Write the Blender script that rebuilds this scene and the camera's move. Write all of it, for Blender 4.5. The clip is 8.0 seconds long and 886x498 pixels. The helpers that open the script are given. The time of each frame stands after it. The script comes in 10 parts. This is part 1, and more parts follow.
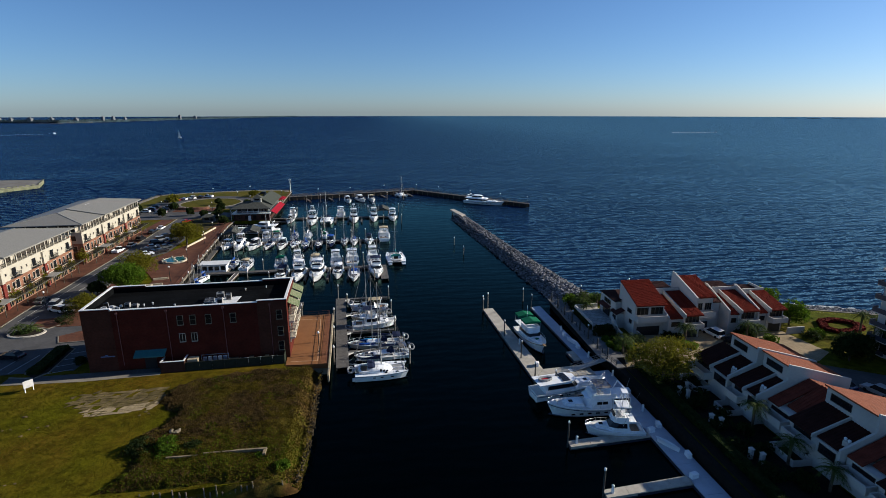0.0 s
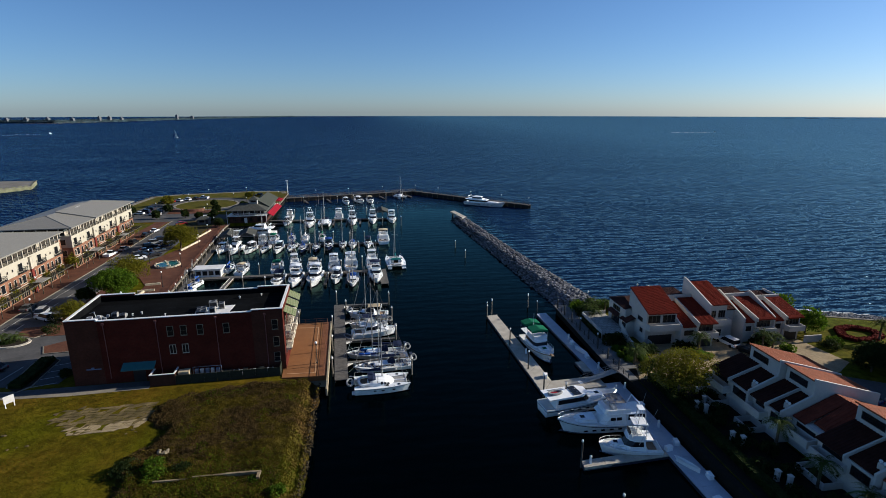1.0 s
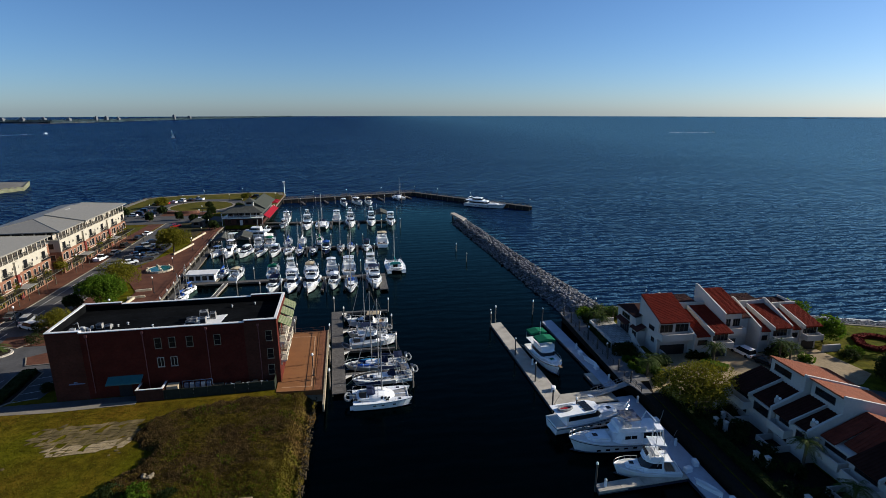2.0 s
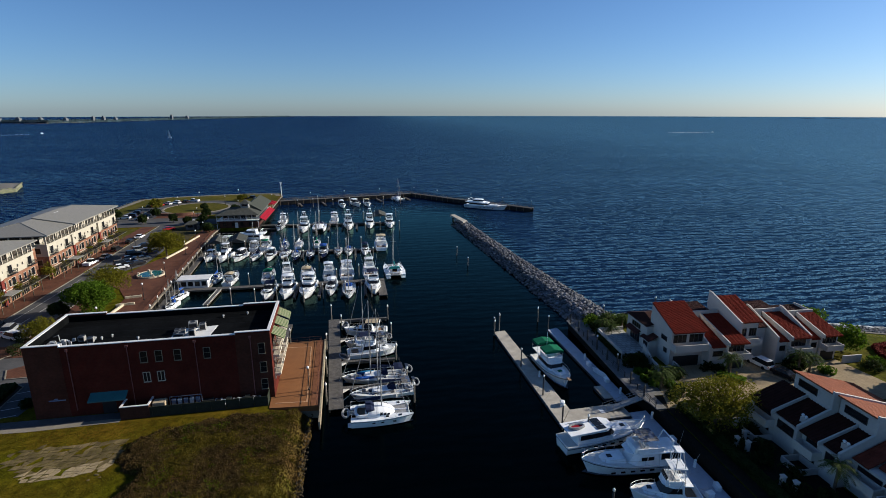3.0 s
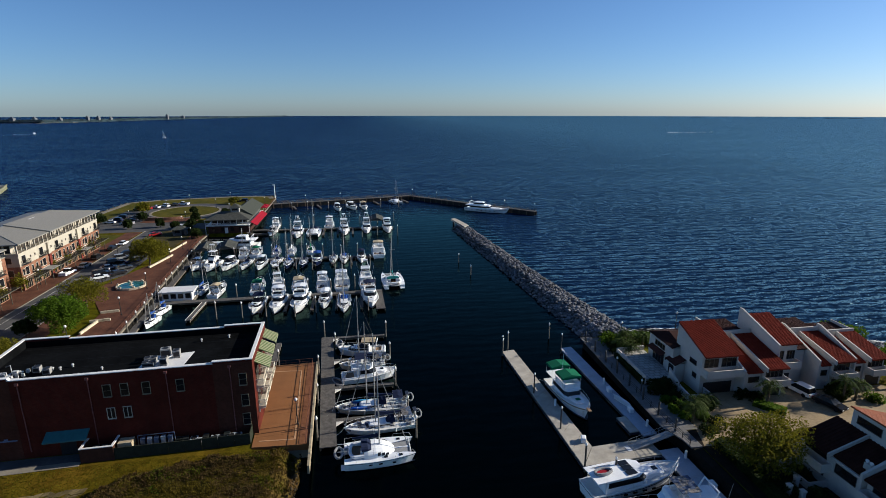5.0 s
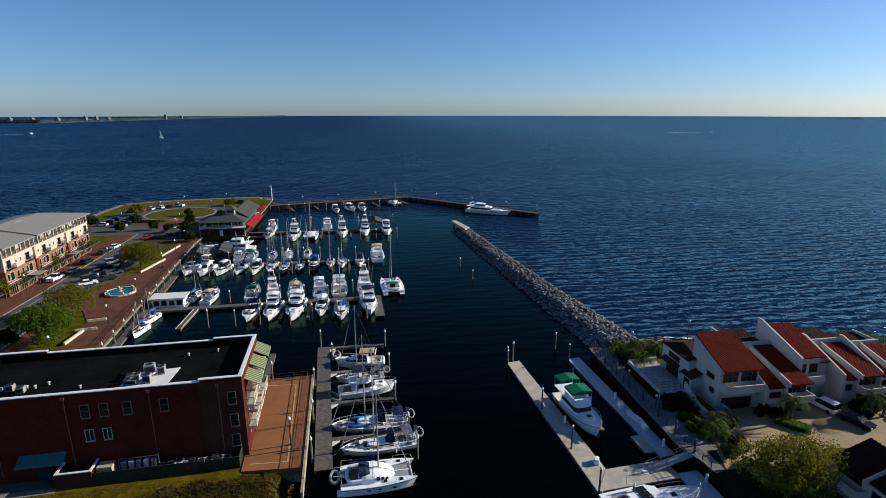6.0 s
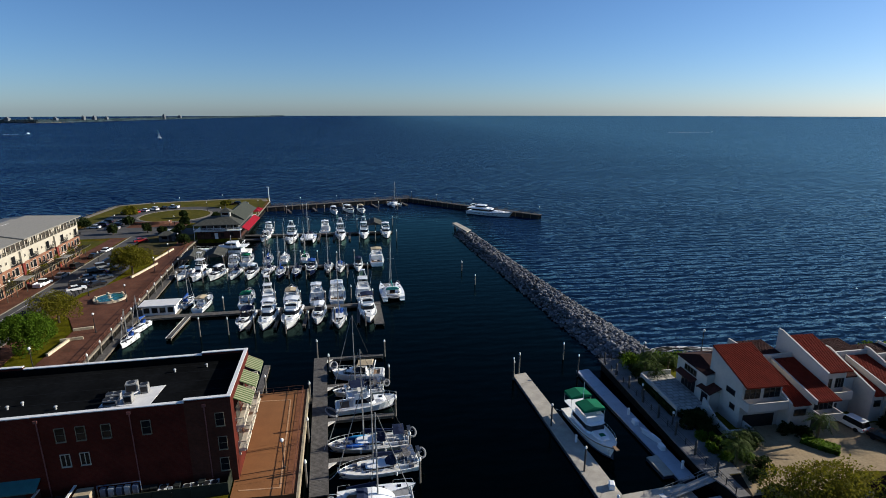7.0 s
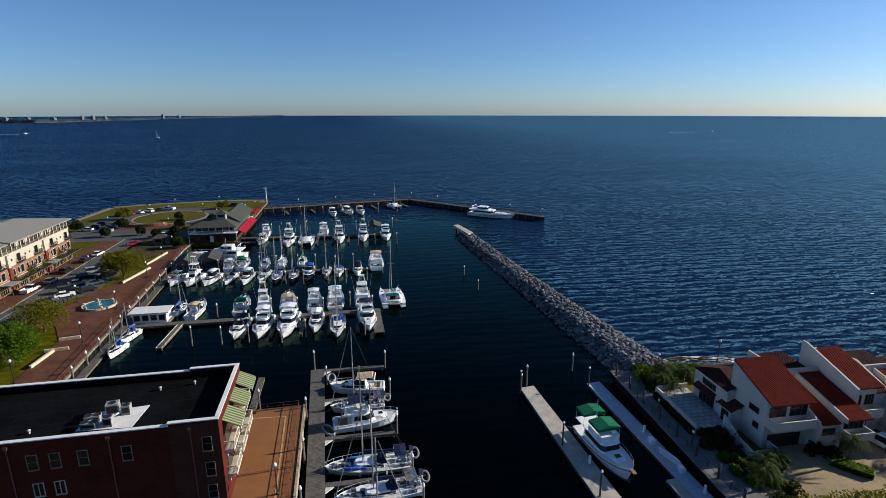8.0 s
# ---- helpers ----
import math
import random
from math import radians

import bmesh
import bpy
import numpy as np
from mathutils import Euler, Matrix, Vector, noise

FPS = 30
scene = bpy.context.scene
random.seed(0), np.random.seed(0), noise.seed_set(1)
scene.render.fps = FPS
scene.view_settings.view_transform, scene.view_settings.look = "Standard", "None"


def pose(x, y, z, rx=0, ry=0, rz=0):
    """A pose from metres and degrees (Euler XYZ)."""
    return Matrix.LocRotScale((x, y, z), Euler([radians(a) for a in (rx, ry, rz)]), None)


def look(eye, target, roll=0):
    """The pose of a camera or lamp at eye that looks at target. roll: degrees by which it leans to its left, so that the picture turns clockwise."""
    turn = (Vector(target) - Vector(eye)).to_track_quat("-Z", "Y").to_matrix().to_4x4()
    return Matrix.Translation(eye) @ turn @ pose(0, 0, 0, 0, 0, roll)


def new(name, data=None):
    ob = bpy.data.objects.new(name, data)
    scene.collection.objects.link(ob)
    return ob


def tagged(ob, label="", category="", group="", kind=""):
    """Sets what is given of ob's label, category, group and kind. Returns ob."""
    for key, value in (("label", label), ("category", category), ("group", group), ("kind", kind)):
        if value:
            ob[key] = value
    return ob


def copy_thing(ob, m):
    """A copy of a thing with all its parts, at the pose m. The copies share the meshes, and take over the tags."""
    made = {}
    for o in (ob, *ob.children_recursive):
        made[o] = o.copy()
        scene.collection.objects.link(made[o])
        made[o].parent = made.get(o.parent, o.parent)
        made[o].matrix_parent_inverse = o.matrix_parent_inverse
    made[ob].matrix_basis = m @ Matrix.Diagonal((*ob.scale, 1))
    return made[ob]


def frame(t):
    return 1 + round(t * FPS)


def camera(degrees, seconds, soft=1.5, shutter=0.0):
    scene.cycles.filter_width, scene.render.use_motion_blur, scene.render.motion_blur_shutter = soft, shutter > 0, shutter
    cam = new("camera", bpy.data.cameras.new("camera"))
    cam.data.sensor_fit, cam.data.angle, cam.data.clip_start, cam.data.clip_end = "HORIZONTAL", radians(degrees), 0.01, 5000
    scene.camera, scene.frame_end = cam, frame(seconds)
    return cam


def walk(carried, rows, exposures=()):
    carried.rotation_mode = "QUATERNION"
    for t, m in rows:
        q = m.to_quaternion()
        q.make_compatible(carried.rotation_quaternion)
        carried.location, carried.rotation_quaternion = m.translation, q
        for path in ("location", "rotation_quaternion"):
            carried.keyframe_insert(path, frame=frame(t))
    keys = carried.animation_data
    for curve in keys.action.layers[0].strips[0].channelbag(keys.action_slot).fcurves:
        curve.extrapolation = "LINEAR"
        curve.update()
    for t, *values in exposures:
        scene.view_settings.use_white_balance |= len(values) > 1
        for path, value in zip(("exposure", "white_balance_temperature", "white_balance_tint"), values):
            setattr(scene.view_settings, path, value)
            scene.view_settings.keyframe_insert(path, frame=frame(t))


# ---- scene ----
cam = camera(80.6, 8.0, soft=0.4)
ROWS = [
    (0, 0.006, -0.036, 48.879, -7.919, -14.733),
    (0.5, -0.219, 2.394, 48.851, -8.039, -14.733),
    (1, -0.381, 4.863, 48.822, -8.153, -14.733),
    (1.5, -0.486, 7.365, 48.791, -8.261, -14.734),
    (3, -0.528, 15.033, 48.688, -8.550, -14.740),
    (3.5, -0.473, 17.628, 48.650, -8.635, -14.743),
    (4, -0.396, 20.235, 48.611, -8.714, -14.747),
    (4.5, -0.302, 22.851, 48.569, -8.787, -14.751),
    (6, 0.011, 30.701, 48.435, -8.971, -14.765),
    (6.5, 0.103, 33.305, 48.386, -9.021, -14.771),
    (7, 0.178, 35.895, 48.336, -9.065, -14.777),
    (7.5, 0.229, 38.468, 48.285, -9.104, -14.784),
    (8, 0.249, 41.018, 48.231, -9.136, -14.791),
]
walk(cam, [(t, pose(x, y, z, 90 + pitch, 0, yaw)) for t, x, y, z, yaw, pitch in ROWS],
     exposures=[(0.0, 0.65, 5660, 10.0), (8.0, 0.65, 5660, 10.0)])

# ---- daylight: low afternoon sun from +x, a little ahead ----
SUN_EL, SUN_AZ = 21.2, 6.0          # degrees; azimuth from +x towards +y
world = bpy.data.worlds.new("world")
scene.world = world
world.use_nodes = True
wn, wl = world.node_tree.nodes, world.node_tree.links
sky = wn.new("ShaderNodeTexSky")
sky.sky_type = 'NISHITA'
sky.sun_disc = False
sky.sun_elevation = radians(SUN_EL)
sky.sun_rotation = radians(90.0 - SUN_AZ)
sky.altitude = 3000.0
sky.air_density, sky.dust_density, sky.ozone_density = 1.2, 5.0, 5.0
wn["Background"].inputs["Strength"].default_value = 0.064
wl.new(sky.outputs["Color"], wn["Background"].inputs["Color"])
sun_data = bpy.data.lights.new("sun", 'SUN')
sun_data.energy, sun_data.angle, sun_data.color = 5.0, radians(0.5), (1.0, 0.86, 0.65)
sun = new("sun", sun_data)
sun_dir = Vector((math.cos(radians(SUN_EL)) * math.cos(radians(SUN_AZ)), math.cos(radians(SUN_EL)) * math.sin(radians(SUN_AZ)), math.sin(radians(SUN_EL))))
sun.matrix_world = look(sun_dir * 300, (0, 0, 0))

# ---- materials ----
def mat(name, col, rough=0.6, metal=0.0, var=0.18, scale=1.5, bump=0.0, bscale=12.0, rnd=0.0, col2=None, spec=None, mixscale=0.25, mixat=0.5, mixsoft=0.12):
    """A noisy painted, mineral or organic surface. col2: a second colour in blotches of mixscale."""
    m = bpy.data.materials.new(name)
    m.use_nodes = True
    n, l = m.node_tree.nodes, m.node_tree.links
    b = n["Principled BSDF"]
    b.inputs["Roughness"].default_value, b.inputs["Metallic"].default_value = rough, metal
    b.inputs["Specular IOR Level"].default_value = spec if spec is not None else (0.12 if rough > 0.72 else 0.5)      # dusty surfaces have no skin
    tc = n.new("ShaderNodeTexCoord")
    def noise_tex(sc, detail=4.0):
        t = n.new("ShaderNodeTexNoise")
        t.inputs["Scale"].default_value, t.inputs["Detail"].default_value = sc, detail
        l.new(tc.outputs["Object"], t.inputs["Vector"])
        return t.outputs["Fac"]
    def mixed(fac, a, c, blend='MIX'):
        x = n.new("ShaderNodeMix")
        x.data_type, x.blend_type = 'RGBA', blend
        if isinstance(fac, float):
            x.inputs[0].default_value = fac
        else:
            l.new(fac, x.inputs[0])
        for k, v in ((6, a), (7, c)):
            if isinstance(v, tuple):
                x.inputs[k].default_value = (*v, 1)
            else:
                l.new(v, x.inputs[k])
        return x.outputs[2]
    def ramp(sock, lo, hi, a=0.0, c=1.0):
        r = n.new("ShaderNodeMapRange")
        for k, v in (("From Min", lo), ("From Max", hi), ("To Min", a), ("To Max", c)):
            r.inputs[k].default_value = v
        l.new(sock, r.inputs["Value"])
        return r.outputs["Result"]
    out = None
    if col2:
        out = mixed(ramp(noise_tex(mixscale, 6.0), mixat - mixsoft, mixat + mixsoft), col, col2)
    base = out if out is not None else col
    g1 = ramp(noise_tex(scale, 5.0), 0.3, 0.7, 1 - var, 1 + var)
    g2 = ramp(noise_tex(scale * 7.3, 3.0), 0.3, 0.7, 1 - var * 0.6, 1 + var * 0.6)
    mul = n.new("ShaderNodeMath")
    mul.operation = 'MULTIPLY'
    l.new(g1, mul.inputs[0]), l.new(g2, mul.inputs[1])
    val = mul.outputs[0]
    if rnd:
        oi = n.new("ShaderNodeObjectInfo")
        m3 = n.new("ShaderNodeMath")
        m3.operation = 'MULTIPLY'
        l.new(ramp(oi.outputs["Random"], 0, 1, 1 - rnd, 1 + rnd), m3.inputs[0]), l.new(val, m3.inputs[1])
        val = m3.outputs[0]
    cmb = n.new("ShaderNodeCombineColor")
    for k in range(3):
        l.new(val, cmb.inputs[k])
    l.new(mixed(1.0, base, cmb.outputs[0], 'MULTIPLY'), b.inputs["Base Color"])
    if bump:
        bp = n.new("ShaderNodeBump")
        bp.inputs["Strength"].default_value, bp.inputs["Distance"].default_value = bump, 0.05
        l.new(noise_tex(bscale, 5.0), bp.inputs["Height"])
        l.new(bp.outputs["Normal"], b.inputs["Normal"])
    return m


def striped(name, col, col2, width, axis=0, rough=0.6, duty=0.5, soft=0.05, bump=0.0, rnd=0.0, var=0.2):
    """Boards, seams or awning stripes: bands of the given width across one object axis."""
    m = mat(name, col, rough, var=var, rnd=rnd)
    n, l = m.node_tree.nodes, m.node_tree.links
    b = n["Principled BSDF"]
    tc = n.new("ShaderNodeTexCoord")
    sep = n.new("ShaderNodeSeparateXYZ")
    l.new(tc.outputs["Object"], sep.inputs[0])
    dv = n.new("ShaderNodeMath"); dv.operation = 'DIVIDE'; dv.inputs[1].default_value = width
    l.new(sep.outputs[axis], dv.inputs[0])
    fr = n.new("ShaderNodeMath"); fr.operation = 'FRACT'
    l.new(dv.outputs[0], fr.inputs[0])
    mr = n.new("ShaderNodeMapRange")
    mr.inputs["From Min"].default_value, mr.inputs["From Max"].default_value = duty - soft, duty + soft
    l.new(fr.outputs[0], mr.inputs["Value"])
    x = n.new("ShaderNodeMix"); x.data_type = 'RGBA'
    old = b.inputs["Base Color"].links[0].from_socket
    l.new(mr.outputs["Result"], x.inputs[0])
    l.new(old, x.inputs[6])
    x.inputs[7].default_value = (*col2, 1)
    l.new(x.outputs[2], b.inputs["Base Color"])
    return m


def bricked(name, c1, c2, mortar, w, h, rough=0.85, rot=None):
    m = mat(name, c1, rough, var=0.25, scale=0.35)
    n, l = m.node_tree.nodes, m.node_tree.links
    b = n["Principled BSDF"]
    tc = n.new("ShaderNodeTexCoord")
    mp = n.new("ShaderNodeMapping")
    if rot:
        mp.inputs["Rotation"].default_value = rot
    br = n.new("ShaderNodeTexBrick")
    br.inputs["Scale"].default_value = 1.0
    br.inputs["Brick Width"].default_value, br.inputs["Row Height"].default_value = w, h
    br.inputs["Mortar Size"].default_value = h * 0.12
    br.inputs["Color1"].default_value, br.inputs["Color2"].default_value, br.inputs["Mortar"].default_value = (*c1, 1), (*c2, 1), (*mortar, 1)
    l.new(tc.outputs["Object"], mp.inputs["Vector"]), l.new(mp.outputs["Vector"], br.inputs["Vector"])
    old = b.inputs["Base Color"].links[0].from_node
    l.new(br.outputs["Color"], old.inputs[6])
    bp = n.new("ShaderNodeBump")
    bp.inputs["Strength"].default_value, bp.inputs["Distance"].default_value, bp.invert = 0.4, 0.01, True
    l.new(br.outputs["Fac"], bp.inputs["Height"]), l.new(bp.outputs["Normal"], b.inputs["Normal"])
    return m


def water_mat():
    """Sea: dark body colour, mirror-like skin, wind waves at three sizes; calmer inside the harbour."""
    m = bpy.data.materials.new("sea_water")
    m.use_nodes = True
    n, l = m.node_tree.nodes, m.node_tree.links
    b = n["Principled BSDF"]
    n.remove(b)
    tc = n.new("ShaderNodeTexCoord")
    def field(sx, sy, rz, sc, detail, colour=False):
        mp = n.new("ShaderNodeMapping")
        mp.inputs["Scale"].default_value, mp.inputs["Rotation"].default_value = (sx, sy, 1), (0, 0, radians(rz))
        t = n.new("ShaderNodeTexNoise")
        t.inputs["Scale"].default_value, t.inputs["Detail"].default_value, t.inputs["Roughness"].default_value = sc, detail, 0.55
        l.new(tc.outputs["Object"], mp.inputs["Vector"]), l.new(mp.outputs["Vector"], t.inputs["Vector"])
        return t.outputs["Color" if colour else "Fac"]
    def op(kind, a, c):
        x = n.new("ShaderNodeMath"); x.operation = kind
        for k, v in ((0, a), (1, c)):
            if isinstance(v, float):
                x.inputs[k].default_value = v
            else:
                l.new(v, x.inputs[k])
        return x.outputs[0]
    # calm lee: inside the breakwater and the outer pier
    sep = n.new("ShaderNodeSeparateXYZ")
    l.new(tc.outputs["Object"], sep.inputs[0])
    def ramp(sock, lo, hi):
        r = n.new("ShaderNodeMapRange")
        r.interpolation_type = 'SMOOTHSTEP'
        r.inputs["From Min"].default_value, r.inputs["From Max"].default_value = lo, hi
        l.new(sock, r.inputs["Value"])
        return r.outputs["Result"]
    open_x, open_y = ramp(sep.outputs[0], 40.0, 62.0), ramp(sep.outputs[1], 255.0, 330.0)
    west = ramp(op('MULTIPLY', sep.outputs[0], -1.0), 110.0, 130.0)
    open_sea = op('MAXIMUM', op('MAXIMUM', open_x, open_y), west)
    # facets of the wind waves: slopes of three sizes of wave added up
    def vec(kind, a, c):
        x = n.new("ShaderNodeVectorMath"); x.operation = kind
        for k, v in ((0, a), (1, c)):
            if isinstance(v, tuple):
                x.inputs[k].default_value = v
            else:
                l.new(v, x.inputs[k])
        return x.outputs[0]
    slope = None
    for sx, rz, sc, kx, ky in ((0.4, 6, 0.26, 0.3, 0.25), (0.55, -8, 0.95, 1.0, 1.0), (0.7, 12, 2.4, 0.9, 0.6)):
        one = vec('MULTIPLY', vec('SUBTRACT', field(sx, 1.0, rz, sc, 1.0, True), (0.5, 0.5, 0.5)), (kx, ky, 0.0))
        slope = one if slope is None else vec('ADD', slope, one)
    for rz, length, wander, k in ((-6, 4.6, 4.0, 0.28), (8, 2.6, 4.5, 0.32), (-9, 1.5, 5.0, 0.16)):       # trains of short wind waves
        mp = n.new("ShaderNodeMapping")
        mp.inputs["Rotation"].default_value, mp.inputs["Scale"].default_value = (0, 0, radians(rz)), (0.8, 1.0, 1.0)
        wv = n.new("ShaderNodeTexWave")
        wv.bands_direction = 'Y'
        for key, value in (("Scale", 0.314 / length), ("Distortion", wander), ("Detail", 1.0), ("Detail Scale", 1.5)):
            wv.inputs[key].default_value = value
        l.new(tc.outputs["Object"], mp.inputs["Vector"]), l.new(mp.outputs["Vector"], wv.inputs["Vector"])
        cmb = n.new("ShaderNodeCombineXYZ")
        l.new(op('MULTIPLY', op('SUBTRACT', wv.outputs["Fac"], 0.5), 2.0 * k), cmb.inputs[1])
        slope = vec('ADD', slope, cmb.outputs[0])
    sc_ = n.new("ShaderNodeVectorMath"); sc_.operation = 'SCALE'
    l.new(slope, sc_.inputs[0]), l.new(op('ADD', op('MULTIPLY', open_sea, 0.96), 0.04), sc_.inputs[3])
    nm = n.new("ShaderNodeVectorMath"); nm.operation = 'NORMALIZE'
    l.new(vec('ADD', sc_.outputs[0], (0.0, 0.0, 1.0)), nm.inputs[0])
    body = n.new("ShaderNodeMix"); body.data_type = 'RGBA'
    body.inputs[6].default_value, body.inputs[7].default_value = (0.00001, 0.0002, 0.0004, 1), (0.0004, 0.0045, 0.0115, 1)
    depth = n.new("ShaderNodeMix"); depth.data_type = 'RGBA'     # body paler eastwards: the brighter sunward sea put into its colour
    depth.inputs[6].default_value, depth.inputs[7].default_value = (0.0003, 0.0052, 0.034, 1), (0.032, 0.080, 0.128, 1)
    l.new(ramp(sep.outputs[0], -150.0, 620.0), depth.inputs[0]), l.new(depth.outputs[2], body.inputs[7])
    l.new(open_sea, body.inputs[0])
    # wind-ruffled skin: the mirror's share stays low at a glance, as steep facets hide one another
    gusts = op('ADD', op('ADD', op('MULTIPLY', field(0.5, 1.0, 4, 0.10, 4.0), 0.14), 0.16), op('MULTIPLY', field(0.25, 1.0, -3, 0.015, 3.0), 0.6))
    share = n.new("ShaderNodeMix")
    share.inputs[2].default_value = 1.12
    l.new(open_sea, share.inputs[0]), l.new(op('MULTIPLY', gusts, 1.12), share.inputs[3])
    fr = n.new("ShaderNodeFresnel")
    fr.inputs["IOR"].default_value = 1.33
    l.new(nm.outputs[0], fr.inputs["Normal"])
    gl = n.new("ShaderNodeBsdfGlossy")
    gl.inputs["Roughness"].default_value = 0.18
    tint = n.new("ShaderNodeMix"); tint.data_type = 'RGBA'      # reflections tinted greener inside the harbour, bluer on the open sea
    tint.inputs[6].default_value, tint.inputs[7].default_value = (0.50, 0.88, 0.80, 1), (0.57, 0.84, 1.0, 1)
    l.new(open_sea, tint.inputs[0]), l.new(tint.outputs[2], gl.inputs["Color"])
    df = n.new("ShaderNodeBsdfDiffuse")
    mx = n.new("ShaderNodeMixShader")
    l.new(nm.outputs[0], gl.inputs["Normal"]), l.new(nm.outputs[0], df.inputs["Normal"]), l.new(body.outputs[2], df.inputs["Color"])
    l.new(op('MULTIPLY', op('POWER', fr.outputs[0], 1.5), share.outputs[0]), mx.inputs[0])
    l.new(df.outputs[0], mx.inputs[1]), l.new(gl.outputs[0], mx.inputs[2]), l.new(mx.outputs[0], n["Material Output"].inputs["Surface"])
    return m


def leafy(name, col):
    """Leaves: a matt skin that also lets light through."""
    m = mat(name, col, 0.8, var=0.4, scale=0.9, spec=0.08)
    n, l = m.node_tree.nodes, m.node_tree.links
    b = n["Principled BSDF"]
    tr = n.new("ShaderNodeBsdfTranslucent")
    l.new(b.inputs["Base Color"].links[0].from_socket, tr.inputs["Color"])
    mx = n.new("ShaderNodeMixShader")
    mx.inputs[0].default_value = 0.42
    l.new(b.outputs[0], mx.inputs[1]), l.new(tr.outputs[0], mx.inputs[2])
    l.new(mx.outputs[0], n["Material Output"].inputs["Surface"])
    return m


WATER = water_mat()
GRASS = mat("lawn_grass", (0.071, 0.067, 0.002), 0.95, var=0.42, scale=0.7, bump=0.7, bscale=9, col2=(0.104, 0.059, 0.006), mixscale=0.07, mixat=0.56, mixsoft=0.14, spec=0.03)
PARKGRASS = mat("park_grass", (0.085, 0.072, 0.010), 0.9, var=0.25, scale=0.4, col2=(0.062, 0.060, 0.008), mixscale=0.08, spec=0.05)
WEEDS = mat("dry_weeds", (0.056, 0.050, 0.006), 0.95, var=0.5, scale=0.9, bump=1.0, bscale=6, col2=(0.064, 0.036, 0.012), mixscale=0.16, mixat=0.5, spec=0.02)
ASPHALT = mat("asphalt", (0.078, 0.076, 0.075), 0.9, var=0.2, scale=0.3, bump=0.2, bscale=9)
CONCRETE = mat("concrete", (0.21, 0.185, 0.145), 0.85, var=0.16, scale=0.5, bump=0.2, bscale=8, col2=(0.185, 0.165, 0.13), mixscale=0.3)
DOCKCON = mat("dock_concrete", (0.42, 0.385, 0.32), 0.8, var=0.12, scale=0.7, bump=0.1, bscale=10, col2=(0.34, 0.31, 0.26), mixscale=0.5)
PAVER = bricked("brick_pavers", (0.118, 0.048, 0.027), (0.096, 0.038, 0.022), (0.08, 0.044, 0.030), 0.4, 0.2)
TERRACE = mat("terrace_paving", (0.235, 0.105, 0.040), 0.8, var=0.1, scale=0.8, col2=(0.205, 0.09, 0.034), mixscale=0.4)
BROWNBRICK = bricked("brown_brick", (0.076, 0.024, 0.014), (0.064, 0.020, 0.011), (0.062, 0.026, 0.017), 0.45, 0.16, rot=(radians(90), 0, 0))
BRICK = bricked("red_brick", (0.080, 0.0118, 0.0062), (0.066, 0.0094, 0.0050), (0.068, 0.019, 0.012), 0.45, 0.16, rot=(radians(90), 0, 0))
CONDOBRICK = bricked("condo_brick", (0.215, 0.105, 0.064), (0.185, 0.084, 0.050), (0.22, 0.145, 0.105), 0.45, 0.16, rot=(radians(90), 0, radians(90)))
STUCCO = mat("white_stucco", (0.47, 0.44, 0.395), 0.85, var=0.07, scale=0.4, bump=0.15, bscale=14)
CREAM = mat("cream_stucco", (0.40, 0.365, 0.29), 0.85, var=0.06, scale=0.4)
COPING = mat("white_coping", (0.64, 0.63, 0.61), 0.6, var=0.08, scale=0.6)
ROOFBLK = mat("black_roof_membrane", (0.0050, 0.0055, 0.0060), 0.95, var=0.4, scale=0.25, spec=0.02)
ROOFSEAM = striped("grey_metal_roof", (0.21, 0.198, 0.168), (0.15, 0.14, 0.12), 0.5, axis=1, rough=0.55, duty=0.9, soft=0.04, var=0.08)
SHINGLE = mat("grey_shingle", (0.060, 0.062, 0.054), 0.9, var=0.25, scale=1.2, bump=0.3)
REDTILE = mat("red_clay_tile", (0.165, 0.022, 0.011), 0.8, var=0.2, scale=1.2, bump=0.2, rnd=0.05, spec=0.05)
# One townhouse tile: sunward light and west-slope shade put into two colours.
SUNTILE = mat("sunlit_orange_tile", (0.215, 0.060, 0.023), 0.85, var=0.16, scale=0.8, spec=0.2)
SHADETILE = mat("shaded_clay_tile", (0.030, 0.010, 0.007), 0.9, var=0.25, scale=1.0)
DARKTILE = mat("dark_clay_tile", (0.05, 0.016, 0.012), 0.9, var=0.3, scale=1.0, spec=0.2)
GLASSDK = mat("window_glass", (0.010, 0.011, 0.013), 0.12, var=0.2, scale=1.0, spec=0.3)
GELCOAT = mat("white_gelcoat", (0.78, 0.79, 0.79), 0.28, var=0.07, scale=0.8, rnd=0.06)
GELDECK = mat("cream_deck", (0.64, 0.63, 0.59), 0.6, var=0.08, scale=1.0, rnd=0.06)
TEAK = striped("teak_deck", (0.24, 0.15, 0.08), (0.10, 0.06, 0.03), 0.16, axis=0, duty=0.85, rough=0.7)
NAVYHULL = mat("navy_hull", (0.012, 0.02, 0.06), 0.2, var=0.1)
BOOT = mat("boot_stripe", (0.02, 0.025, 0.04), 0.5)
CANVASBLUE = mat("blue_canvas", (0.018, 0.06, 0.24), 0.85, var=0.12)
CANVASNAVY = mat("navy_canvas", (0.012, 0.018, 0.045), 0.85, var=0.15)
CANVASGREEN = mat("green_canvas", (0.008, 0.115, 0.055), 0.85, var=0.12)
CANVASTAN = mat("tan_canvas", (0.42, 0.34, 0.22), 0.85, var=0.12)
CANVASTEAL = mat("teal_canvas", (0.05, 0.26, 0.24), 0.85, var=0.12)
CANVASRED = mat("red_canvas", (0.24, 0.010, 0.022), 0.9, var=0.12, spec=0.08)
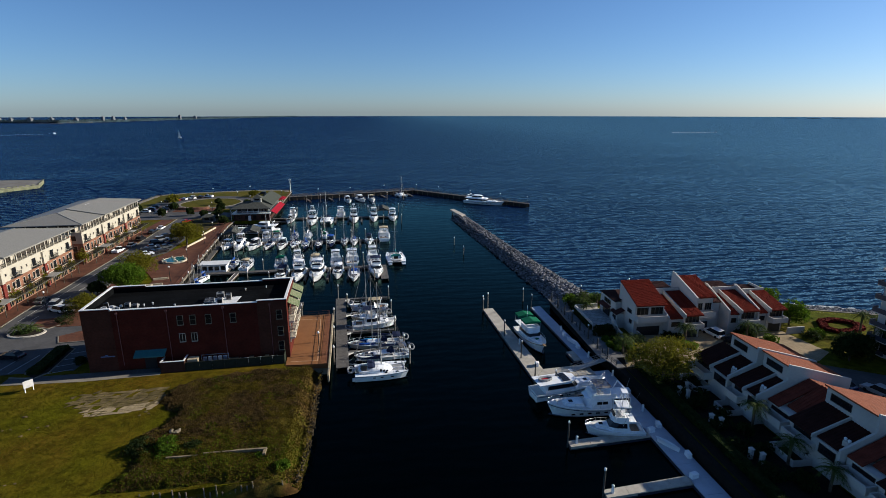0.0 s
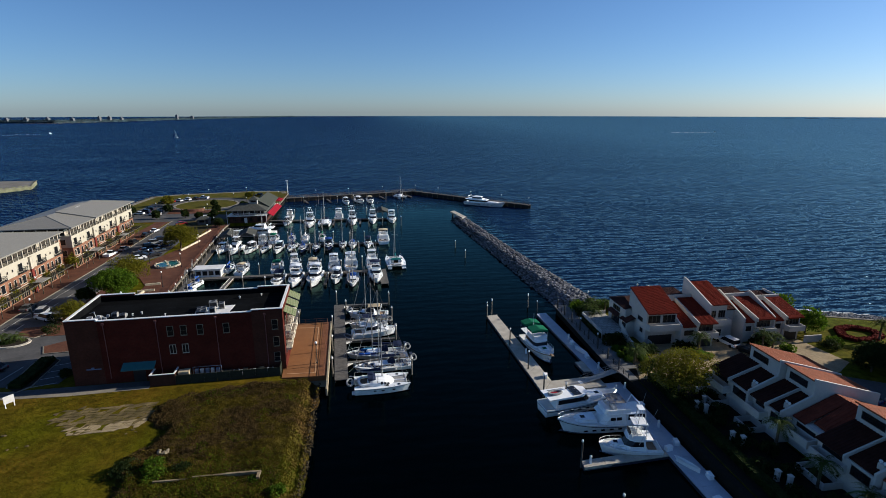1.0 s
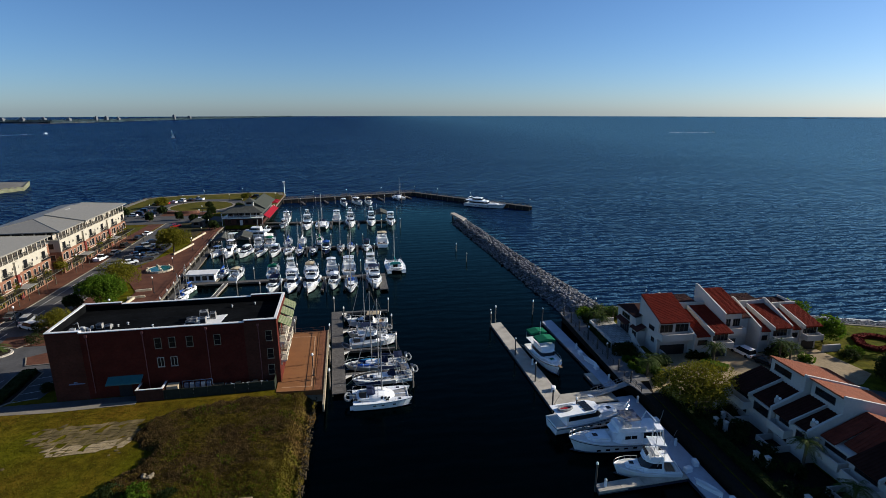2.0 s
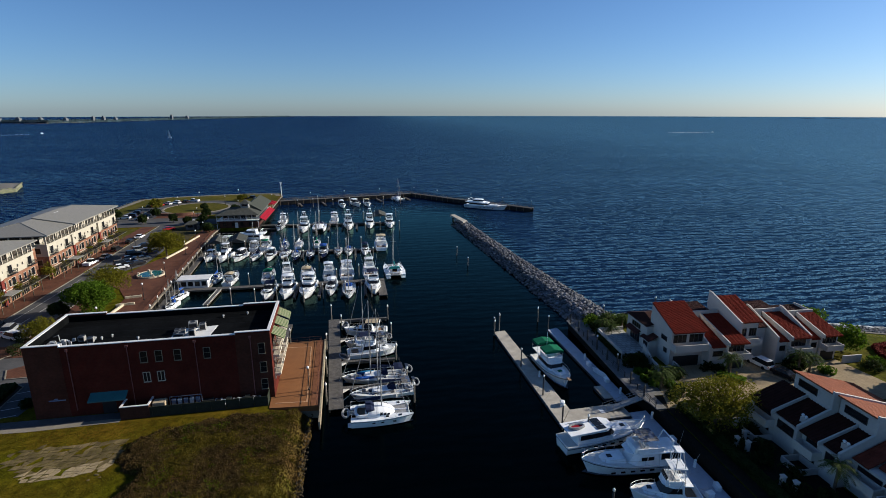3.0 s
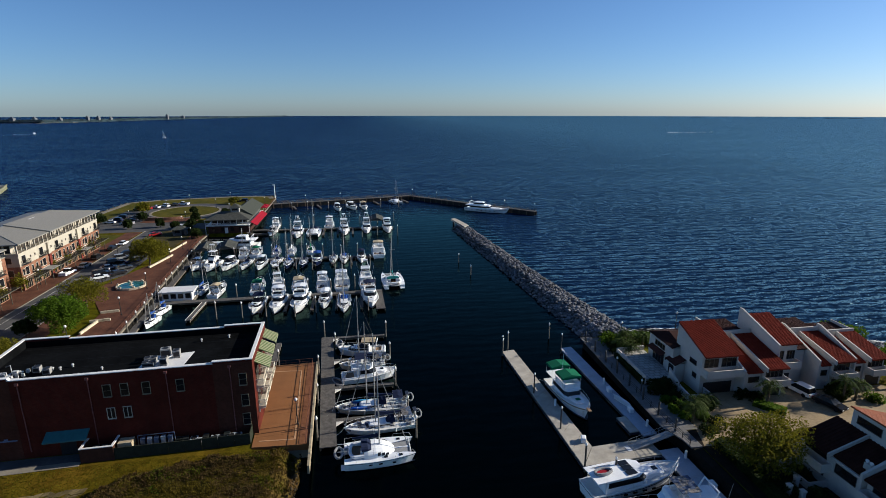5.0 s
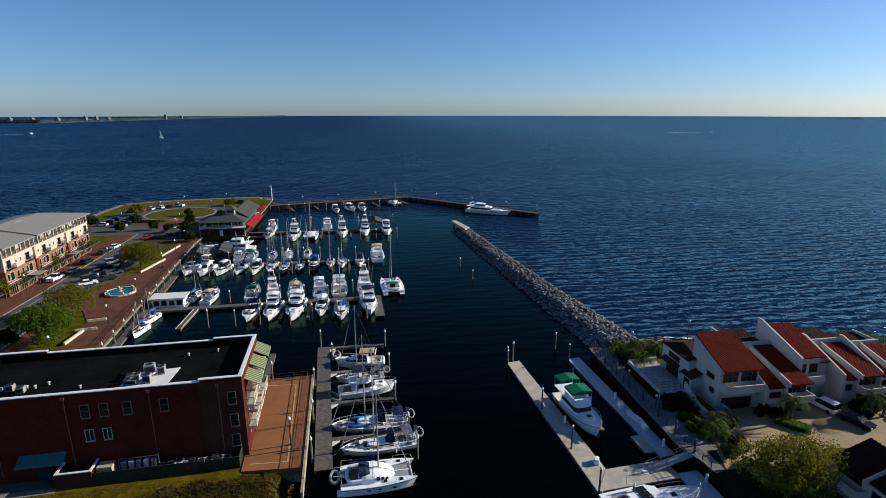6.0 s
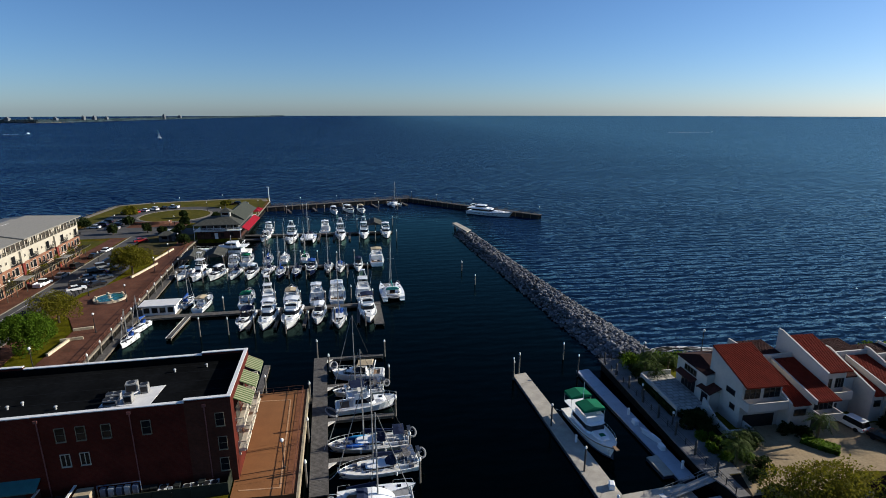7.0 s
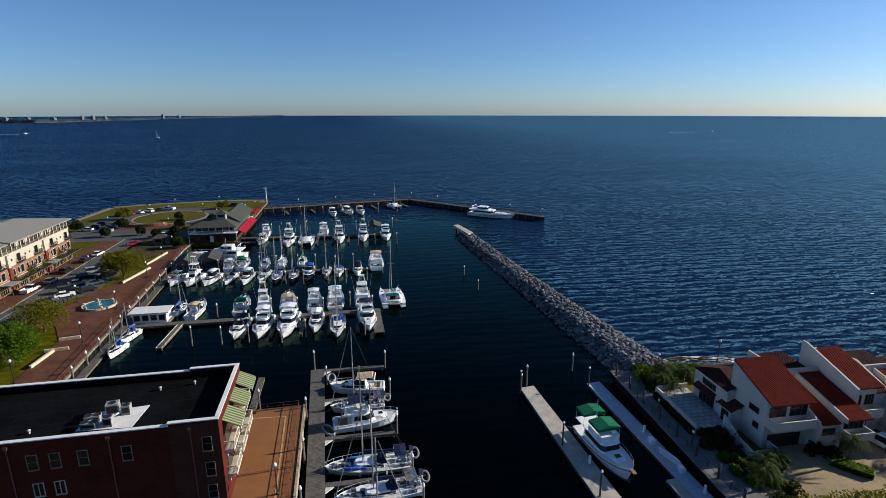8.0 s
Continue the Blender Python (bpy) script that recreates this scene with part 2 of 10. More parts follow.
ALU = mat("brushed_aluminium", (0.50, 0.50, 0.49), 0.5, metal=0.3, var=0.08)
MASTGREY = mat("weathered_mast", (0.30, 0.30, 0.29), 0.5, metal=0.2, var=0.12)
STEELPAINT = mat("white_painted_steel", (0.72, 0.71, 0.68), 0.4, var=0.06)
WOOD = striped("grey_dock_planks", (0.104, 0.097, 0.090), (0.036, 0.033, 0.030), 0.3, axis=1, duty=0.88, rough=0.9, var=0.3)
PILE = mat("timber_pile", (0.12, 0.095, 0.07), 0.9, var=0.3, scale=1.5, bump=0.3)
PILELIGHT = mat("bleached_pile", (0.15, 0.135, 0.115), 0.9, var=0.3, scale=1.2, bump=0.3)
OLDGEL = mat("chalky_gelcoat", (0.52, 0.50, 0.45), 0.5, var=0.15, scale=1.2, rnd=0.1)
GEAR = mat("deck_gear", (0.16, 0.15, 0.14), 0.8, var=0.5, scale=2.5, col2=(0.05, 0.07, 0.12), mixscale=1.2, mixsoft=0.03)
PILEWHITE = mat("white_pile_cap", (0.72, 0.71, 0.68), 0.5, var=0.08)
DARKMETAL = mat("dark_metal", (0.018, 0.018, 0.02), 0.5, metal=0.3)
RUBBER = mat("tyre_rubber", (0.015, 0.015, 0.015), 0.9)
ROCK = mat("granite_rock", (0.135, 0.137, 0.145), 0.9, var=0.3, scale=1.3, bump=0.5, bscale=4, rnd=0.6)
ROCKDARK = mat("dark_rubble", (0.035, 0.033, 0.032), 0.9, var=0.4, scale=0.6)
BARK = mat("bark", (0.10, 0.075, 0.05), 0.95, var=0.3, scale=2, bump=0.6)
LEAF = leafy("olive_leaves", (0.125, 0.116, 0.009))
LEAFGREEN = leafy("green_leaves", (0.070, 0.120, 0.007))
LEAFDARK = leafy("dark_leaves", (0.025, 0.038, 0.009))
PALMLEAF = leafy("palm_leaves", (0.055, 0.08, 0.018))
SAND = mat("sand", (0.34, 0.27, 0.18), 0.95, var=0.15, scale=0.6)
FOAM = mat("sea_foam", (0.75, 0.76, 0.76), 0.9, var=0.1)
SKIN = mat("painted_white", (0.74, 0.73, 0.70), 0.6, var=0.06)
SKYBLUE = mat("teal_metal_awning", (0.03, 0.12, 0.12), 0.5, var=0.1)
AWNGREEN = striped("green_white_awning", (0.065, 0.105, 0.035), (0.26, 0.25, 0.16), 0.5, axis=1, duty=0.55, rough=0.85, var=0.08)
POOL = mat("pool_water", (0.022, 0.115, 0.125), 0.1, var=0.2, scale=1.5)
# Bluish wood colour takes in some of the haze over the bay.
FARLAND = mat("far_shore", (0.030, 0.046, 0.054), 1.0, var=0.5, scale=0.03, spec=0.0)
FARBLDG = mat("far_buildings", (0.12, 0.13, 0.14), 0.9, var=0.1)

# ---- building tools ----
class Shape:
    """Collects vertices and faces for one mesh."""
    def __init__(self):
        self.v, self.f = [], []

    def add(self, verts, faces, m=None):
        k = len(self.v)
        self.v += [tuple(m @ Vector(p)) if m is not None else tuple(p) for p in verts]
        self.f += [tuple(i + k for i in f) for f in faces]
        return self

    def box(self, x0, x1, y0, y1, z0, z1, m=None, taper=0.0):
        t = taper
        return self.add([(x0, y0, z0), (x1, y0, z0), (x1, y1, z0), (x0, y1, z0), (x0 + t, y0 + t, z1), (x1 - t, y0 + t, z1), (x1 - t, y1 - t, z1), (x0 + t, y1 - t, z1)],
                        [(3, 2, 1, 0), (4, 5, 6, 7), (0, 1, 5, 4), (1, 2, 6, 5), (2, 3, 7, 6), (3, 0, 4, 7)], m)

    def prism(self, poly, z0, z1, m=None):
        n = len(poly)
        area = sum(poly[i][0] * poly[(i + 1) % n][1] - poly[(i + 1) % n][0] * poly[i][1] for i in range(n))
        poly = poly if area > 0 else poly[::-1]
        return self.add([(x, y, z0) for x, y in poly] + [(x, y, z1) for x, y in poly],
                        [tuple(range(n - 1, -1, -1)), tuple(range(n, 2 * n))] + [(i, (i + 1) % n, n + (i + 1) % n, n + i) for i in range(n)], m)

    def side(self, prof, x0, x1, m=None):
        """A profile in y, z drawn out along x."""
        n = len(prof)
        area = sum(prof[i][0] * prof[(i + 1) % n][1] - prof[(i + 1) % n][0] * prof[i][1] for i in range(n))
        prof = prof if area > 0 else prof[::-1]
        return self.add([(x0, y, z) for y, z in prof] + [(x1, y, z) for y, z in prof],
                        [tuple(range(n - 1, -1, -1)), tuple(range(n, 2 * n))] + [(i, (i + 1) % n, n + (i + 1) % n, n + i) for i in range(n)], m)

    def rod(self, a, b, r, r2=None, n=6):
        a, b = Vector(a), Vector(b)
        r2 = r if r2 is None else r2
        q = (b - a).to_track_quat('Z', 'Y').to_matrix()
        ring = [Vector((math.cos(2 * math.pi * i / n), math.sin(2 * math.pi * i / n), 0)) for i in range(n)]
        return self.add([a + q @ (p * r) for p in ring] + [b + q @ (p * r2) for p in ring],
                        [(i, (i + 1) % n, n + (i + 1) % n, n + i) for i in range(n)] + [tuple(range(n - 1, -1, -1)), tuple(range(n, 2 * n))])

    def tube(self, pts, r, n=4, closed=False):
        """One bent rod through the points."""
        pts = [Vector(p) for p in pts]
        m, k = len(pts), len(self.v)
        for i, p in enumerate(pts):
            a = pts[i - 1] if i or closed else p
            b = pts[(i + 1) % m] if i < m - 1 or closed else p
            d = (b - a).normalized()
            sd = d.cross(Vector((0, 0, 1)))
            sd = sd.normalized() if sd.length > 1e-4 else Vector((1, 0, 0))
            up_ = sd.cross(d)
            self.v += [tuple(p + (sd * math.cos(2 * math.pi * j / n) + up_ * math.sin(2 * math.pi * j / n)) * r) for j in range(n)]
        for i in range(m if closed else m - 1):
            q = (i + 1) % m
            self.f += [(k + i * n + j, k + i * n + (j + 1) % n, k + q * n + (j + 1) % n, k + q * n + j) for j in range(n)]
        return self

    def border(self, x0, x1, z0, z1, t, y0, y1):
        """A rectangular frame of bar width t in the x, z plane, from y0 to y1."""
        o = [(x0, z0), (x1, z0), (x1, z1), (x0, z1)]
        i = [(x0 + t, z0 + t), (x1 - t, z0 + t), (x1 - t, z1 - t), (x0 + t, z1 - t)]
        v = [(x, y, z) for y in (y0, y1) for x, z in o + i]
        f = []
        for k in range(4):
            q = (k + 1) % 4
            f += [(k, q, 4 + q, 4 + k), (8 + q, 8 + k, 12 + k, 12 + q), (q, k, 8 + k, 8 + q), (4 + k, 4 + q, 12 + q, 12 + k)]
        return self.add(v, f)

    def court(self, x0, x1, y0, y1, t, z0, z1):
        """Four walls of thickness t as one ring."""
        o = [(x0, y0), (x1, y0), (x1, y1), (x0, y1)]
        i = [(x0 + t, y0 + t), (x1 - t, y0 + t), (x1 - t, y1 - t), (x0 + t, y1 - t)]
        v = [(x, y, z) for z in (z0, z1) for x, y in o + i]
        f = []
        for k in range(4):
            q = (k + 1) % 4
            f += [(k, 4 + k, 4 + q, q), (8 + k, 8 + q, 12 + q, 12 + k), (k, q, 8 + q, 8 + k), (4 + q, 4 + k, 12 + k, 12 + q)]
        return self.add(v, f)

    def lathe(self, prof, c=(0, 0, 0), n=10):
        """prof: radius, height from bottom to top."""
        v = [(c[0] + r * math.cos(2 * math.pi * i / n), c[1] + r * math.sin(2 * math.pi * i / n), c[2] + z) for r, z in prof for i in range(n)]
        f = [(j * n + i, j * n + (i + 1) % n, (j + 1) * n + (i + 1) % n, (j + 1) * n + i) for j in range(len(prof) - 1) for i in range(n)]
        f += [tuple(range(n - 1, -1, -1)), tuple(range((len(prof) - 1) * n, len(prof) * n))]
        return self.add(v, f)

    def loft(self, sections, cap=True):
        """Rings with the same number of points, joined one after another."""
        n = len(sections[0])
        v = [p for s in sections for p in s]
        f = [(j * n + i, j * n + (i + 1) % n, (j + 1) * n + (i + 1) % n, (j + 1) * n + i) for j in range(len(sections) - 1) for i in range(n)]
        if cap:
            f += [tuple(range(n - 1, -1, -1)), tuple(range((len(sections) - 1) * n, len(sections) * n))]
        return self.add(v, f)

    def sheet(self, pts):
        return self.add(pts, [tuple(range(len(pts)))])

    def mesh(self, name, material, smooth=False):
        me = bpy.data.meshes.new(name)
        me.from_pydata(self.v, [], self.f)
        me.materials.append(material)
        if smooth:
            me.polygons.foreach_set("use_smooth", [True] * len(me.polygons))
        me.update()
        return me


def part(name, shape, material, parent=None, label="", smooth=False, m=None):
    ob = new(name, shape.mesh(name, material, smooth))
    ob.parent = parent
    if m is not None:
        ob.matrix_basis = m
    return tagged(ob, label)


def thing(name, label, category, m=None, group="", kind=""):
    ob = new(name)
    ob.empty_display_size = 0.3
    if m is not None:
        ob.matrix_basis = m
    return tagged(ob, label, category, group, kind)


def solid(name, shape, material, label, category, kind="", group="", smooth=False, m=None):
    return tagged(part(name, shape, material, None, "", smooth, m), label, category, group, kind)


def repeat(ob, poses):
    """The first pose for the thing itself, copies at the others."""
    ob.matrix_basis = poses[0]
    return [ob] + [copy_thing(ob, p) for p in poses[1:]]

# ---- sea, land, roads ----
def water_sheet():
    """One sheet to the horizon, finer near the shore."""
    s, rings, n = Shape(), (0.0, 60, 150, 300, 600, 1200, 2400, 4900), 64
    v = [(0, 100, 0)] + [(r * math.sin(2 * math.pi * i / n), 100 + r * math.cos(2 * math.pi * i / n), 0 if r < 3000 else 9.0) for r in rings[1:] for i in range(n)]
    f = [(0, 1 + (i + 1) % n, 1 + i) for i in range(n)]
    for j in range(len(rings) - 2):
        f += [(1 + j * n + i, 1 + j * n + (i + 1) % n, 1 + (j + 1) * n + (i + 1) % n, 1 + (j + 1) * n + i) for i in range(n)]
    s.add(v, f)
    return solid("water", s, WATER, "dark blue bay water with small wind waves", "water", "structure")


water_sheet()
G = 2.2                                   # height of the made ground over the water

west = Shape()
west.prism([(-420, 20), (-47, 20), (-44, 58), (-27, 60.4), (-15.0, 61.2), (-13.8, 70), (-13.6, 92.6), (-17.2, 93.2), (-17.2, 117.6), (-50.6, 117.6), (-52.4, 132),
            (-60, 226), (-60, 236), (-45.5, 236), (-47.2, 322), (-50, 331), (-70, 333), (-107, 326), (-122, 319), (-124, 270), (-130, 200), (-134, 120), (-420, 118)], 0.9, G)
solid("ground", west, GRASS, "mown lawn and made ground behind seawalls", "ground", "structure")

east = Shape()
east.prism([(46.2, -40), (46.6, 121.6), (52, 121.0), (60, 121.5), (70, 118.8), (84, 113.6), (105, 105.3), (122, 98.6), (170, 80), (300, 38), (300, -40)], 0.9, G)
solid("ground", east, mat("watered_lawn", (0.062, 0.074, 0.003), 0.95, var=0.4, scale=0.8, bump=0.7, bscale=9, col2=(0.088, 0.072, 0.005), mixscale=0.12, spec=0.03), "lawn and gardens round the waterside houses", "ground", "structure")

# seawalls under the made ground
wall_w = Shape().prism([(-420, 20.2), (-47.2, 20.2), (-44.2, 58.2), (-27, 60.6), (-14.9, 61.4), (-13.7, 70), (-13.5, 92.4), (-17.0, 93.4), (-17.0, 117.75), (-50.5, 117.75), (-52.25, 132),
            (-59.85, 226), (-59.85, 235.8), (-45.35, 235.8), (-47.05, 322), (-50, 331.1), (-70, 333.1), (-107, 326.1), (-122.1, 319.1), (-124.1, 270), (-130.1, 200), (-134.1, 120), (-420, 118.1)], -1.5, 0.9)
solid("seawall", wall_w, mat("dark_seawall", (0.011, 0.010, 0.008), 0.9, var=0.3), "dark seawall under the quay", "seawall", "structure")
# The dark wall colour includes the shade on this bulkhead.
wall_e = Shape().prism([(46.3, -40), (46.7, 121.4), (52, 120.8), (60, 121.3), (70, 118.6), (84, 113.4), (105, 105.1), (122, 98.4), (170, 79.8), (300, 37.8), (300, -40)], -1.5, 0.9)
solid("seawall", wall_e, bpy.data.materials["dark_seawall"], "dark bulkhead under the gardens", "seawall", "structure")

# strip of beach and riprap on the seaward side
beach = Shape()
bl = [(47, 124.5), (60, 127.8), (70, 126.0), (84, 122.6), (105, 115.4), (122, 109.0), (170, 90)]
bi = [(47, 119), (60, 119.4), (70, 117.4), (84, 112.4), (105, 104.2), (122, 97.6), (170, 79)]
for i in range(len(bl) - 1):
    beach.add([(*bl[i], -0.25), (*bl[i + 1], -0.25), (*bi[i + 1], G + 0.02), (*bi[i], G + 0.02)], [(0, 1, 2, 3)])
solid("beach", beach, SAND, "narrow pale strip of sand and stones at the water's edge", "beach", "structure")


def flat(name, poly, z, material, label, category, thick=0.12):
    return solid(name, Shape().prism(poly, z - thick, z), material, label, category, "structure")


flat("road", [(-72, 20), (-72, 128), (-73.5, 168), (-80.5, 250), (-86.6, 250), (-83.5, 128), (-82.6, 121), (-86, 20)], G + 0.03, ASPHALT, "grey asphalt street with worn lane", "road")
flat("parking_lot", [(-79.4, 168), (-80.6, 214), (-70.2, 214), (-69.6, 184), (-73.2, 178), (-73, 168)], G + 0.035, ASPHALT, "asphalt bay of angled parking in afternoon shade", "road")
flat("road", [(-400, 98), (-400, 116), (-86.1, 119.8), (-79.4, 119.8), (-60, 119.6), (-54, 113), (-56, 97), (-66, 97), (-79.4, 95.5), (-150, 96)], G + 0.025, ASPHALT, "asphalt junction beside the brick building", "road")
flat("lawn", [(-112, 222), (-92.2, 222), (-92.6, 240), (-112, 240)], G + 0.03, PARKGRASS, "lawn strip beside the street's end", "ground")
flat("pavement", [(-92.1, 221.2), (-86.8, 221.2), (-87.2, 243), (-92.5, 243)], G + 0.08, PAVER, "brick walk past the end of the condominium", "pavement")
flat("road", [(-116, 243.2), (-80.4, 244), (-80.4, 249.9), (-116, 249.9)], G + 0.028, ASPHALT, "asphalt drive into the park", "road")
flat("planting_bed", [(-80, 216), (-66.6, 216), (-66.6, 234.6), (-62, 236), (-62, 243.8), (-80, 243.8)], G + 0.03, mat("dry_bed", (0.060, 0.046, 0.018), 0.95, var=0.4, scale=0.6, col2=(0.038, 0.034, 0.010), mixscale=0.2), "brown mulched beds between street and promenade", "ground")
flat("parking_lot", [(-112, 250), (-112, 292), (-96, 290), (-90, 276), (-81, 262), (-66, 257), (-64, 246), (-81, 244), (-89, 250)], G + 0.02, ASPHALT, "asphalt car park by the green", "road")
cap = Shape()
for (xa, ya), (xb, yb) in (((-50.7, 117.8), (-52.4, 132)), ((-52.4, 132), (-60, 226)), ((-60, 226), (-60, 236)), ((-45.5, 236), (-47.2, 322)), ((-17.2, 117.7), (-50.7, 117.8))):
    d = math.hypot(xb - xa, yb - ya)
    cap.box(-0.3, 0.12, 0, d, G - 0.3, G + 0.12, pose(xa, ya, 0, 0, 0, math.degrees(math.atan2(yb - ya, xb - xa)) - 90))
face = Shape()
for (xa, ya), (xb, yb) in (((-50.7, 117.8), (-52.4, 132)), ((-52.4, 132), (-60, 226)), ((-60, 226), (-60, 236)), ((-45.5, 236), (-47.2, 322)), ((-17.2, 117.7), (-50.7, 117.8))):
    d = math.hypot(xb - xa, yb - ya)
    fm = pose(xa, ya, 0, 0, 0, math.degrees(math.atan2(yb - ya, xb - xa)) - 90)
    face.box(-0.3, 0.05, 0, d, 0.85, G - 0.302, fm)
    for k in range(int(d / 2.4)):
        face.box(0.05, 0.16, k * 2.4 + 0.3, k * 2.4 + 0.6, -1.0, G - 0.302, fm)
solid("seawall_face", face, bpy.data.materials["dark_seawall"], "dark ribbed face of the quay wall", "seawall", "structure")
solid("seawall_cap", cap, mat("wall_cap", (0.20, 0.17, 0.13), 0.9, var=0.25), "weathered concrete face and cap of the quay wall", "seawall", "structure")
flat("lawn", [(-121, 272), (-121, 318), (-107, 325), (-70, 332), (-50.5, 330), (-48.6, 322), (-47.2, 268), (-60.6, 268), (-61.5, 287), (-64, 298), (-70, 306), (-83.5, 310), (-97, 306), (-103, 298), (-105.5, 287), (-105, 272)], G + 0.012, PARKGRASS, "sunlit lawn round the park drive", "ground")
flat("lawn", [(-83.5 + 14.6 * math.cos(radians(a)), 287 + 14.6 * math.sin(radians(a))) for a in range(0, 360, 12)], G + 0.04, PARKGRASS, "oval sunlit green inside the drive", "ground")
shore_path = Shape()
sp = [(-48.4, 322), (-51, 330.4), (-70, 332.2), (-107, 325.2), (-121.2, 318.4), (-123.2, 270), (-128, 210)]
for (xa, ya), (xb, yb) in zip(sp, sp[1:]):
    d = math.hypot(xb - xa, yb - ya)
    shore_path.box(-0.2, 2.4, -0.3, d + 0.3, G - 0.1, G + 0.06, pose(xa, ya, 0, 0, 0, math.degrees(math.atan2(yb - ya, xb - xa)) - 90) @ Matrix.Diagonal((-1, 1, 1, 1)))
solid("path", shore_path, CONCRETE, "pale walk along the park's edge", "pavement", "structure")
ring = Shape()
for i in range(36):
    a, b = 2 * math.pi * i / 36, 2 * math.pi * (i + 1) / 36
    q = [(-83.5 + rx * math.cos(t), 287 + ry * math.sin(t), G + 0.03) for t, rx, ry in ((a, 15.6, 15.6), (b, 15.6, 15.6), (b, 22, 23), (a, 22, 23))]
    ring.add(q, [(3, 2, 1, 0)])
solid("road", ring, ASPHALT, "oval drive round the green", "road", "structure")
kerb_ring = Shape()
for i in range(36):
    a, b = 2 * math.pi * i / 36, 2 * math.pi * (i + 1) / 36
    kerb_ring.add([(-83.5 + k * math.cos(t), 287 + k * math.sin(t), z) for z in (G - 0.05, G + 0.14) for t, k in ((a, 14.6), (b, 14.6), (b, 15.7), (a, 15.7))], [(4, 7, 6, 5), (3, 2, 6, 7), (0, 4, 5, 1)])
solid("path", kerb_ring, CONCRETE, "pale concrete walk round the oval green", "pavement", "structure")
flat("plaza", [(-95, 262), (-95, 271), (-72, 271), (-72, 262)], G + 0.04, PAVER, "brick plaza at the head of the green", "pavement")
flat("pavement", [(-92.0, 121), (-83.0, 121), (-83.7, 130), (-84.2, 175), (-86.6, 221), (-94.5, 221)], G + 0.1, PAVER, "red brick pavement in front of the condominium", "pavement")
flat("pavement", [(-86.1, 20), (-92, 20), (-92, 95), (-86.1, 95)], G + 0.1, PAVER, "red brick pavement along the street", "pavement")
flat("promenade", [(-50.8, 119), (-52.6, 134), (-60.1, 226), (-60.1, 234), (-66.2, 234), (-66, 224), (-64.5, 200), (-70, 182), (-73, 166), (-67, 160), (-62.4, 152), (-60, 119)], G + 0.1, PAVER, "red brick waterfront promenade", "pavement")
flat("pavement", [(-72.2, 119.5), (-72.2, 128), (-73.4, 166), (-71, 164), (-67, 134), (-64, 119.5)], G + 0.08, PAVER, "red brick pavement under the trees", "pavement")
flat("pavement", [(-65.4, 110.3), (-61, 110.6), (-56.5, 111), (-54, 112), (-54, 118), (-62, 118), (-67.4, 114)], G + 0.08, PAVER, "red brick pavement at the building's street front", "pavement")
flat("service_apron", [(-66, 93.4), (-66, 95.2), (-52.6, 95.5), (-39.6, 95.9), (-39.6, 93.9), (-41, 94.05), (-52, 93.3)], G + 0.04, ASPHALT, "dark asphalt apron at the foot of the brick building", "pavement")
flat("path", [(-66, 92.6), (-66, 93.4), (-52, 93.3), (-41, 94.05), (-39.5, 93.9), (-39.5, 93.0), (-52, 92.2)], G + 0.05, CONCRETE, "pale concrete walk at the edge of the lawn", "pavement")
flat("path", [(-95, 84), (-66, 92.6), (-66, 93.4), (-95, 85.4)], G + 0.05, CONCRETE, "pale concrete walk at the edge of the lawn", "pavement")
flat("kerb", [(-72.3, 126), (-72.0, 126), (-73.1, 166), (-73.5, 166)], G + 0.16, CONCRETE, "concrete kerb beside the street", "kerb")
flat("kerb", [(-83.1, 120.8), (-82.8, 120.8), (-83.4, 130), (-83.9, 175), (-86.2, 245), (-86.5, 245), (-84.2, 175), (-83.7, 130)], G + 0.16, CONCRETE, "concrete kerb beside the street", "kerb")
flat("driveway", [(46.8, 84), (50, 93.6), (56.6, 93.6), (54.9, 97.18), (61.3, 97.18), (61.3, 94.9), (68.6, 94.9), (68.6, 97.5), (75.2, 97.5), (75.2, 95.2), (88.4, 95.2), (89.9, 84.4), (85.0, 81.4), (80, 80.6), (74, 84), (64, 86), (57, 83.5)], G + 0.04, mat("stained_driveway", (0.33, 0.245, 0.14), 0.9, var=0.22, scale=0.4, col2=(0.26, 0.20, 0.12), mixscale=0.2), "pale concrete forecourt of the waterside houses", "road")
# Near-black sheet paints the gardens' deep shade onto the ground.
flat("planting_bed", [(46.8, 40), (46.8, 83.5), (57, 83.2), (58.5, 78), (58.5, 40)], G + 0.02, mat("garden_shade", (0.0045, 0.0042, 0.0035), 0.95, var=0.4, scale=0.8, spec=0.02), "near-black garden strip under the trees, shade put into its colour", "ground")
flat("driveway", [(75, -40), (75, 80), (83, 80.5), (96, 72), (96, -40)], G + 0.035, ASPHALT, "dark asphalt drive between the houses and the tower", "road")
flat("walkway", [(46.5, 88), (46.6, 121.2), (48.6, 121.2), (48.4, 88)], G + 0.06, mat("grey_walk_concrete", (0.155, 0.15, 0.145), 0.9, var=0.2, scale=0.5), "concrete waterside walk behind the boardwalk", "pavement")

# street front west of the brick building: paver patch, kerbs, parking lines
flat("pavement", [(-76.3, 120.6), (-77.2, 124.8), (-72.9, 125.4), (-70, 121.4), (-72, 118.8)], G + 0.1, PAVER, "red brick street corner under the trees", "pavement")
LINEPAINT = mat("worn_line_paint", (0.42, 0.41, 0.38), 0.8, var=0.3, scale=2.0)


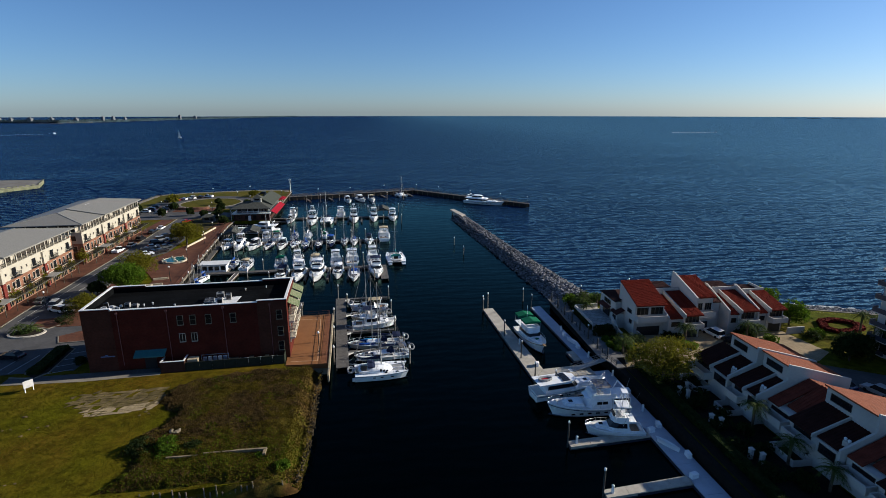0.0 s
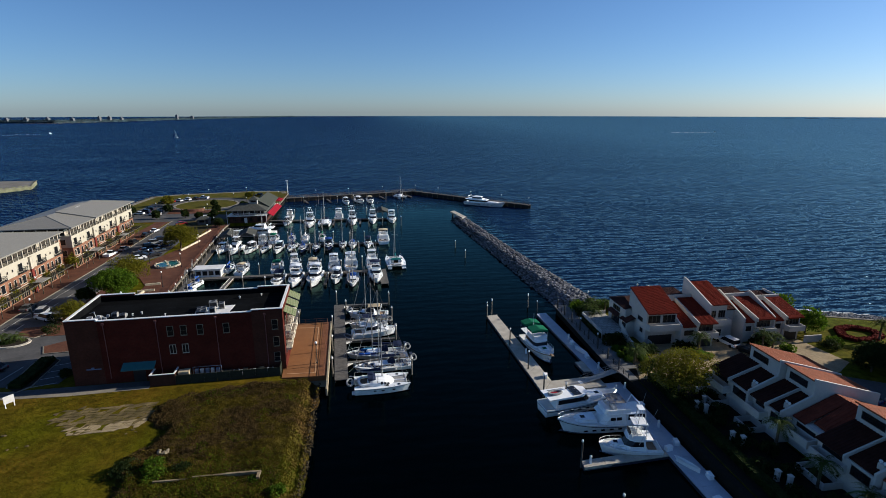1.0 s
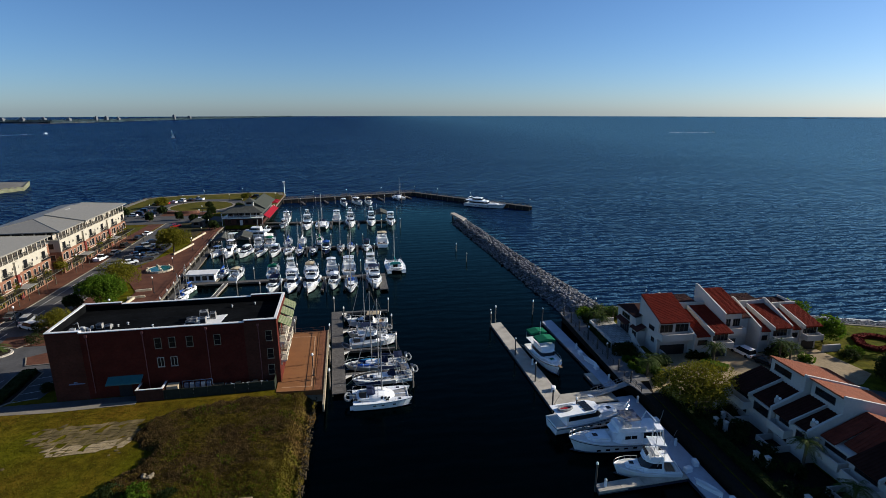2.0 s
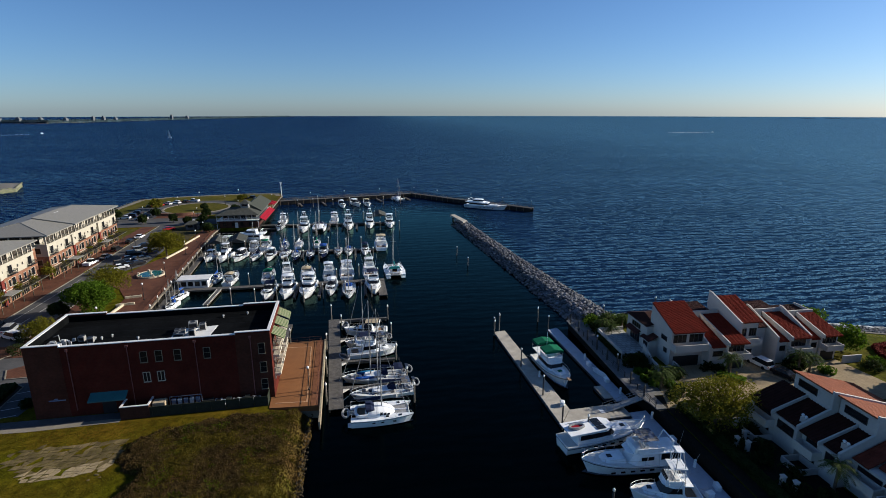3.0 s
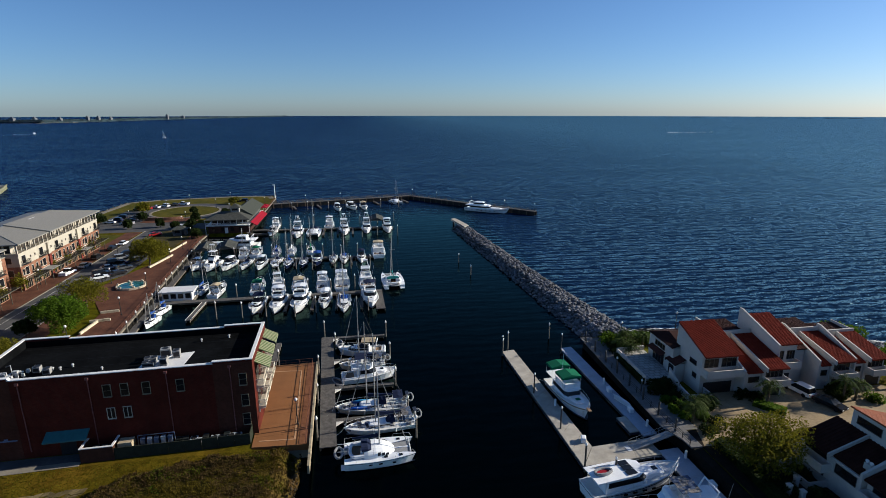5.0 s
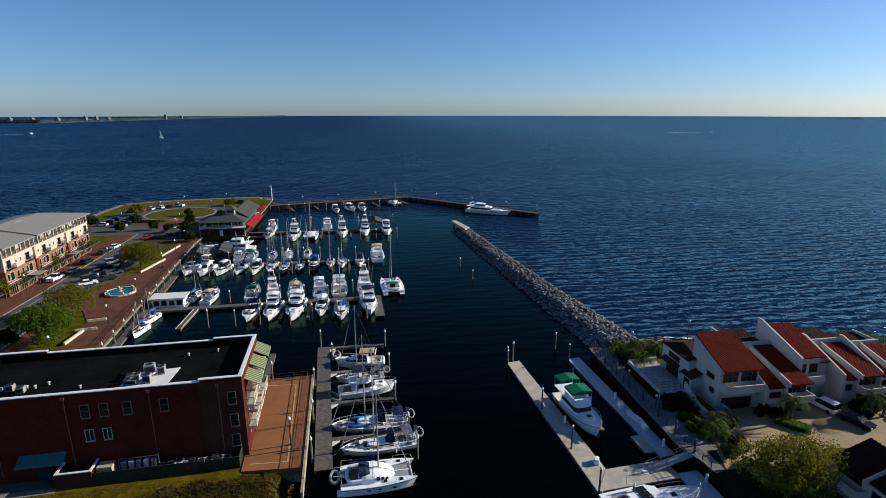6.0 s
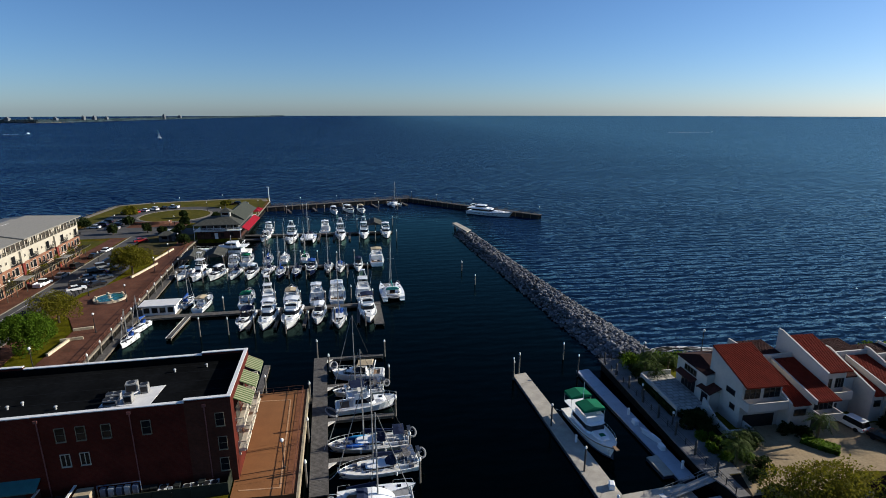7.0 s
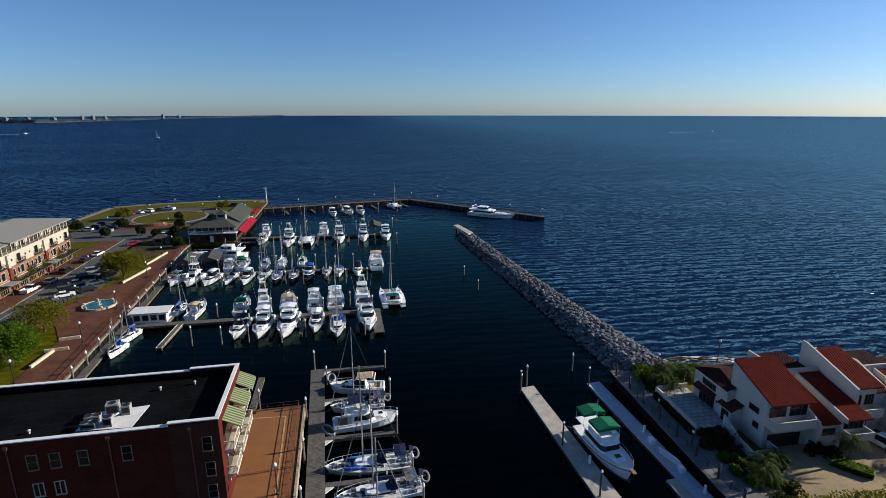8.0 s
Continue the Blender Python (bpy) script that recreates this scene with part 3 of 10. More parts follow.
def stripe(a, b, w=0.14, z=G + 0.045, material=LINEPAINT, label="worn white parking line", name="line", h=0.008):
    d = math.hypot(b[0] - a[0], b[1] - a[1])
    solid(name, Shape().box(0, d, -w / 2, w / 2, 0, h), material, label, "marking" if h < 0.1 else "kerb", "structure", m=pose(a[0], a[1], z, 0, 0, math.degrees(math.atan2(b[1] - a[1], b[0] - a[0]))))


for a, b in (((-60.4, 96.2), (-56.4, 97.4)), ((-60.4, 99.0), (-56.2, 100.2)), ((-60.4, 101.8), (-56.4, 103.0)), ((-60.4, 104.6), (-56.6, 105.8)), ((-67.2, 97.3), (-66.0, 104.8)), ((-69.8, 97.6), (-68.8, 104.9))):
    stripe(a, b)
for y in (124, 131, 138, 145, 152, 159, 166, 173):
    stripe((-78.6 - 0.005 * (y - 124), y), (-78.6, y + 3.2), 0.14, label="worn lane dash")
stripe((-81.2, 124), (-81.9, 172), 0.12, label="worn edge line of the street")
for a, b in (((-65.5, 110.2), (-61, 110.5)), ((-61, 110.5), (-54.5, 111.2)), ((-67.5, 114.0), (-65.5, 110.2)), ((-76.4, 120.5), (-72, 118.7)), ((-72, 118.7), (-69.9, 121.3)), ((-66, 95.4), (-61.5, 94.5)), ((-61.4, 94.6), (-60.0, 96.6)), ((-60.0, 96.6), (-60.6, 106.8)), ((-60.6, 106.8), (-63.0, 108.6)), ((-63.0, 108.6), (-65.0, 106.5)), ((-65.0, 106.5), (-63.9, 96.4))):
    stripe(a, b, 0.2, G - 0.05, CONCRETE, "pale concrete kerb", "kerb", 0.22)
flat("planting_bed", [(-63.7, 96.4), (-61.4, 94.8), (-60.1, 96.7), (-60.7, 106.8), (-63, 108.4), (-64.9, 106.5)], G + 0.06, mat("bed_soil", (0.026, 0.021, 0.015), 0.95, var=0.3), "dark planting bed beside the parking bays", "ground")

# ---- brick building on the quay ----
DARKSASH = mat("grey_green_sash", (0.20, 0.17, 0.11), 0.6)
PIPE = mat("brown_pipe", (0.17, 0.055, 0.045), 0.7)
WALLCAP = mat("quay_cap", (0.30, 0.25, 0.17), 0.85, var=0.25)
FENCE = mat("fence_green", (0.026, 0.030, 0.020), 0.9)


def window_unit(w, h, parent, m, frame_mat=STEELPAINT, cols=2, rows=3, bar=0.05, edge=0.1):
    """A framed sash: recessed glass, outer frame and glazing bars."""
    win = part("window", Shape().border(-w / 2 - 0.08, w / 2 + 0.08, -0.1, h + 0.08, edge, -0.09, 0.05), frame_mat, parent, m=m)
    part("pane", Shape().box(-w / 2, w / 2, -0.02, 0.02, 0, h), GLASSDK, win, "dark glass")
    part("sill", Shape().box(-w / 2 - 0.1, w / 2 + 0.1, -0.13, 0.02, -0.15, -0.102), frame_mat, win)
    for i in range(1, cols):
        x = -w / 2 + w * i / cols
        part("glazing_bar", Shape().box(x - bar / 2, x + bar / 2, -0.05, -0.021, 0, h), frame_mat, win)
    for j in range(1, rows):
        z = h * j / rows
        part("glazing_bar", Shape().box(-w / 2, w / 2, -0.045, -0.021, z - bar / 2, z + bar / 2), frame_mat, win)
    return win


def brick_building():
    W, D, H, T = 35.8, 13.7, 12.1, 0.4
    b = thing("brick_building", "three-storey red brick building with white coping and a flat black roof", "building", pose(-52.5, 95.7, G, 0, 0, 2.1))
    part("wall", Shape().court(0, W, 0, D, T, 0, H - 0.3), BRICK, b)
    wall, wall_e = Shape(), Shape()
    wall.box(0, 5.0, 0, T, H - 0.3, H).box(0, 6.5, D - T, D, H - 0.3, H).box(0, T, T, D - T, H - 0.3, H)
    wall_e.box(30.4, W, 0, T, H - 0.3, H).box(29.5, W, D - T, D, H - 0.3, H).box(W - T, W, T, D - T, H - 0.3, H)
    part("parapet", wall, BRICK, b, "raised brick parapet")
    part("parapet", wall_e, BRICK, b, "raised brick parapet")
    for xa, xb in ((0.0, 5.0), (30.4, W)):
        part("corner_face", Shape().box(xa, xb, -0.03, 0.0, 0, H - 0.3), BROWNBRICK, b, "bare brown brick at the corner")
    part("roof", Shape().box(T, W - T, T, D - T, H - 1.6, H - 1.25), ROOFBLK, b, "black roofing membrane")
    part("upstand", Shape().court(T + 0.01, W - T - 0.01, T + 0.01, D - T - 0.01, 0.06, H - 1.26, H - 0.32).box(T + 0.01, T + 0.07, T + 0.1, D - T - 0.1, H - 0.32, H - 0.04), ROOFBLK, b, "black membrane turned up the parapet")
    cop = Shape()
    for x0, x1, y0, y1, z in ((-0.06, 5.0, -0.08, T + 0.05, H), (5.0, 30.4, -0.08, T + 0.05, H - 0.3), (30.4, W + 0.06, -0.08, T + 0.05, H), (-0.06, 6.5, D - T - 0.05, D + 0.08, H), (6.5, 29.5, D - T - 0.05, D + 0.08, H - 0.3),
                              (29.5, W + 0.06, D - T - 0.05, D + 0.08, H), (-0.06, T + 0.05, T, D - T, H), (W - T - 0.05, W + 0.06, T, D - T, H)):
        cop.box(x0, x1, y0, y1, z + 0.004, z + 0.12)
    cop.box(4.9, 5.1, -0.08, T, H - 0.3, H).box(30.3, 30.5, -0.08, T, H - 0.3, H)
    part("coping", cop, COPING, b, "white metal coping")
    seam_mat = mat("roof_seam", (0.0075, 0.008, 0.009), 0.8, spec=0.05)
    for y in (2.3, 4.7, 7.4, 10.2, 12.1):
        part("roof_seam", Shape().box(0.6, W - 0.6, y - 0.05, y + 0.05, H - 1.27, H - 1.235), seam_mat, b)
    for x, z in ((16.35, 8.35), (18.55, 8.35), (21.3, 8.3), (25.7, 8.25), (34.1, 8.3), (34.15, 4.95), (34.1, 1.9)):
        window_unit(0.92, 1.7, b, pose(x + 0.25, -0.04, z), DARKSASH, 1, 2, 0.035, 0.06)
    for x in (16.4, 18.5):
        window_unit(0.92, 1.55, b, pose(x + 0.25, -0.01, 4.95), CREAM, 2, 1, 0.09, 0.08)
    for x in (6.0, 14.4, 24.3, 32.7):
        part("drainpipe", Shape().rod((x, -0.1, 1.0), (x, -0.1, H - 1.0), 0.07, n=8).box(x - 0.2, x + 0.2, -0.25, 0, H - 1.0, H - 0.65), PIPE, b, "reddish drainpipe with a pale hopper")
    aw = Shape().side([(0, 3.75), (-1.5, 2.95), (-1.5, 2.8), (0, 3.6)], 8.2, 13.6)
    part("canopy", aw, SKYBLUE, b, "teal metal canopy over the service door")
    part("door", Shape().box(9.6, 11.6, -0.06, 0.02, 0, 2.3), DARKMETAL, b)
    part("wall_sign", Shape().box(2.2, 4.6, -0.06, 0, 2.85, 3.05).box(3.0, 3.5, -0.06, 0, 3.1, 3.3), mat("faded_blue_sign", (0.12, 0.16, 0.25), 0.6), b, "small faded blue wall sign")
    BALCREAM = mat("cream_painted_timber", (0.62, 0.55, 0.42), 0.6, var=0.08)
    # balconies and striped awnings on the harbour side
    for k in range(3):
        y = 1.5 + k * 4.4
        for z in (3.6, 7.0):
            bal = Shape().box(W, W + 1.05, y, y + 3.7, z - 0.25, z)
            for q in range(25):
                bal.box(W + 1.0, W + 1.04, y + 0.15 * q, y + 0.15 * q + 0.045, z, z + 1.05)
            for q in range(7):
                bal.box(W + 0.15 * q, W + 0.15 * q + 0.045, y, y + 0.04, z, z + 1.05).box(W + 0.15 * q, W + 0.15 * q + 0.045, y + 3.66, y + 3.7, z, z + 1.05)
            bal.box(W, W + 1.08, y - 0.02, y + 0.06, z + 1.0, z + 1.12).box(W, W + 1.08, y + 3.64, y + 3.72, z + 1.0, z + 1.12).box(W + 0.98, W + 1.08, y, y + 3.7, z + 1.0, z + 1.12)
            for yy in (y + 0.1, y + 3.5):
                bal.box(W, W + 0.8, yy, yy + 0.12, z - 0.45, z - 0.25).box(W, W + 0.25, yy, yy + 0.12, z - 1.0, z - 0.45)
            part("balcony", bal, BALCREAM, b, "cream railed balcony on brackets")
            part("balcony_door", Shape().box(W - 0.02, W + 0.05, y + 0.6, y + 3.0, z + 0.02, z + 2.3), GLASSDK, b)
        part("awning", awning_shape(W, y), AWNGREEN, b, "green and cream striped awning")
    # plant on the roof
    return b


def awning_shape(W, y):
    s = Shape()
    p = [(W + 0.01, 10.95), (W + 2.0, 9.9), (W + 2.0, 9.55), (W + 1.96, 9.55), (W + 1.96, 9.84), (W + 0.01, 10.85)]
    n = len(p)
    s.add([(x, y + 0.1, z) for x, z in p] + [(x, y + 3.6, z) for x, z in p],
          [tuple(range(n)), tuple(range(2 * n - 1, n - 1, -1))] + [(i + n, (i + 1) % n + n, (i + 1) % n, i) for i in range(n)])
    return s


brick_building()
RB = pose(-52.5, 95.7, G + 12.1 - 1.25, 0, 0, 2.1)       # the brick building's roof frame
solid("roof_pad", Shape().prism([(19.9, 2.6), (25.9, 2.2), (26.4, 6.9), (20.2, 6.3)], 0.0, 0.05), COPING, "white membrane pad under the air conditioners", "roof pad", m=RB)


def ac_unit(w, d, h, label="grey rooftop air-conditioning unit with fan grilles", group="rooftop air conditioners", paint=None):
    u = thing("air_conditioner", label, "air conditioner", group=group)
    body = Shape().box(-w / 2, w / 2, -d / 2, d / 2, 0.1, h)
    part("grille", Shape().box(-w / 2 + 0.1, w / 2 - 0.1, -d / 2 - 0.02, -d / 2 - 0.002, 0.25, h - 0.2), DARKMETAL, u)
    part("body", body, paint or mat("ac_grey", (0.26, 0.255, 0.24), 0.6), u)
    nf = 2 if w > 1.5 else 1
    for k in range(nf):
        part("fan_grille", Shape().lathe([(0.42, 0), (0.42, 0.05), (0.30, 0.05), (0.28, 0.03)], ((k - (nf - 1) / 2) * 0.95, 0, h + 0.002), 14), DARKMETAL, u)
    for x in (-w / 2 + 0.05, w / 2 - 0.2):
        part("foot", Shape().box(x, x + 0.15, -d / 2, d / 2, 0, 0.1), DARKMETAL, u)
    return u


ac = ac_unit(1.35, 1.1, 1.35)
repeat(ac, [RB @ pose(22.7, 5.9, 0.05, 0, 0, 8)])
ac = ac_unit(1.6, 0.95, 0.7)
repeat(ac, [RB @ pose(21.2, 3.1, 0.05, 0, 0, -4), RB @ pose(21.0, 4.6, 0.05, 0, 0, 6)])
ac = ac_unit(0.95, 0.95, 1.15)
repeat(ac, [RB @ pose(24.3, 5.5, 0.05, 0, 0, 5), RB @ pose(23.2, 3.2, 0.05, 0, 0, 0)])
ac = ac_unit(0.9, 0.8, 0.9)
repeat(ac, [RB @ pose(6.4, 4.2, 0, 0, 0, 0), RB @ pose(8.0, 3.4, 0, 0, 0, 6)])
pipes = Shape()
for k in range(5):
    pipes.rod((22.3, 2.8 + 0.12 * k, 0.3 + 0.03 * k), (23.7, 5.6 - 0.2 * k, 0.5), 0.05)
pipes.rod((1.2, 6.5, 0.1), (2.6, 5.2, 0.9), 0.06).rod((2.6, 5.2, 0.9), (3.2, 4.2, 0.1), 0.06)
solid("roof_pipes", pipes, ALU, "bundle of silver insulated pipes between the units", "pipes", "stuff", m=RB)
junk = Shape()
rnd = random.Random(5)
for k in range(22):
    x, y = rnd.uniform(1.0, 5.0), rnd.uniform(1.2, 4.6)
    junk.box(x, x + rnd.uniform(0.2, 0.7), y, y + rnd.uniform(0.1, 0.5), 0, rnd.uniform(0.15, 0.7))
solid("roof_equipment", junk, ALU, "low grey pipework and small fans in the roof's corner", "equipment", kind="stuff", m=RB)
vent = Shape().lathe([(0.12, 0), (0.12, 0.3), (0.2, 0.34), (0.2, 0.44), (0.05, 0.52)], n=10)
v = solid("roof_vent", vent, ALU, "small metal roof vent", "vent", group="roof vents", m=RB @ pose(8.2, 4.4, 0))
for x, y in ((10.5, 5.0), (15.0, 3.2), (26.5, 10.6), (30.5, 11.4), (9.2, 4.3)):
    copy_thing(v, RB @ pose(x, y, 0))

# fenced service yard in front
WF = pose(-52.5, 95.7, G, 0, 0, 2.1)
fence = thing("board_fence", "dark green board fence round the service yard", "fence", WF)
for x0, x1, y0, y1 in ((13.2, 35.0, -2.5, -2.4), (34.9, 35.0, -2.4, 0.0)):
    n = int(max(x1 - x0, y1 - y0) / 2.2) + 1
    for k in range(n):
        a, c = k / n, (k + 1) / n
        if x1 - x0 > 1:
            part("fence_panel", Shape().box(x0 + (x1 - x0) * a + 0.02, x0 + (x1 - x0) * c - 0.02, y0, y1, 0, 1.75), FENCE, fence)
        else:
            part("fence_panel", Shape().box(x0, x1, y0 + (y1 - y0) * a, y0 + (y1 - y0) * c - 0.02, 0, 1.75), FENCE, fence)
enc = Shape()
for x0, x1, y0, y1 in ((13.0, 17.2, -2.6, -2.35), (13.0, 13.25, -2.35, 0.0), (16.95, 17.2, -2.35, 0.0)):
    enc.box(x0, x1, y0, y1, 0, 2.1)
bin_wall = thing("bin_enclosure", "dark brown bin enclosure with white-capped walls", "wall", WF)
part("wall", enc, mat("dark_brown_brick", (0.055, 0.024, 0.015), 0.9, var=0.2), bin_wall)
cap = Shape()
for x0, x1, y0, y1 in ((12.97, 17.23, -2.63, -2.32), (12.97, 13.28, -2.32, 0.0), (16.92, 17.23, -2.32, 0.0)):
    cap.box(x0, x1, y0, y1, 2.1, 2.2)
part("coping", cap, COPING, bin_wall)
gen = thing("ice_machine", "tan boxed cold-store unit with louvred side", "machine", WF @ pose(18.4, -1.2, 0))
part("body", Shape().box(-0.9, 0.9, -0.7, 0.7, 0.15, 2.0), mat("tan_metal_case", (0.36, 0.29, 0.19), 0.7, var=0.2), gen)
part("louvre", Shape().box(-0.8, 0.8, -0.74, -0.7, 0.4, 1.0), DARKMETAL, gen)
part("base", Shape().box(-0.8, 0.8, -0.6, 0.6, 0, 0.15), DARKMETAL, gen)
tank = thing("pipe_manifold", "row of pale upright meters and pipes on a frame", "equipment", WF @ pose(22.3, -0.9, 0))
for k in range(5):
    part("cabinet", Shape().box(-2.2 + k * 0.9, -1.6 + k * 0.9, -0.25, 0.25, 0.3, 1.9), mat("meter_grey", (0.34, 0.35, 0.36), 0.6) if k % 2 else mat("meter_blue", (0.09, 0.12, 0.18), 0.6), tank)
part("pipe", Shape().rod((-2.5, 0, 0), (-2.5, 0, 2.3), 0.07).rod((-2.5, 0, 2.3), (2.3, 0, 2.3), 0.07).rod((2.3, 0, 2.3), (2.3, 0, 0), 0.07), GEAR, tank)
con = ac_unit(1.9, 1.0, 0.9, "white twin-fan condenser unit in the service yard", "yard condensers", STEELPAINT)
repeat(con, [WF @ pose(22.6, -1.9, 0), WF @ pose(30.3, -1.0, 0, 0, 0, 3), WF @ pose(32.6, -0.9, 0), WF @ pose(27.0, -1.1, 0, 0, 0, 90)])

CRATE = mat("tan_crate", (0.30, 0.24, 0.14), 0.8, var=0.2)
cr = thing("crate", "tan plastic crate in the service yard", "crate", group="yard crates")
part("body", Shape().box(-0.5, 0.5, -0.4, 0.4, 0, 0.7), CRATE, cr)
part("lid", Shape().box(-0.54, 0.54, -0.44, 0.44, 0.702, 0.8), CRATE, cr)
repeat(cr, [WF @ pose(22.0, -1.9, 0), WF @ pose(23.2, -1.9, 0, 0, 0, 4), WF @ pose(19.9, -1.6, 0, 0, 0, 80)])
wb = thing("wheeled_bin", "dark wheeled rubbish bin by the wall", "bin", group="wheeled bins")
part("body", Shape().box(-0.33, 0.33, -0.36, 0.36, 0.08, 1.0, taper=-0.05), mat("bin_plastic", (0.02, 0.024, 0.022), 0.6), wb)
part("lid", Shape().box(-0.4, 0.4, -0.43, 0.43, 1.002, 1.1), bpy.data.materials["bin_plastic"], wb)
part("axle", Shape().rod((-0.36, 0.3, 0.1), (0.36, 0.3, 0.1), 0.1, n=8), RUBBER, wb)
repeat(wb, [WF @ pose(x, -0.6, 0, 0, 0, a) for x, a in ((14.2, 4), (15.2, -6), (16.2, 2), (25.0, 0), (25.9, 8), (28.6, -5), (31.5, 3))])
ch = thing("stacked_chair", "white plastic chairs stacked in the service yard", "chair", WF @ pose(28.0, -1.5, 0))
for k in range(4):
    part("seat", Shape().box(-0.27, 0.27, -0.25, 0.25, 0.42 + 0.1 * k, 0.46 + 0.1 * k), SKIN, ch)
part("backrest", Shape().box(-0.27, 0.27, 0.2, 0.26, 0.42, 1.25), SKIN, ch)
for x in (-0.23, 0.23):
    for y in (-0.21, 0.21):
        part("leg", Shape().box(x - 0.025, x + 0.025, y - 0.025, y + 0.025, 0, 0.42), SKIN, ch)

# ---- quay terrace, docks, piles ----
terrace = thing("quay_terrace", "orange-brown paved quay terrace with pale border, on a seawall", "terrace", kind="structure")
part("slab", Shape().prism([(-17.15, 93.5), (-8.93, 93.1), (-10.0, 118.9), (-18.4, 118.5)], 1.4, G + 0.12), TERRACE, terrace)
part("seawall", Shape().prism([(-17.0, 93.7), (-9.2, 93.3), (-10.3, 118.6), (-18.2, 118.2)], -1.5, 1.39), CONCRETE, terrace)
bord = Shape().prism([(-11.42, 94.72), (-11.2, 94.71), (-12.40, 115.95), (-12.62, 115.95)], G + 0.12, G + 0.15)
bord.prism([(-17.6, 116.2), (-12.63, 115.95), (-12.63, 115.73), (-17.6, 115.98)], G + 0.12, G + 0.15).prism([(-16.4, 94.93), (-11.2, 94.705), (-11.2, 94.49), (-16.4, 94.71)], G + 0.12, G + 0.15)
part("border", bord, mat("pale_border", (0.40, 0.23, 0.12), 0.85, var=0.15), terrace, "pale concrete border strip")
part("plank_edge", Shape().prism([(-10.6, 93.3), (-8.97, 93.2), (-10.0, 118.8), (-11.6, 118.7)], G + 0.12, G + 0.16), mat("red_deck_boards", (0.17, 0.072, 0.034), 0.8, var=0.25), terrace, "reddish boards along the edge")
part("kerb", Shape().prism([(-8.95, 88.0), (-8.65, 88.0), (-9.75, 118.8), (-10.05, 118.8)], 1.2, G + 0.3), WALLCAP, terrace, "pale timber kerb at the quay's edge")


def lamp_post(h=4.2):
    p = thing("lamp_post", "slim black lamp post with a white globe", "street lamp", group="promenade lamps")
    part("post", Shape().lathe([(0.2, 0), (0.18, 0.35), (0.09, 0.45), (0.06, h - 0.25), (0.12, h - 0.2), (0.12, h - 0.12)], n=8), DARKMETAL, p)
    part("globe", Shape().lathe([(0.1, h - 0.12), (0.24, h + 0.05), (0.26, h + 0.2), (0.16, h + 0.38), (0.03, h + 0.44)], n=10), STEELPAINT, p, "white globe", smooth=True)
    return p


lamp = lamp_post()
lamps = [(-11.3, 98.4), (-57.2, 150.5), (-58.6, 170), (-61.0, 196), (-62.5, 213), (-64, 228), (-70, 176), (-60.5, 134), (-80, 205), (-76, 262), (-74.5, 252), (-95, 296), (-72, 296), (-89, 312), (-70, 318), (-62, 280), (-101, 268), (51.5, 118.6),
         (-88.3, 150), (-88.9, 178), (-89.5, 205), (-79.5, 132), (-48.6, 245), (-48.9, 262), (-49, 280), (-49, 298), (66.0, 122.0)]
repeat(lamp, [pose(x, y, G) for x, y in lamps])


def railing(name, pts, z, label, gap=1.8, h=1.05, bars=2, material=None, post_r=0.05):
    r = thing(name, label, "railing")
    material = material or DARKMETAL
    for (x0, y0), (x1, y1) in zip(pts, pts[1:]):
        d = math.hypot(x1 - x0, y1 - y0)
        n = max(1, round(d / gap))
        for k in range(n + 1):
            x, y = x0 + (x1 - x0) * k / n, y0 + (y1 - y0) * k / n
            part("post", Shape().rod((x, y, z), (x, y, z + h), post_r, n=5), material, r)
        rails = Shape()
        for k in range(bars):
            zz = z + h * (k + 1) / bars
            rails.rod((x0, y0, zz), (x1, y1, zz), 0.035, n=5)
        part("rail", rails, material, r)
    return r


REDRAIL = mat("brown_timber_rail", (0.13, 0.055, 0.035), 0.85)
railing("quay_railing", [(-9.6, 93.2), (-10.7, 118.5), (-18.0, 118.2)], G + 0.12, "dark timber railing along the quay", 2.4, material=REDRAIL)
railing("promenade_railing", [(-50.9, 120), (-52.9, 134), (-60.3, 226)], G + 0.1, "brown timber railing along the promenade", 2.6, material=REDRAIL, post_r=0.07)
railing("promenade_railing", [(-45.9, 237), (-47.6, 321)], G, "brown timber railing by the restaurant quay", 3.0, material=REDRAIL)


def pile(h=5.0):
    p = thing("mooring_pile", "timber mooring pile with a white cap", "support_post", group="mooring piles")
    part("shaft", Shape().rod((0, 0, -1.5), (0, 0, h), 0.16, 0.14, n=8), PILELIGHT, p)
    part("cap", Shape().lathe([(0.19, 0), (0.19, 0.25), (0.02, 0.6)], (0, 0, h), 8), PILEWHITE, p)
    return p


STUB = Shape().rod((0, 0, -2.2), (0, 0, 0), 0.14, n=6).mesh("support_post", PILE)
POST = Shape().rod((0, 0, -1.5), (0, 0, 2.4), 0.18, n=6).mesh("support_post", PILE)


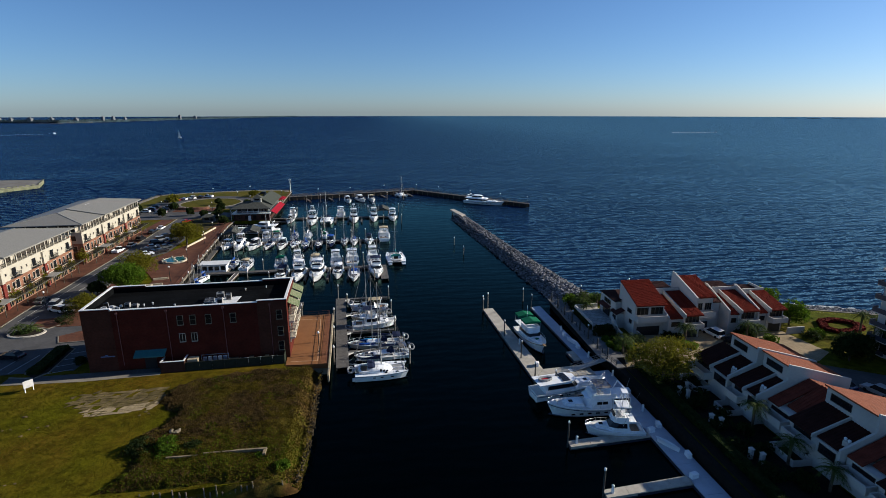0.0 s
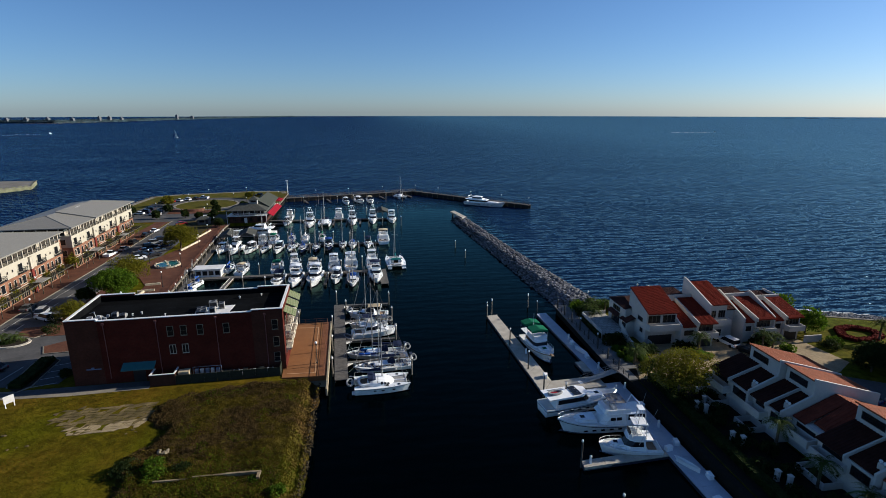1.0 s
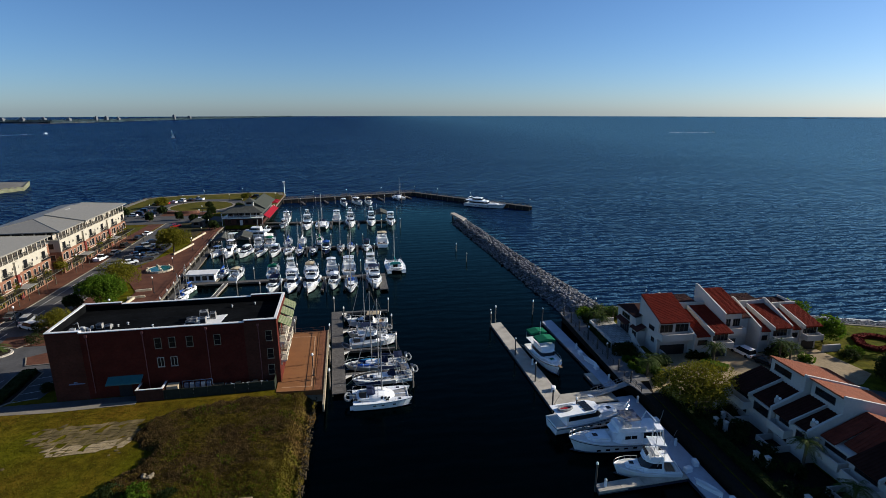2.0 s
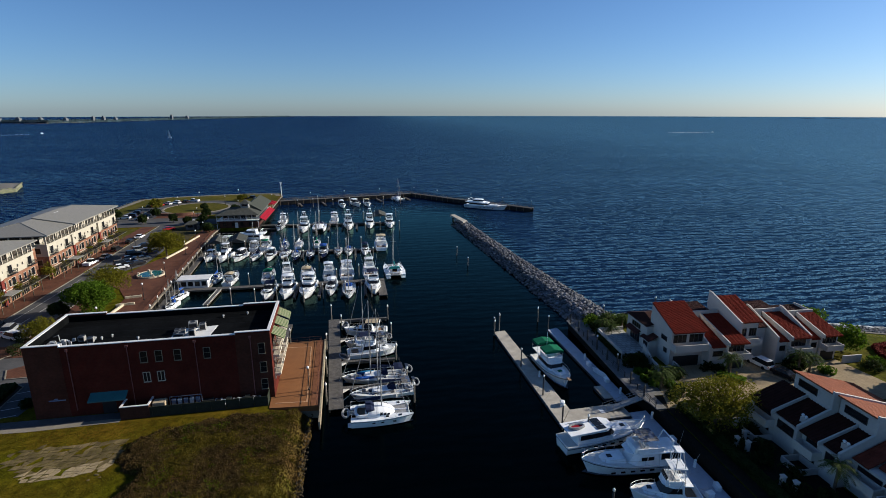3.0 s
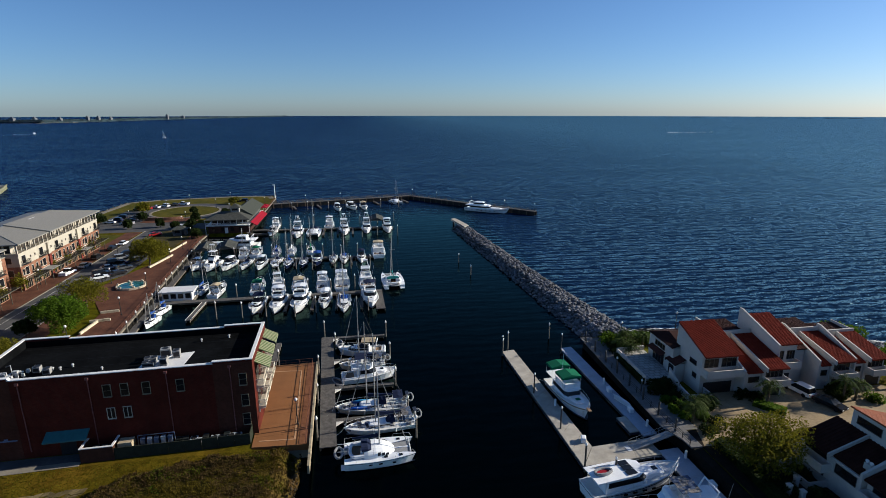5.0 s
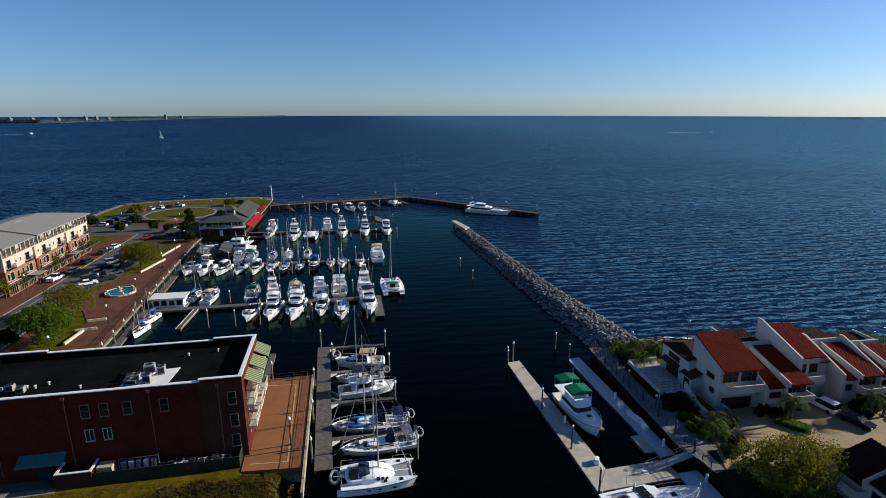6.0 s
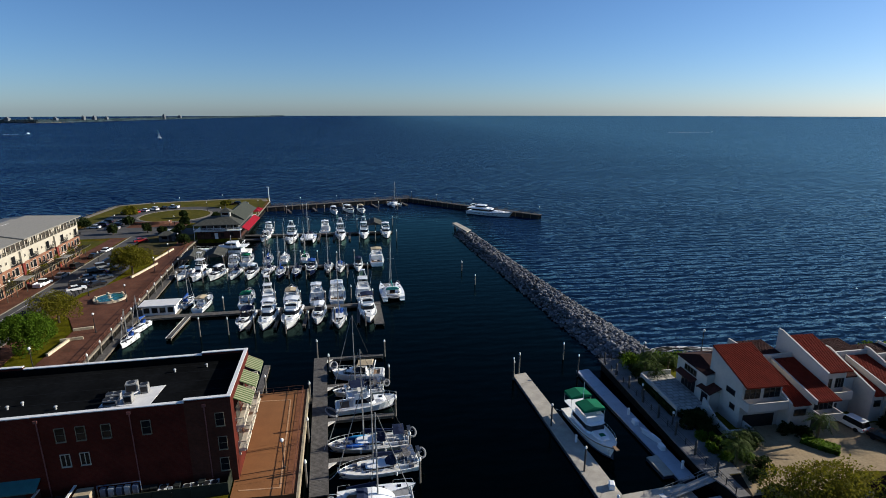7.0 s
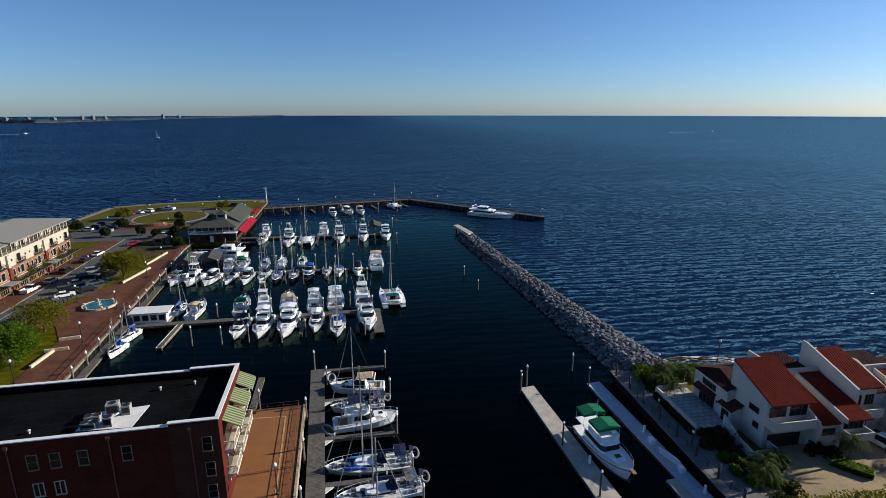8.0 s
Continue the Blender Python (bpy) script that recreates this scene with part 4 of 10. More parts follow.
def dock_run(x0, y0, x1, y1, w, z=0.7, label="weathered grey timber dock on piles", name="timber_dock"):
    d = thing(name, label, "dock")
    a = math.degrees(math.atan2(y1 - y0, x1 - x0)) - 90
    L = math.hypot(x1 - x0, y1 - y0)
    m = pose(x0, y0, 0, 0, 0, a)
    part("deck", Shape().box(-w / 2, w / 2, 0, L, z - 0.16, z), WOOD, d, m=m)
    part("stringer", Shape().box(-w / 2 + 0.05, -w / 2 + 0.2, 0.05, L - 0.05, z - 0.5, z - 0.162).box(w / 2 - 0.2, w / 2 - 0.05, 0.05, L - 0.05, z - 0.5, z - 0.162), PILE, d, m=m)
    n = max(1, int(L / 7))
    for k in range(n + 1):
        for sx in (-1, 1):
            ob = new("support_post", STUB)
            ob.parent = d
            ob.matrix_basis = m @ pose(sx * (w / 2 - 0.16), 0.3 + (L - 0.6) * k / n, z - 0.17)
    return d


pl = pile()
pile_at = []
# west quay timber dock with finger piers
dock_run(-6.6, 94.3, -8.95, 133.9, 2.5)
for y, L in ((133.3, 12.6), (122.4, 12.4), (111.5, 12.3), (101.2, 13.2)):
    x0 = -7.6 - (y - 100) * 0.045
    dock_run(-5.31 - (y - 94.3) * 0.0594, y, x0 + L, y + 0.1, 0.9, name="finger_pier", label="narrow grey timber finger pier")
    pile_at += [(x0 + L + 0.3, y + 0.55, 4.2)]
    xe = -5.31 - (y - 94.3) * 0.0594
    g = thing("dock_gusset", "pale triangular corner board between dock and finger", "board", pose(xe, y - 0.46, 0.52), group="dock corner boards")
    part("board", Shape().prism([(0.02, 0), (0.02, -1.15), (1.15, 0)], 0, 0.16), OLDGEL, g)
pile_at += [(-8.35, 97.1, 4.8), (-8.95, 107.1, 4.8), (-9.6, 118.0, 4.8), (-9.6, 135.0, 4.8), (-7.0, 129.1, 4.2), (-17.5, 122, 4.6), (-20.5, 121.5, 4.6), (6.6, 95.6, 4.4)]
dock_run(-18.6, 119.5, -18.95, 132.4, 1.1, name="gangway", label="narrow timber gangway below the quay")
# marina docks
dock_run(-51.2, 122, -58.9, 222, 2.4, label="dark timber walkway below the promenade wall")
for x0, y0, x1, y1, w in ((-55, 161.8, 4.2, 163.2, 2.0), (-58, 201.6, 5.5, 199.4, 2.0), (-47, 247.5, 12.5, 245.6, 2.0), (-60, 224.4, -38.5, 224.2, 2.6), (-46, 240.5, -38.5, 240.2, 2.4)):
    dock_run(x0, y0, x1, y1, w, 0.706)
for k, x in enumerate((-26.2, -20.6, -14.4, -8.6, -2.6)):
    for yy, d in ((162.6, -11.5), (200.6, -9), (246.4, -12)):
        dock_run(x + (0.3 * k if yy < 170 else -2.0), yy + (1.1 if d > 0 else -1.1), x + (0.3 * k if yy < 170 else -2.0), yy + d, 0.8, name="finger_pier", label="narrow grey timber finger pier")
dock_run(3.0, 162.0, 3.4, 149.4, 2.3, 0.712, label="wide grey timber finger dock")
vf = dock_run(-41.8, 161.05, -42.2, 148.6, 1.2, name="finger_pier", label="narrow pale-edged finger pier")
for x in (-0.62, 0.5):
    part("edge_board", Shape().prism([(-41.8 + x, 161.0), (-41.68 + x, 161.0), (-42.08 + x, 148.6), (-42.2 + x, 148.6)], 0.702, 0.78), OLDGEL, vf, "pale edge board")
rnd = random.Random(11)
for y0, xs in ((150, range(-36, 5, 6)), (166, range(-34, 8, 6)), (189, range(-52, 6, 6)), (206, range(-50, 6, 6)), (232, range(-36, 14, 7)), (259, range(-36, 14, 7)), (296, range(-36, 26, 9))):
    for x in xs:
        pile_at.append((x + rnd.uniform(-0.8, 0.8), y0 + rnd.uniform(-1.5, 1.5), rnd.uniform(4.0, 5.4)))
for k in range(16):
    pile_at.append((-51.6 - 0.47 * k * 0.9, 124 + 6.2 * k, 4.2))
pile_at += [(30.6, 189.4, 3.4), (31.8, 175.6, 3.4), (27.0, 120.6, 4.4), (28.4, 121.8, 5.6), (39.2, 127, 4.2)]
repeat(pl, [pose(x, y, h * 0.78 - 5.0) for x, y, h in pile_at])

# east floating docks of pale concrete
# Bluish deck colour carries the sky-blue shade on the eastern docks.
PALEDECK = mat("shade_blue_plastic", (0.40, 0.42, 0.47), 0.7, var=0.08, scale=0.8)


def float_dock(poly, label="pale concrete floating dock with a dark fender edge", material=DOCKCON):
    d = thing("floating_dock", label, "dock", group="concrete floating docks")
    part("float", Shape().prism(poly, 0.2, 0.55), material, d)
    a, b, c, e = [Vector(p) for p in poly]
    if (b - a).length < (c - b).length:                  # panels follow the long side
        a, b, c, e = b, c, e, a
    n = max(1, round((b - a).length / 3.2))
    for k in range(n):
        t0, t1 = (k + 0.008) / n, (k + 0.992) / n
        part("deck_panel", Shape().prism([tuple(a.lerp(b, t0)), tuple(a.lerp(b, t1)), tuple(e.lerp(c, t1)), tuple(e.lerp(c, t0))], 0.552, 0.6), material, d)
    cx, cy = sum(p[0] for p in poly) / len(poly), sum(p[1] for p in poly) / len(poly)
    part("fender", Shape().prism([(cx + (x - cx) * 1.004 + (0.06 if x > cx else -0.06), cy + (y - cy) * 1.002) for x, y in poly], -0.3, 0.42), BOOT, d)
    return d


float_dock([(27.1, 121.4), (29.7, 121.8), (31.95, 88.6), (28.9, 84.6)])
float_dock([(29.0, 84.5), (31.9, 88.5), (41.1, 89.2), (41.3, 85.4)])
float_dock([(39.5, 121.0), (42.0, 121.3), (43.3, 90.1), (40.9, 89.8)], "pale blue-grey floating dock below the boardwalk", PALEDECK)
float_dock([(41.2, 86.2), (44.3, 86.4), (45.0, 40), (41.7, 40)], "pale blue-grey floating dock along the gardens", PALEDECK)
float_dock([(28.2, 64.4), (28.3, 65.9), (41.3, 66.9), (41.4, 65.2)])
float_dock([(28.9, 53.6), (29.0, 55.1), (41.6, 56.2), (41.7, 54.5)])
float_dock([(39.3, 91.0), (40.85, 91.1), (40.75, 95.3), (39.1, 95.1)], "short white-edged floating platform")
ramp = thing("gangway", "grey aluminium gangway with thin railings down to the floating dock", "gangway")
GA, GB = Vector((37.4, 87.3, 0.62)), Vector((44.9, 88.1, 2.28))
gs = Vector((-0.08, 0.62, 0.0))
part("deck", Shape().add([GA - gs, GB - gs, GB + gs, GA + gs] + [p - Vector((0, 0, 0.14)) for p in (GA - gs, GB - gs, GB + gs, GA + gs)],
                         [(0, 1, 2, 3), (7, 6, 5, 4), (0, 4, 5, 1), (2, 6, 7, 3), (1, 5, 6, 2), (3, 7, 4, 0)]), MASTGREY, ramp)
part("toe_plate", Shape().box(-0.7, 0.0, -0.6, 0.6, 0.0, 0.03, pose(37.35, 87.3, 0.602, 0, 0, 6)), STEELPAINT, ramp, "pale hinged plate on the dock")
for sg_ in (-1, 1):
    for hh in (0.5, 1.0):
        part("rail", Shape().rod(GA + gs * sg_ + Vector((0, 0, hh)), GB + gs * sg_ + Vector((0, 0, hh)), 0.03, n=5), MASTGREY, ramp)
    for k in range(7):
        q = GA.lerp(GB, k / 6) + gs * sg_
        part("rail_post", Shape().rod(q, q + Vector((0, 0, 1.0)), 0.028, n=5), MASTGREY, ramp)


def box_post():
    p = thing("dock_box", "white plastic dock box on the floating dock", "dock box", group="dock boxes")
    part("body", Shape().box(-0.55, 0.55, -0.35, 0.35, 0, 0.6, taper=0.06), GELCOAT, p)
    part("lid", Shape().box(-0.58, 0.58, -0.38, 0.38, 0.602, 0.75, taper=0.12), GELCOAT, p)
    return p


repeat(box_post(), [pose(x, y, 0.6, 0, 0, a) for x, y, a in ((42.0, 66.4, 10), (43.9, 67.6, 80), (42.3, 55.7, 10), (44.0, 78, 88), (41.6, 103.0, 90), (42.2, 96.5, 90), (44.2, 60.0, 84), (31.2, 90, 70))])
ped = thing("power_pedestal", "white power pedestal on the dock", "pedestal", group="power pedestals")
part("post", Shape().box(-0.15, 0.15, -0.15, 0.15, 0, 1.0, taper=0.03), GELCOAT, ped)
part("cap", Shape().lathe([(0.2, 1.0), (0.2, 1.15), (0.05, 1.3)], n=8), STEELPAINT, ped)
repeat(ped, [pose(x, y, 0.6) for x, y in ((41.8, 105.5), (43.6, 72), (29.4, 65.2), (30, 54.4), (30.5, 100), (42.6, 92), (44, 84))])


def light_pile(h=4.2):
    p = thing("dock_pile", "slim dark steel dock pile with a pale cap", "support_post", group="steel dock piles")
    part("shaft", Shape().rod((0, 0, -1.5), (0, 0, h), 0.13, n=10), mat("steel_pile", (0.045, 0.043, 0.04), 0.6), p)
    part("cap", Shape().lathe([(0.17, 0), (0.17, 0.22), (0.02, 0.4)], (0, 0, h), 10), PILEWHITE, p)
    return p


repeat(light_pile(), [pose(x, y, 0) for x, y in ((26.9, 120.6), (28.3, 104.5), (29.0, 93.6), (28.9, 84.2), (39.2, 119.8), (31.6, 80.8), (28.0, 65.2), (28.7, 54.4), (45.4, 108), (45.6, 99.5))])
board = thing("east_boardwalk", "timber boardwalk on a bulkhead along the houses", "boardwalk", kind="structure")
part("deck", Shape().prism([(43.4, 89.5), (44.2, 121.9), (46.7, 121.7), (46.5, 84), (44.8, 84), (44.6, 86)], G - 0.15, G + 0.05), bpy.data.materials["grey_walk_concrete"], board)
part("bulkhead", Shape().prism([(44.3, 89.5), (44.8, 121.7), (46.6, 121.5), (46.2, 40), (45.3, 40), (45.0, 86)], -1.5, G - 0.152), bpy.data.materials["dark_seawall"], board)
railing("boardwalk_railing", [(44.8, 84.5), (44.7, 88), (44.4, 121.6), (46.6, 121.4)], G + 0.05, "black railing with white-capped posts along the boardwalk", 2.2, bars=3, post_r=0.07)
repeat(tagged(solid("rail_post", Shape().rod((0, 0, 0), (0, 0, 2.0), 0.15, n=8).lathe([(0.2, 2.0), (0.2, 2.1), (0.03, 2.4)], n=8), mat("grey_post", (0.035, 0.034, 0.032), 0.7), "stout dark post with a pale cap on the boardwalk", "post"), group="boardwalk posts"), [pose(44.5 + 0.01 * k, 120 - 4.6 * k, G) for k in range(8)])

# outer pier closing the marina
TARRED = mat("tarred_timber", (0.030, 0.027, 0.024), 0.9, var=0.3)
outer = thing("outer_pier", "long timber breakwater pier with railings and wave screen", "pier")
OP = [(-46, 304), (-10, 312.5), (27, 321), (46, 301), (82, 263.5)]
for (x0, y0), (x1, y1) in zip(OP, OP[1:]):
    a, L = math.degrees(math.atan2(y1 - y0, x1 - x0)) - 90, math.hypot(x1 - x0, y1 - y0)
    m = pose(x0, y0, 0, 0, 0, a)
    part("deck", Shape().box(-1.5, 1.5, 0, L, 1.9, 2.1), WOOD, outer, m=m)
    part("wave_screen", Shape().box(-1.3, -1.1, 0, L, -1.5, 1.9).box(1.1, 1.3, 0, L, -1.5, 1.9), TARRED, outer, m=m)
    rl = Shape()
    for s_ in (-1.45, 1.45):
        for k in range(int(L / 2.5) + 1):
            rl.rod((s_, min(L, k * 2.5), 2.1), (s_, min(L, k * 2.5), 3.2), 0.06, n=4)
        rl.rod((s_, 0, 3.2), (s_, L, 3.2), 0.06, n=4).rod((s_, 0, 2.65), (s_, L, 2.65), 0.04, n=4)
    part("railing", rl, PILE, outer, m=m)
    for k in range(int(L / 4) + 1):
        for sx in (-1.75, 1.75):
            ob = new("support_post", POST)
            ob.parent = outer
            ob.matrix_basis = m @ pose(sx, k * 4, 0)
for x, y in ((-36, 304), (-24, 306.5), (-6, 311), (6, 313), (14, 314.5), (22, 316)):
    dock_run(x, y, x + 2.5, y - 9, 1.0, name="finger_pier", label="narrow timber finger pier off the outer pier")
repeat(lamp_post(3.4), [pose(x, y, 2.1) for x, y in ((-30, 308), (-12, 312), (8, 317), (28, 320), (40, 307), (56, 290), (70, 276), (81.5, 263.6))])
tall = thing("navigation_mast", "white lattice light mast at the quay's corner", "mast", pose(-47.6, 321.5, G))
part("mast", Shape().rod((0, 0, 0), (0, 0, 7.2), 0.24, 0.16, n=8), STEELPAINT, tall)
part("head", Shape().box(-0.9, 0.5, -0.3, 0.3, 7.2, 7.6), STEELPAINT, tall)

# ---- tiled, white-walled waterside houses ----
def corrugated(point, width, pitch, thick, rib=0.075):
    """A roof slab as one skin. point(u, end, h): place across (u), at the low (0) or high (1) end, h over the plane."""
    n = max(2, int(width / pitch))
    prof = [(0.0, 0.0)]
    for k in range(n):
        a, p = (k + 0.22) * width / n, width / n
        prof += [(a, 0.0), (a + p * 0.1, rib), (a + p * 0.45, rib), (a + p * 0.55, 0.0)]
    prof.append((width, 0.0))
    m, s = len(prof), Shape()
    v = [point(u, e, h) for e in (0, 1) for u, h in prof] + [point(u, e, -thick) for e in (0, 1) for u in (0.0, width)]
    f = [(i, i + 1, m + i + 1, m + i) for i in range(m - 1)]
    a, b, c, d = 2 * m, 2 * m + 1, 2 * m + 2, 2 * m + 3
    f += [(b, a, c, d), (a, b) + tuple(range(m - 1, -1, -1)), (d, c) + tuple(range(m, 2 * m)), (a, 0, m, c), (m - 1, b, d, 2 * m - 1)]
    return s.add(v, f)


def tile_roof(parent, x0, x1, yf, zf, yb, zb, thick=0.22, pitch=0.25, material=REDTILE, label="barrel-tiled roof"):
    """A roof plane between a front edge (yf, zf) and a back edge (yb, zb), with raised barrel ribs running down it."""
    L = math.hypot(yb - yf, zb - zf)
    ny, nz = -(zb - zf) / L, abs(yb - yf) / L
    def at(u, e, h):
        y, z = (yf, zf) if e == 0 else (yb, zb)
        return (x0 - 0.1 + u, y + ny * (h + thick), z + nz * (h + thick))
    return part("roof", corrugated(at, x1 - x0 + 0.2, pitch, thick), material, parent, label)


def band(parent, x0, x1, y, z0, z1, n, name="window"):
    """A row of dark windows with white mullions in a wall that faces -y."""
    w = (x1 - x0) / n
    for k in range(n):
        a, b = x0 + k * w + 0.06, x0 + (k + 1) * w - 0.06
        fr = Shape()
        fr.box(a - 0.06, a, y - 0.05, y + 0.04, z0, z1).box(b, b + 0.06, y - 0.05, y + 0.04, z0, z1).box(a, b, y - 0.05, y + 0.04, z1 - 0.06, z1).box(a, b, y - 0.05, y + 0.04, z0, z0 + 0.06)
        win = part(name, fr, SASH, parent)
        part("pane", Shape().box(a, b, y - 0.02, y + 0.02, z0 + 0.06, z1 - 0.06), GLASSDK, win)


def side_window(parent, x, y0, y1, z0, z1):
    """A dark window in a wall that faces -x."""
    fr = Shape().box(x - 0.05, x + 0.04, y0 - 0.07, y0, z0, z1).box(x - 0.05, x + 0.04, y1, y1 + 0.07, z0, z1).box(x - 0.05, x + 0.04, y0 - 0.07, y1 + 0.07, z1, z1 + 0.07).box(x - 0.07, x + 0.04, y0 - 0.07, y1 + 0.07, z0 - 0.08, z0)
    win = part("window", fr, SASH, parent)
    part("pane", Shape().box(x - 0.02, x + 0.02, y0, y1, z0, z1), GLASSDK, win)


SASH = mat("dark_bronze_sash", (0.05, 0.045, 0.04), 0.5)
HW = 2.2        # foot of the houses


def tall_bay(h, x0, x1, yf, ze, yb, zp, balcony=True):
    """Three-storey bay: garage below, white balcony, window band, shed roof rising to the sea."""
    part("wall", Shape().side([(yf, HW), (yb, HW), (yb, zp - 0.02), (yf, ze + (zp - ze) * 0.9 / (yb - yf + 0.9) - 0.02)], x0, x1), STUCCO, h)
    tile_roof(h, x0, x1, yf - 0.9, ze, yb, zp)
    if balcony:
        z = 6.0
        bal = Shape().box(x0, x1, yf - 1.6, yf, z - 0.25, z).box(x0, x1, yf - 1.6, yf - 1.42, z, z + 1.1).box(x0, x0 + 0.18, yf - 1.42, yf, z, z + 1.1).box(x1 - 0.18, x1, yf - 1.42, yf, z, z + 1.1)
        part("balcony", bal, STUCCO, h, "solid white balcony")
        xm = (x0 + x1) / 2
        band(h, x0 + 0.4, xm - 0.3, yf - 0.02, z + 1.0, z + 2.6, 3)
        band(h, xm + 0.3, x1 - 0.3, yf - 0.02, z + 1.0, z + 2.6, 3)
        # Dark panel stands in for the shade inside the garage.
        part("garage_door", Shape().box(x0 + 0.7, x1 - 0.7, yf - 0.06, yf + 0.02, HW, HW + 2.1), DARKMETAL, h, "shadowed garage opening")


def low_bay(h, x0, x1, yf, ze, yb, zp, strip=2.2):
    """Two-storey bay: a narrow lower strip of roof, a raking parapet, then the main shed roof over a balcony."""
    xm = x0 + strip
    part("wall", Shape().side([(yf, HW), (yb, HW), (yb, zp - 0.02), (yf, ze + 0.28)], xm - 0.2, x1), STUCCO, h)
    part("strip_wall", Shape().side([(yf + 0.3, HW), (yb, HW), (yb, zp - 0.75), (yf + 0.3, ze - 0.68)], x0, xm - 0.2), STUCCO, h)
    tile_roof(h, x0 + 0.1, xm - 0.35, yf - 0.2, ze - 0.78, yb, zp - 0.7)
    tile_roof(h, xm + 0.1, x1, yf - 1.0, ze, yb, zp)
    part("parapet", Shape().side([(yf - 0.9, ze - 0.3), (yb, zp - 0.3), (yb, zp + 0.45), (yf - 0.9, ze + 0.45)], xm - 0.25, xm), STUCCO, h, "white raking parapet")
    z = 4.9
    part("balcony", Shape().box(xm, x1, yf - 1.7, yf, z - 0.2, z).box(xm, x1, yf - 1.7, yf - 1.55, z, z + 0.95).box(xm, xm + 0.15, yf - 1.55, yf, z, z + 0.95).box(x1 - 0.15, x1, yf - 1.55, yf, z, z + 0.95), STUCCO, h, "solid white balcony")
    band(h, xm + 0.4, x1 - 0.3, yf - 0.02, z + 0.7, z + 2.1, 4)
    band(h, x0 + 0.5, xm - 0.5, yf + 0.28, z - 0.2, z + 0.9, 1)
    # Garage shade again put in as a dark panel.
    part("garage_door", Shape().box(xm + 0.4, x1 - 0.4, yf - 0.06, yf + 0.02, HW, HW + 1.9), DARKMETAL, h, "shadowed garage opening")


def rake_wall(h, x, yf, zf, yb, zb, t=0.3, zlow=HW):
    part("parapet", Shape().side([(yf, zlow), (yb, zlow), (yb, zb), (yb - 0.8, zb), (yf, zf)], x - t / 2, x + t / 2), STUCCO, h, "white raking party wall")


def house_a():
    h = thing("waterside_house", "white stucco house with a red tiled shed roof and walled patio", "house", group="houses on the point")
    tall_bay(h, 54.7, 61.3, 97.2, 9.15, 104.6, 12.2)
    side_window(h, 54.7, 98.6, 100.4, 6.8, 7.6)
    side_window(h, 54.7, 98.3, 99.3, 4.6, 5.4)
    # low seaward wing
    part("wing_wall", Shape().prism([(53.4, 103.3), (53.4, 111.1), (61.2, 111.1), (61.2, 103.3)], HW, 7.8), STUCCO, h)
    wing = Shape().add([(53.2, 111.3, 7.85), (53.2, 103.2, 7.85), (54.69, 103.2, 8.25), (55.5, 108.4, 8.85), (61.3, 108.4, 8.85), (61.3, 111.3, 7.85), (61.3, 104.63, 8.3), (53.2, 111.3, 7.7), (53.2, 103.2, 7.7)],
                       [(0, 1, 2), (0, 2, 3), (2, 6, 4, 3), (0, 3, 4, 5), (0, 7, 8, 1)])
    # The dark tile colour also stands in for shade on this wing roof.
    part("wing_roof", wing, SHADETILE, h, "low hipped tile roof")
    for k in range(4):
        side_window(h, 53.4, 105.95 + k * 0.8, 106.6 + k * 0.8, 6.2, 7.1)
        side_window(h, 53.4, 105.95 + k * 0.9, 106.7 + k * 0.9, 3.3, 5.3)
    part("awning_roof", Shape().add([(52.4, 105.6, 5.4), (52.4, 110.1, 5.4), (53.38, 110.1, 5.95), (53.38, 105.6, 5.95), (52.4, 105.6, 5.28), (52.4, 110.1, 5.28), (53.38, 110.1, 5.75), (53.38, 105.6, 5.75)], [(0, 3, 2, 1), (4, 5, 6, 7), (0, 1, 5, 4), (0, 4, 7, 3), (1, 2, 6, 5)]), DARKTILE, h)
    for y in (105.3, 110.5):
        part("wall_light", Shape().box(53.22, 53.38, y - 0.08, y + 0.08, 4.7, 5.05), DARKMETAL, h)
    part("porch", Shape().box(53.0, 54.68, 101.6, 104.2, HW, 5.6), STUCCO, h)
    side_window(h, 53.0, 102.2, 103.6, 3.2, 5.0)
    part("porch_roof", Shape().add([(52.6, 101.2, 5.6), (52.6, 104.4, 5.6), (54.68, 104.4, 6.5), (54.68, 101.2, 6.5), (52.6, 101.2, 5.5), (52.6, 104.4, 5.5)], [(0, 3, 2, 1), (0, 1, 5, 4), (0, 4, 3), (1, 2, 5)]), DARKTILE, h)
    part("stair_wall", Shape().side([(95.2, HW), (101.5, HW), (101.5, 5.2), (98.0, 3.6), (95.2, 3.3)], 51.7, 52.0), STUCCO, h)
    part("garden_wall", Shape().box(52.0, 55.6, 95.0, 95.25, HW, 3.5).box(55.35, 55.6, 95.25, 97.1, HW, 3.5), STUCCO, h)
    return h


house_a()
PATIO = bricked("patio_flags", (0.42, 0.40, 0.36), (0.36, 0.34, 0.31), (0.25, 0.24, 0.22), 1.1, 0.9)
pat = thing("patio", "raised pale flagstone patio with a low white wall", "patio", kind="structure")
part("slab", Shape().prism([(47.6, 101.6), (47.9, 112.4), (53.35, 112.6), (53.0, 101.6)], HW, 3.2), PATIO, pat)
part("wall", Shape().prism([(47.4, 101.4), (47.6, 112.6), (47.9, 112.6), (47.65, 101.6)], HW, 3.9).prism([(47.9, 112.42), (47.9, 112.7), (53.4, 112.9), (53.4, 112.62)], HW, 4.0), STUCCO, pat)


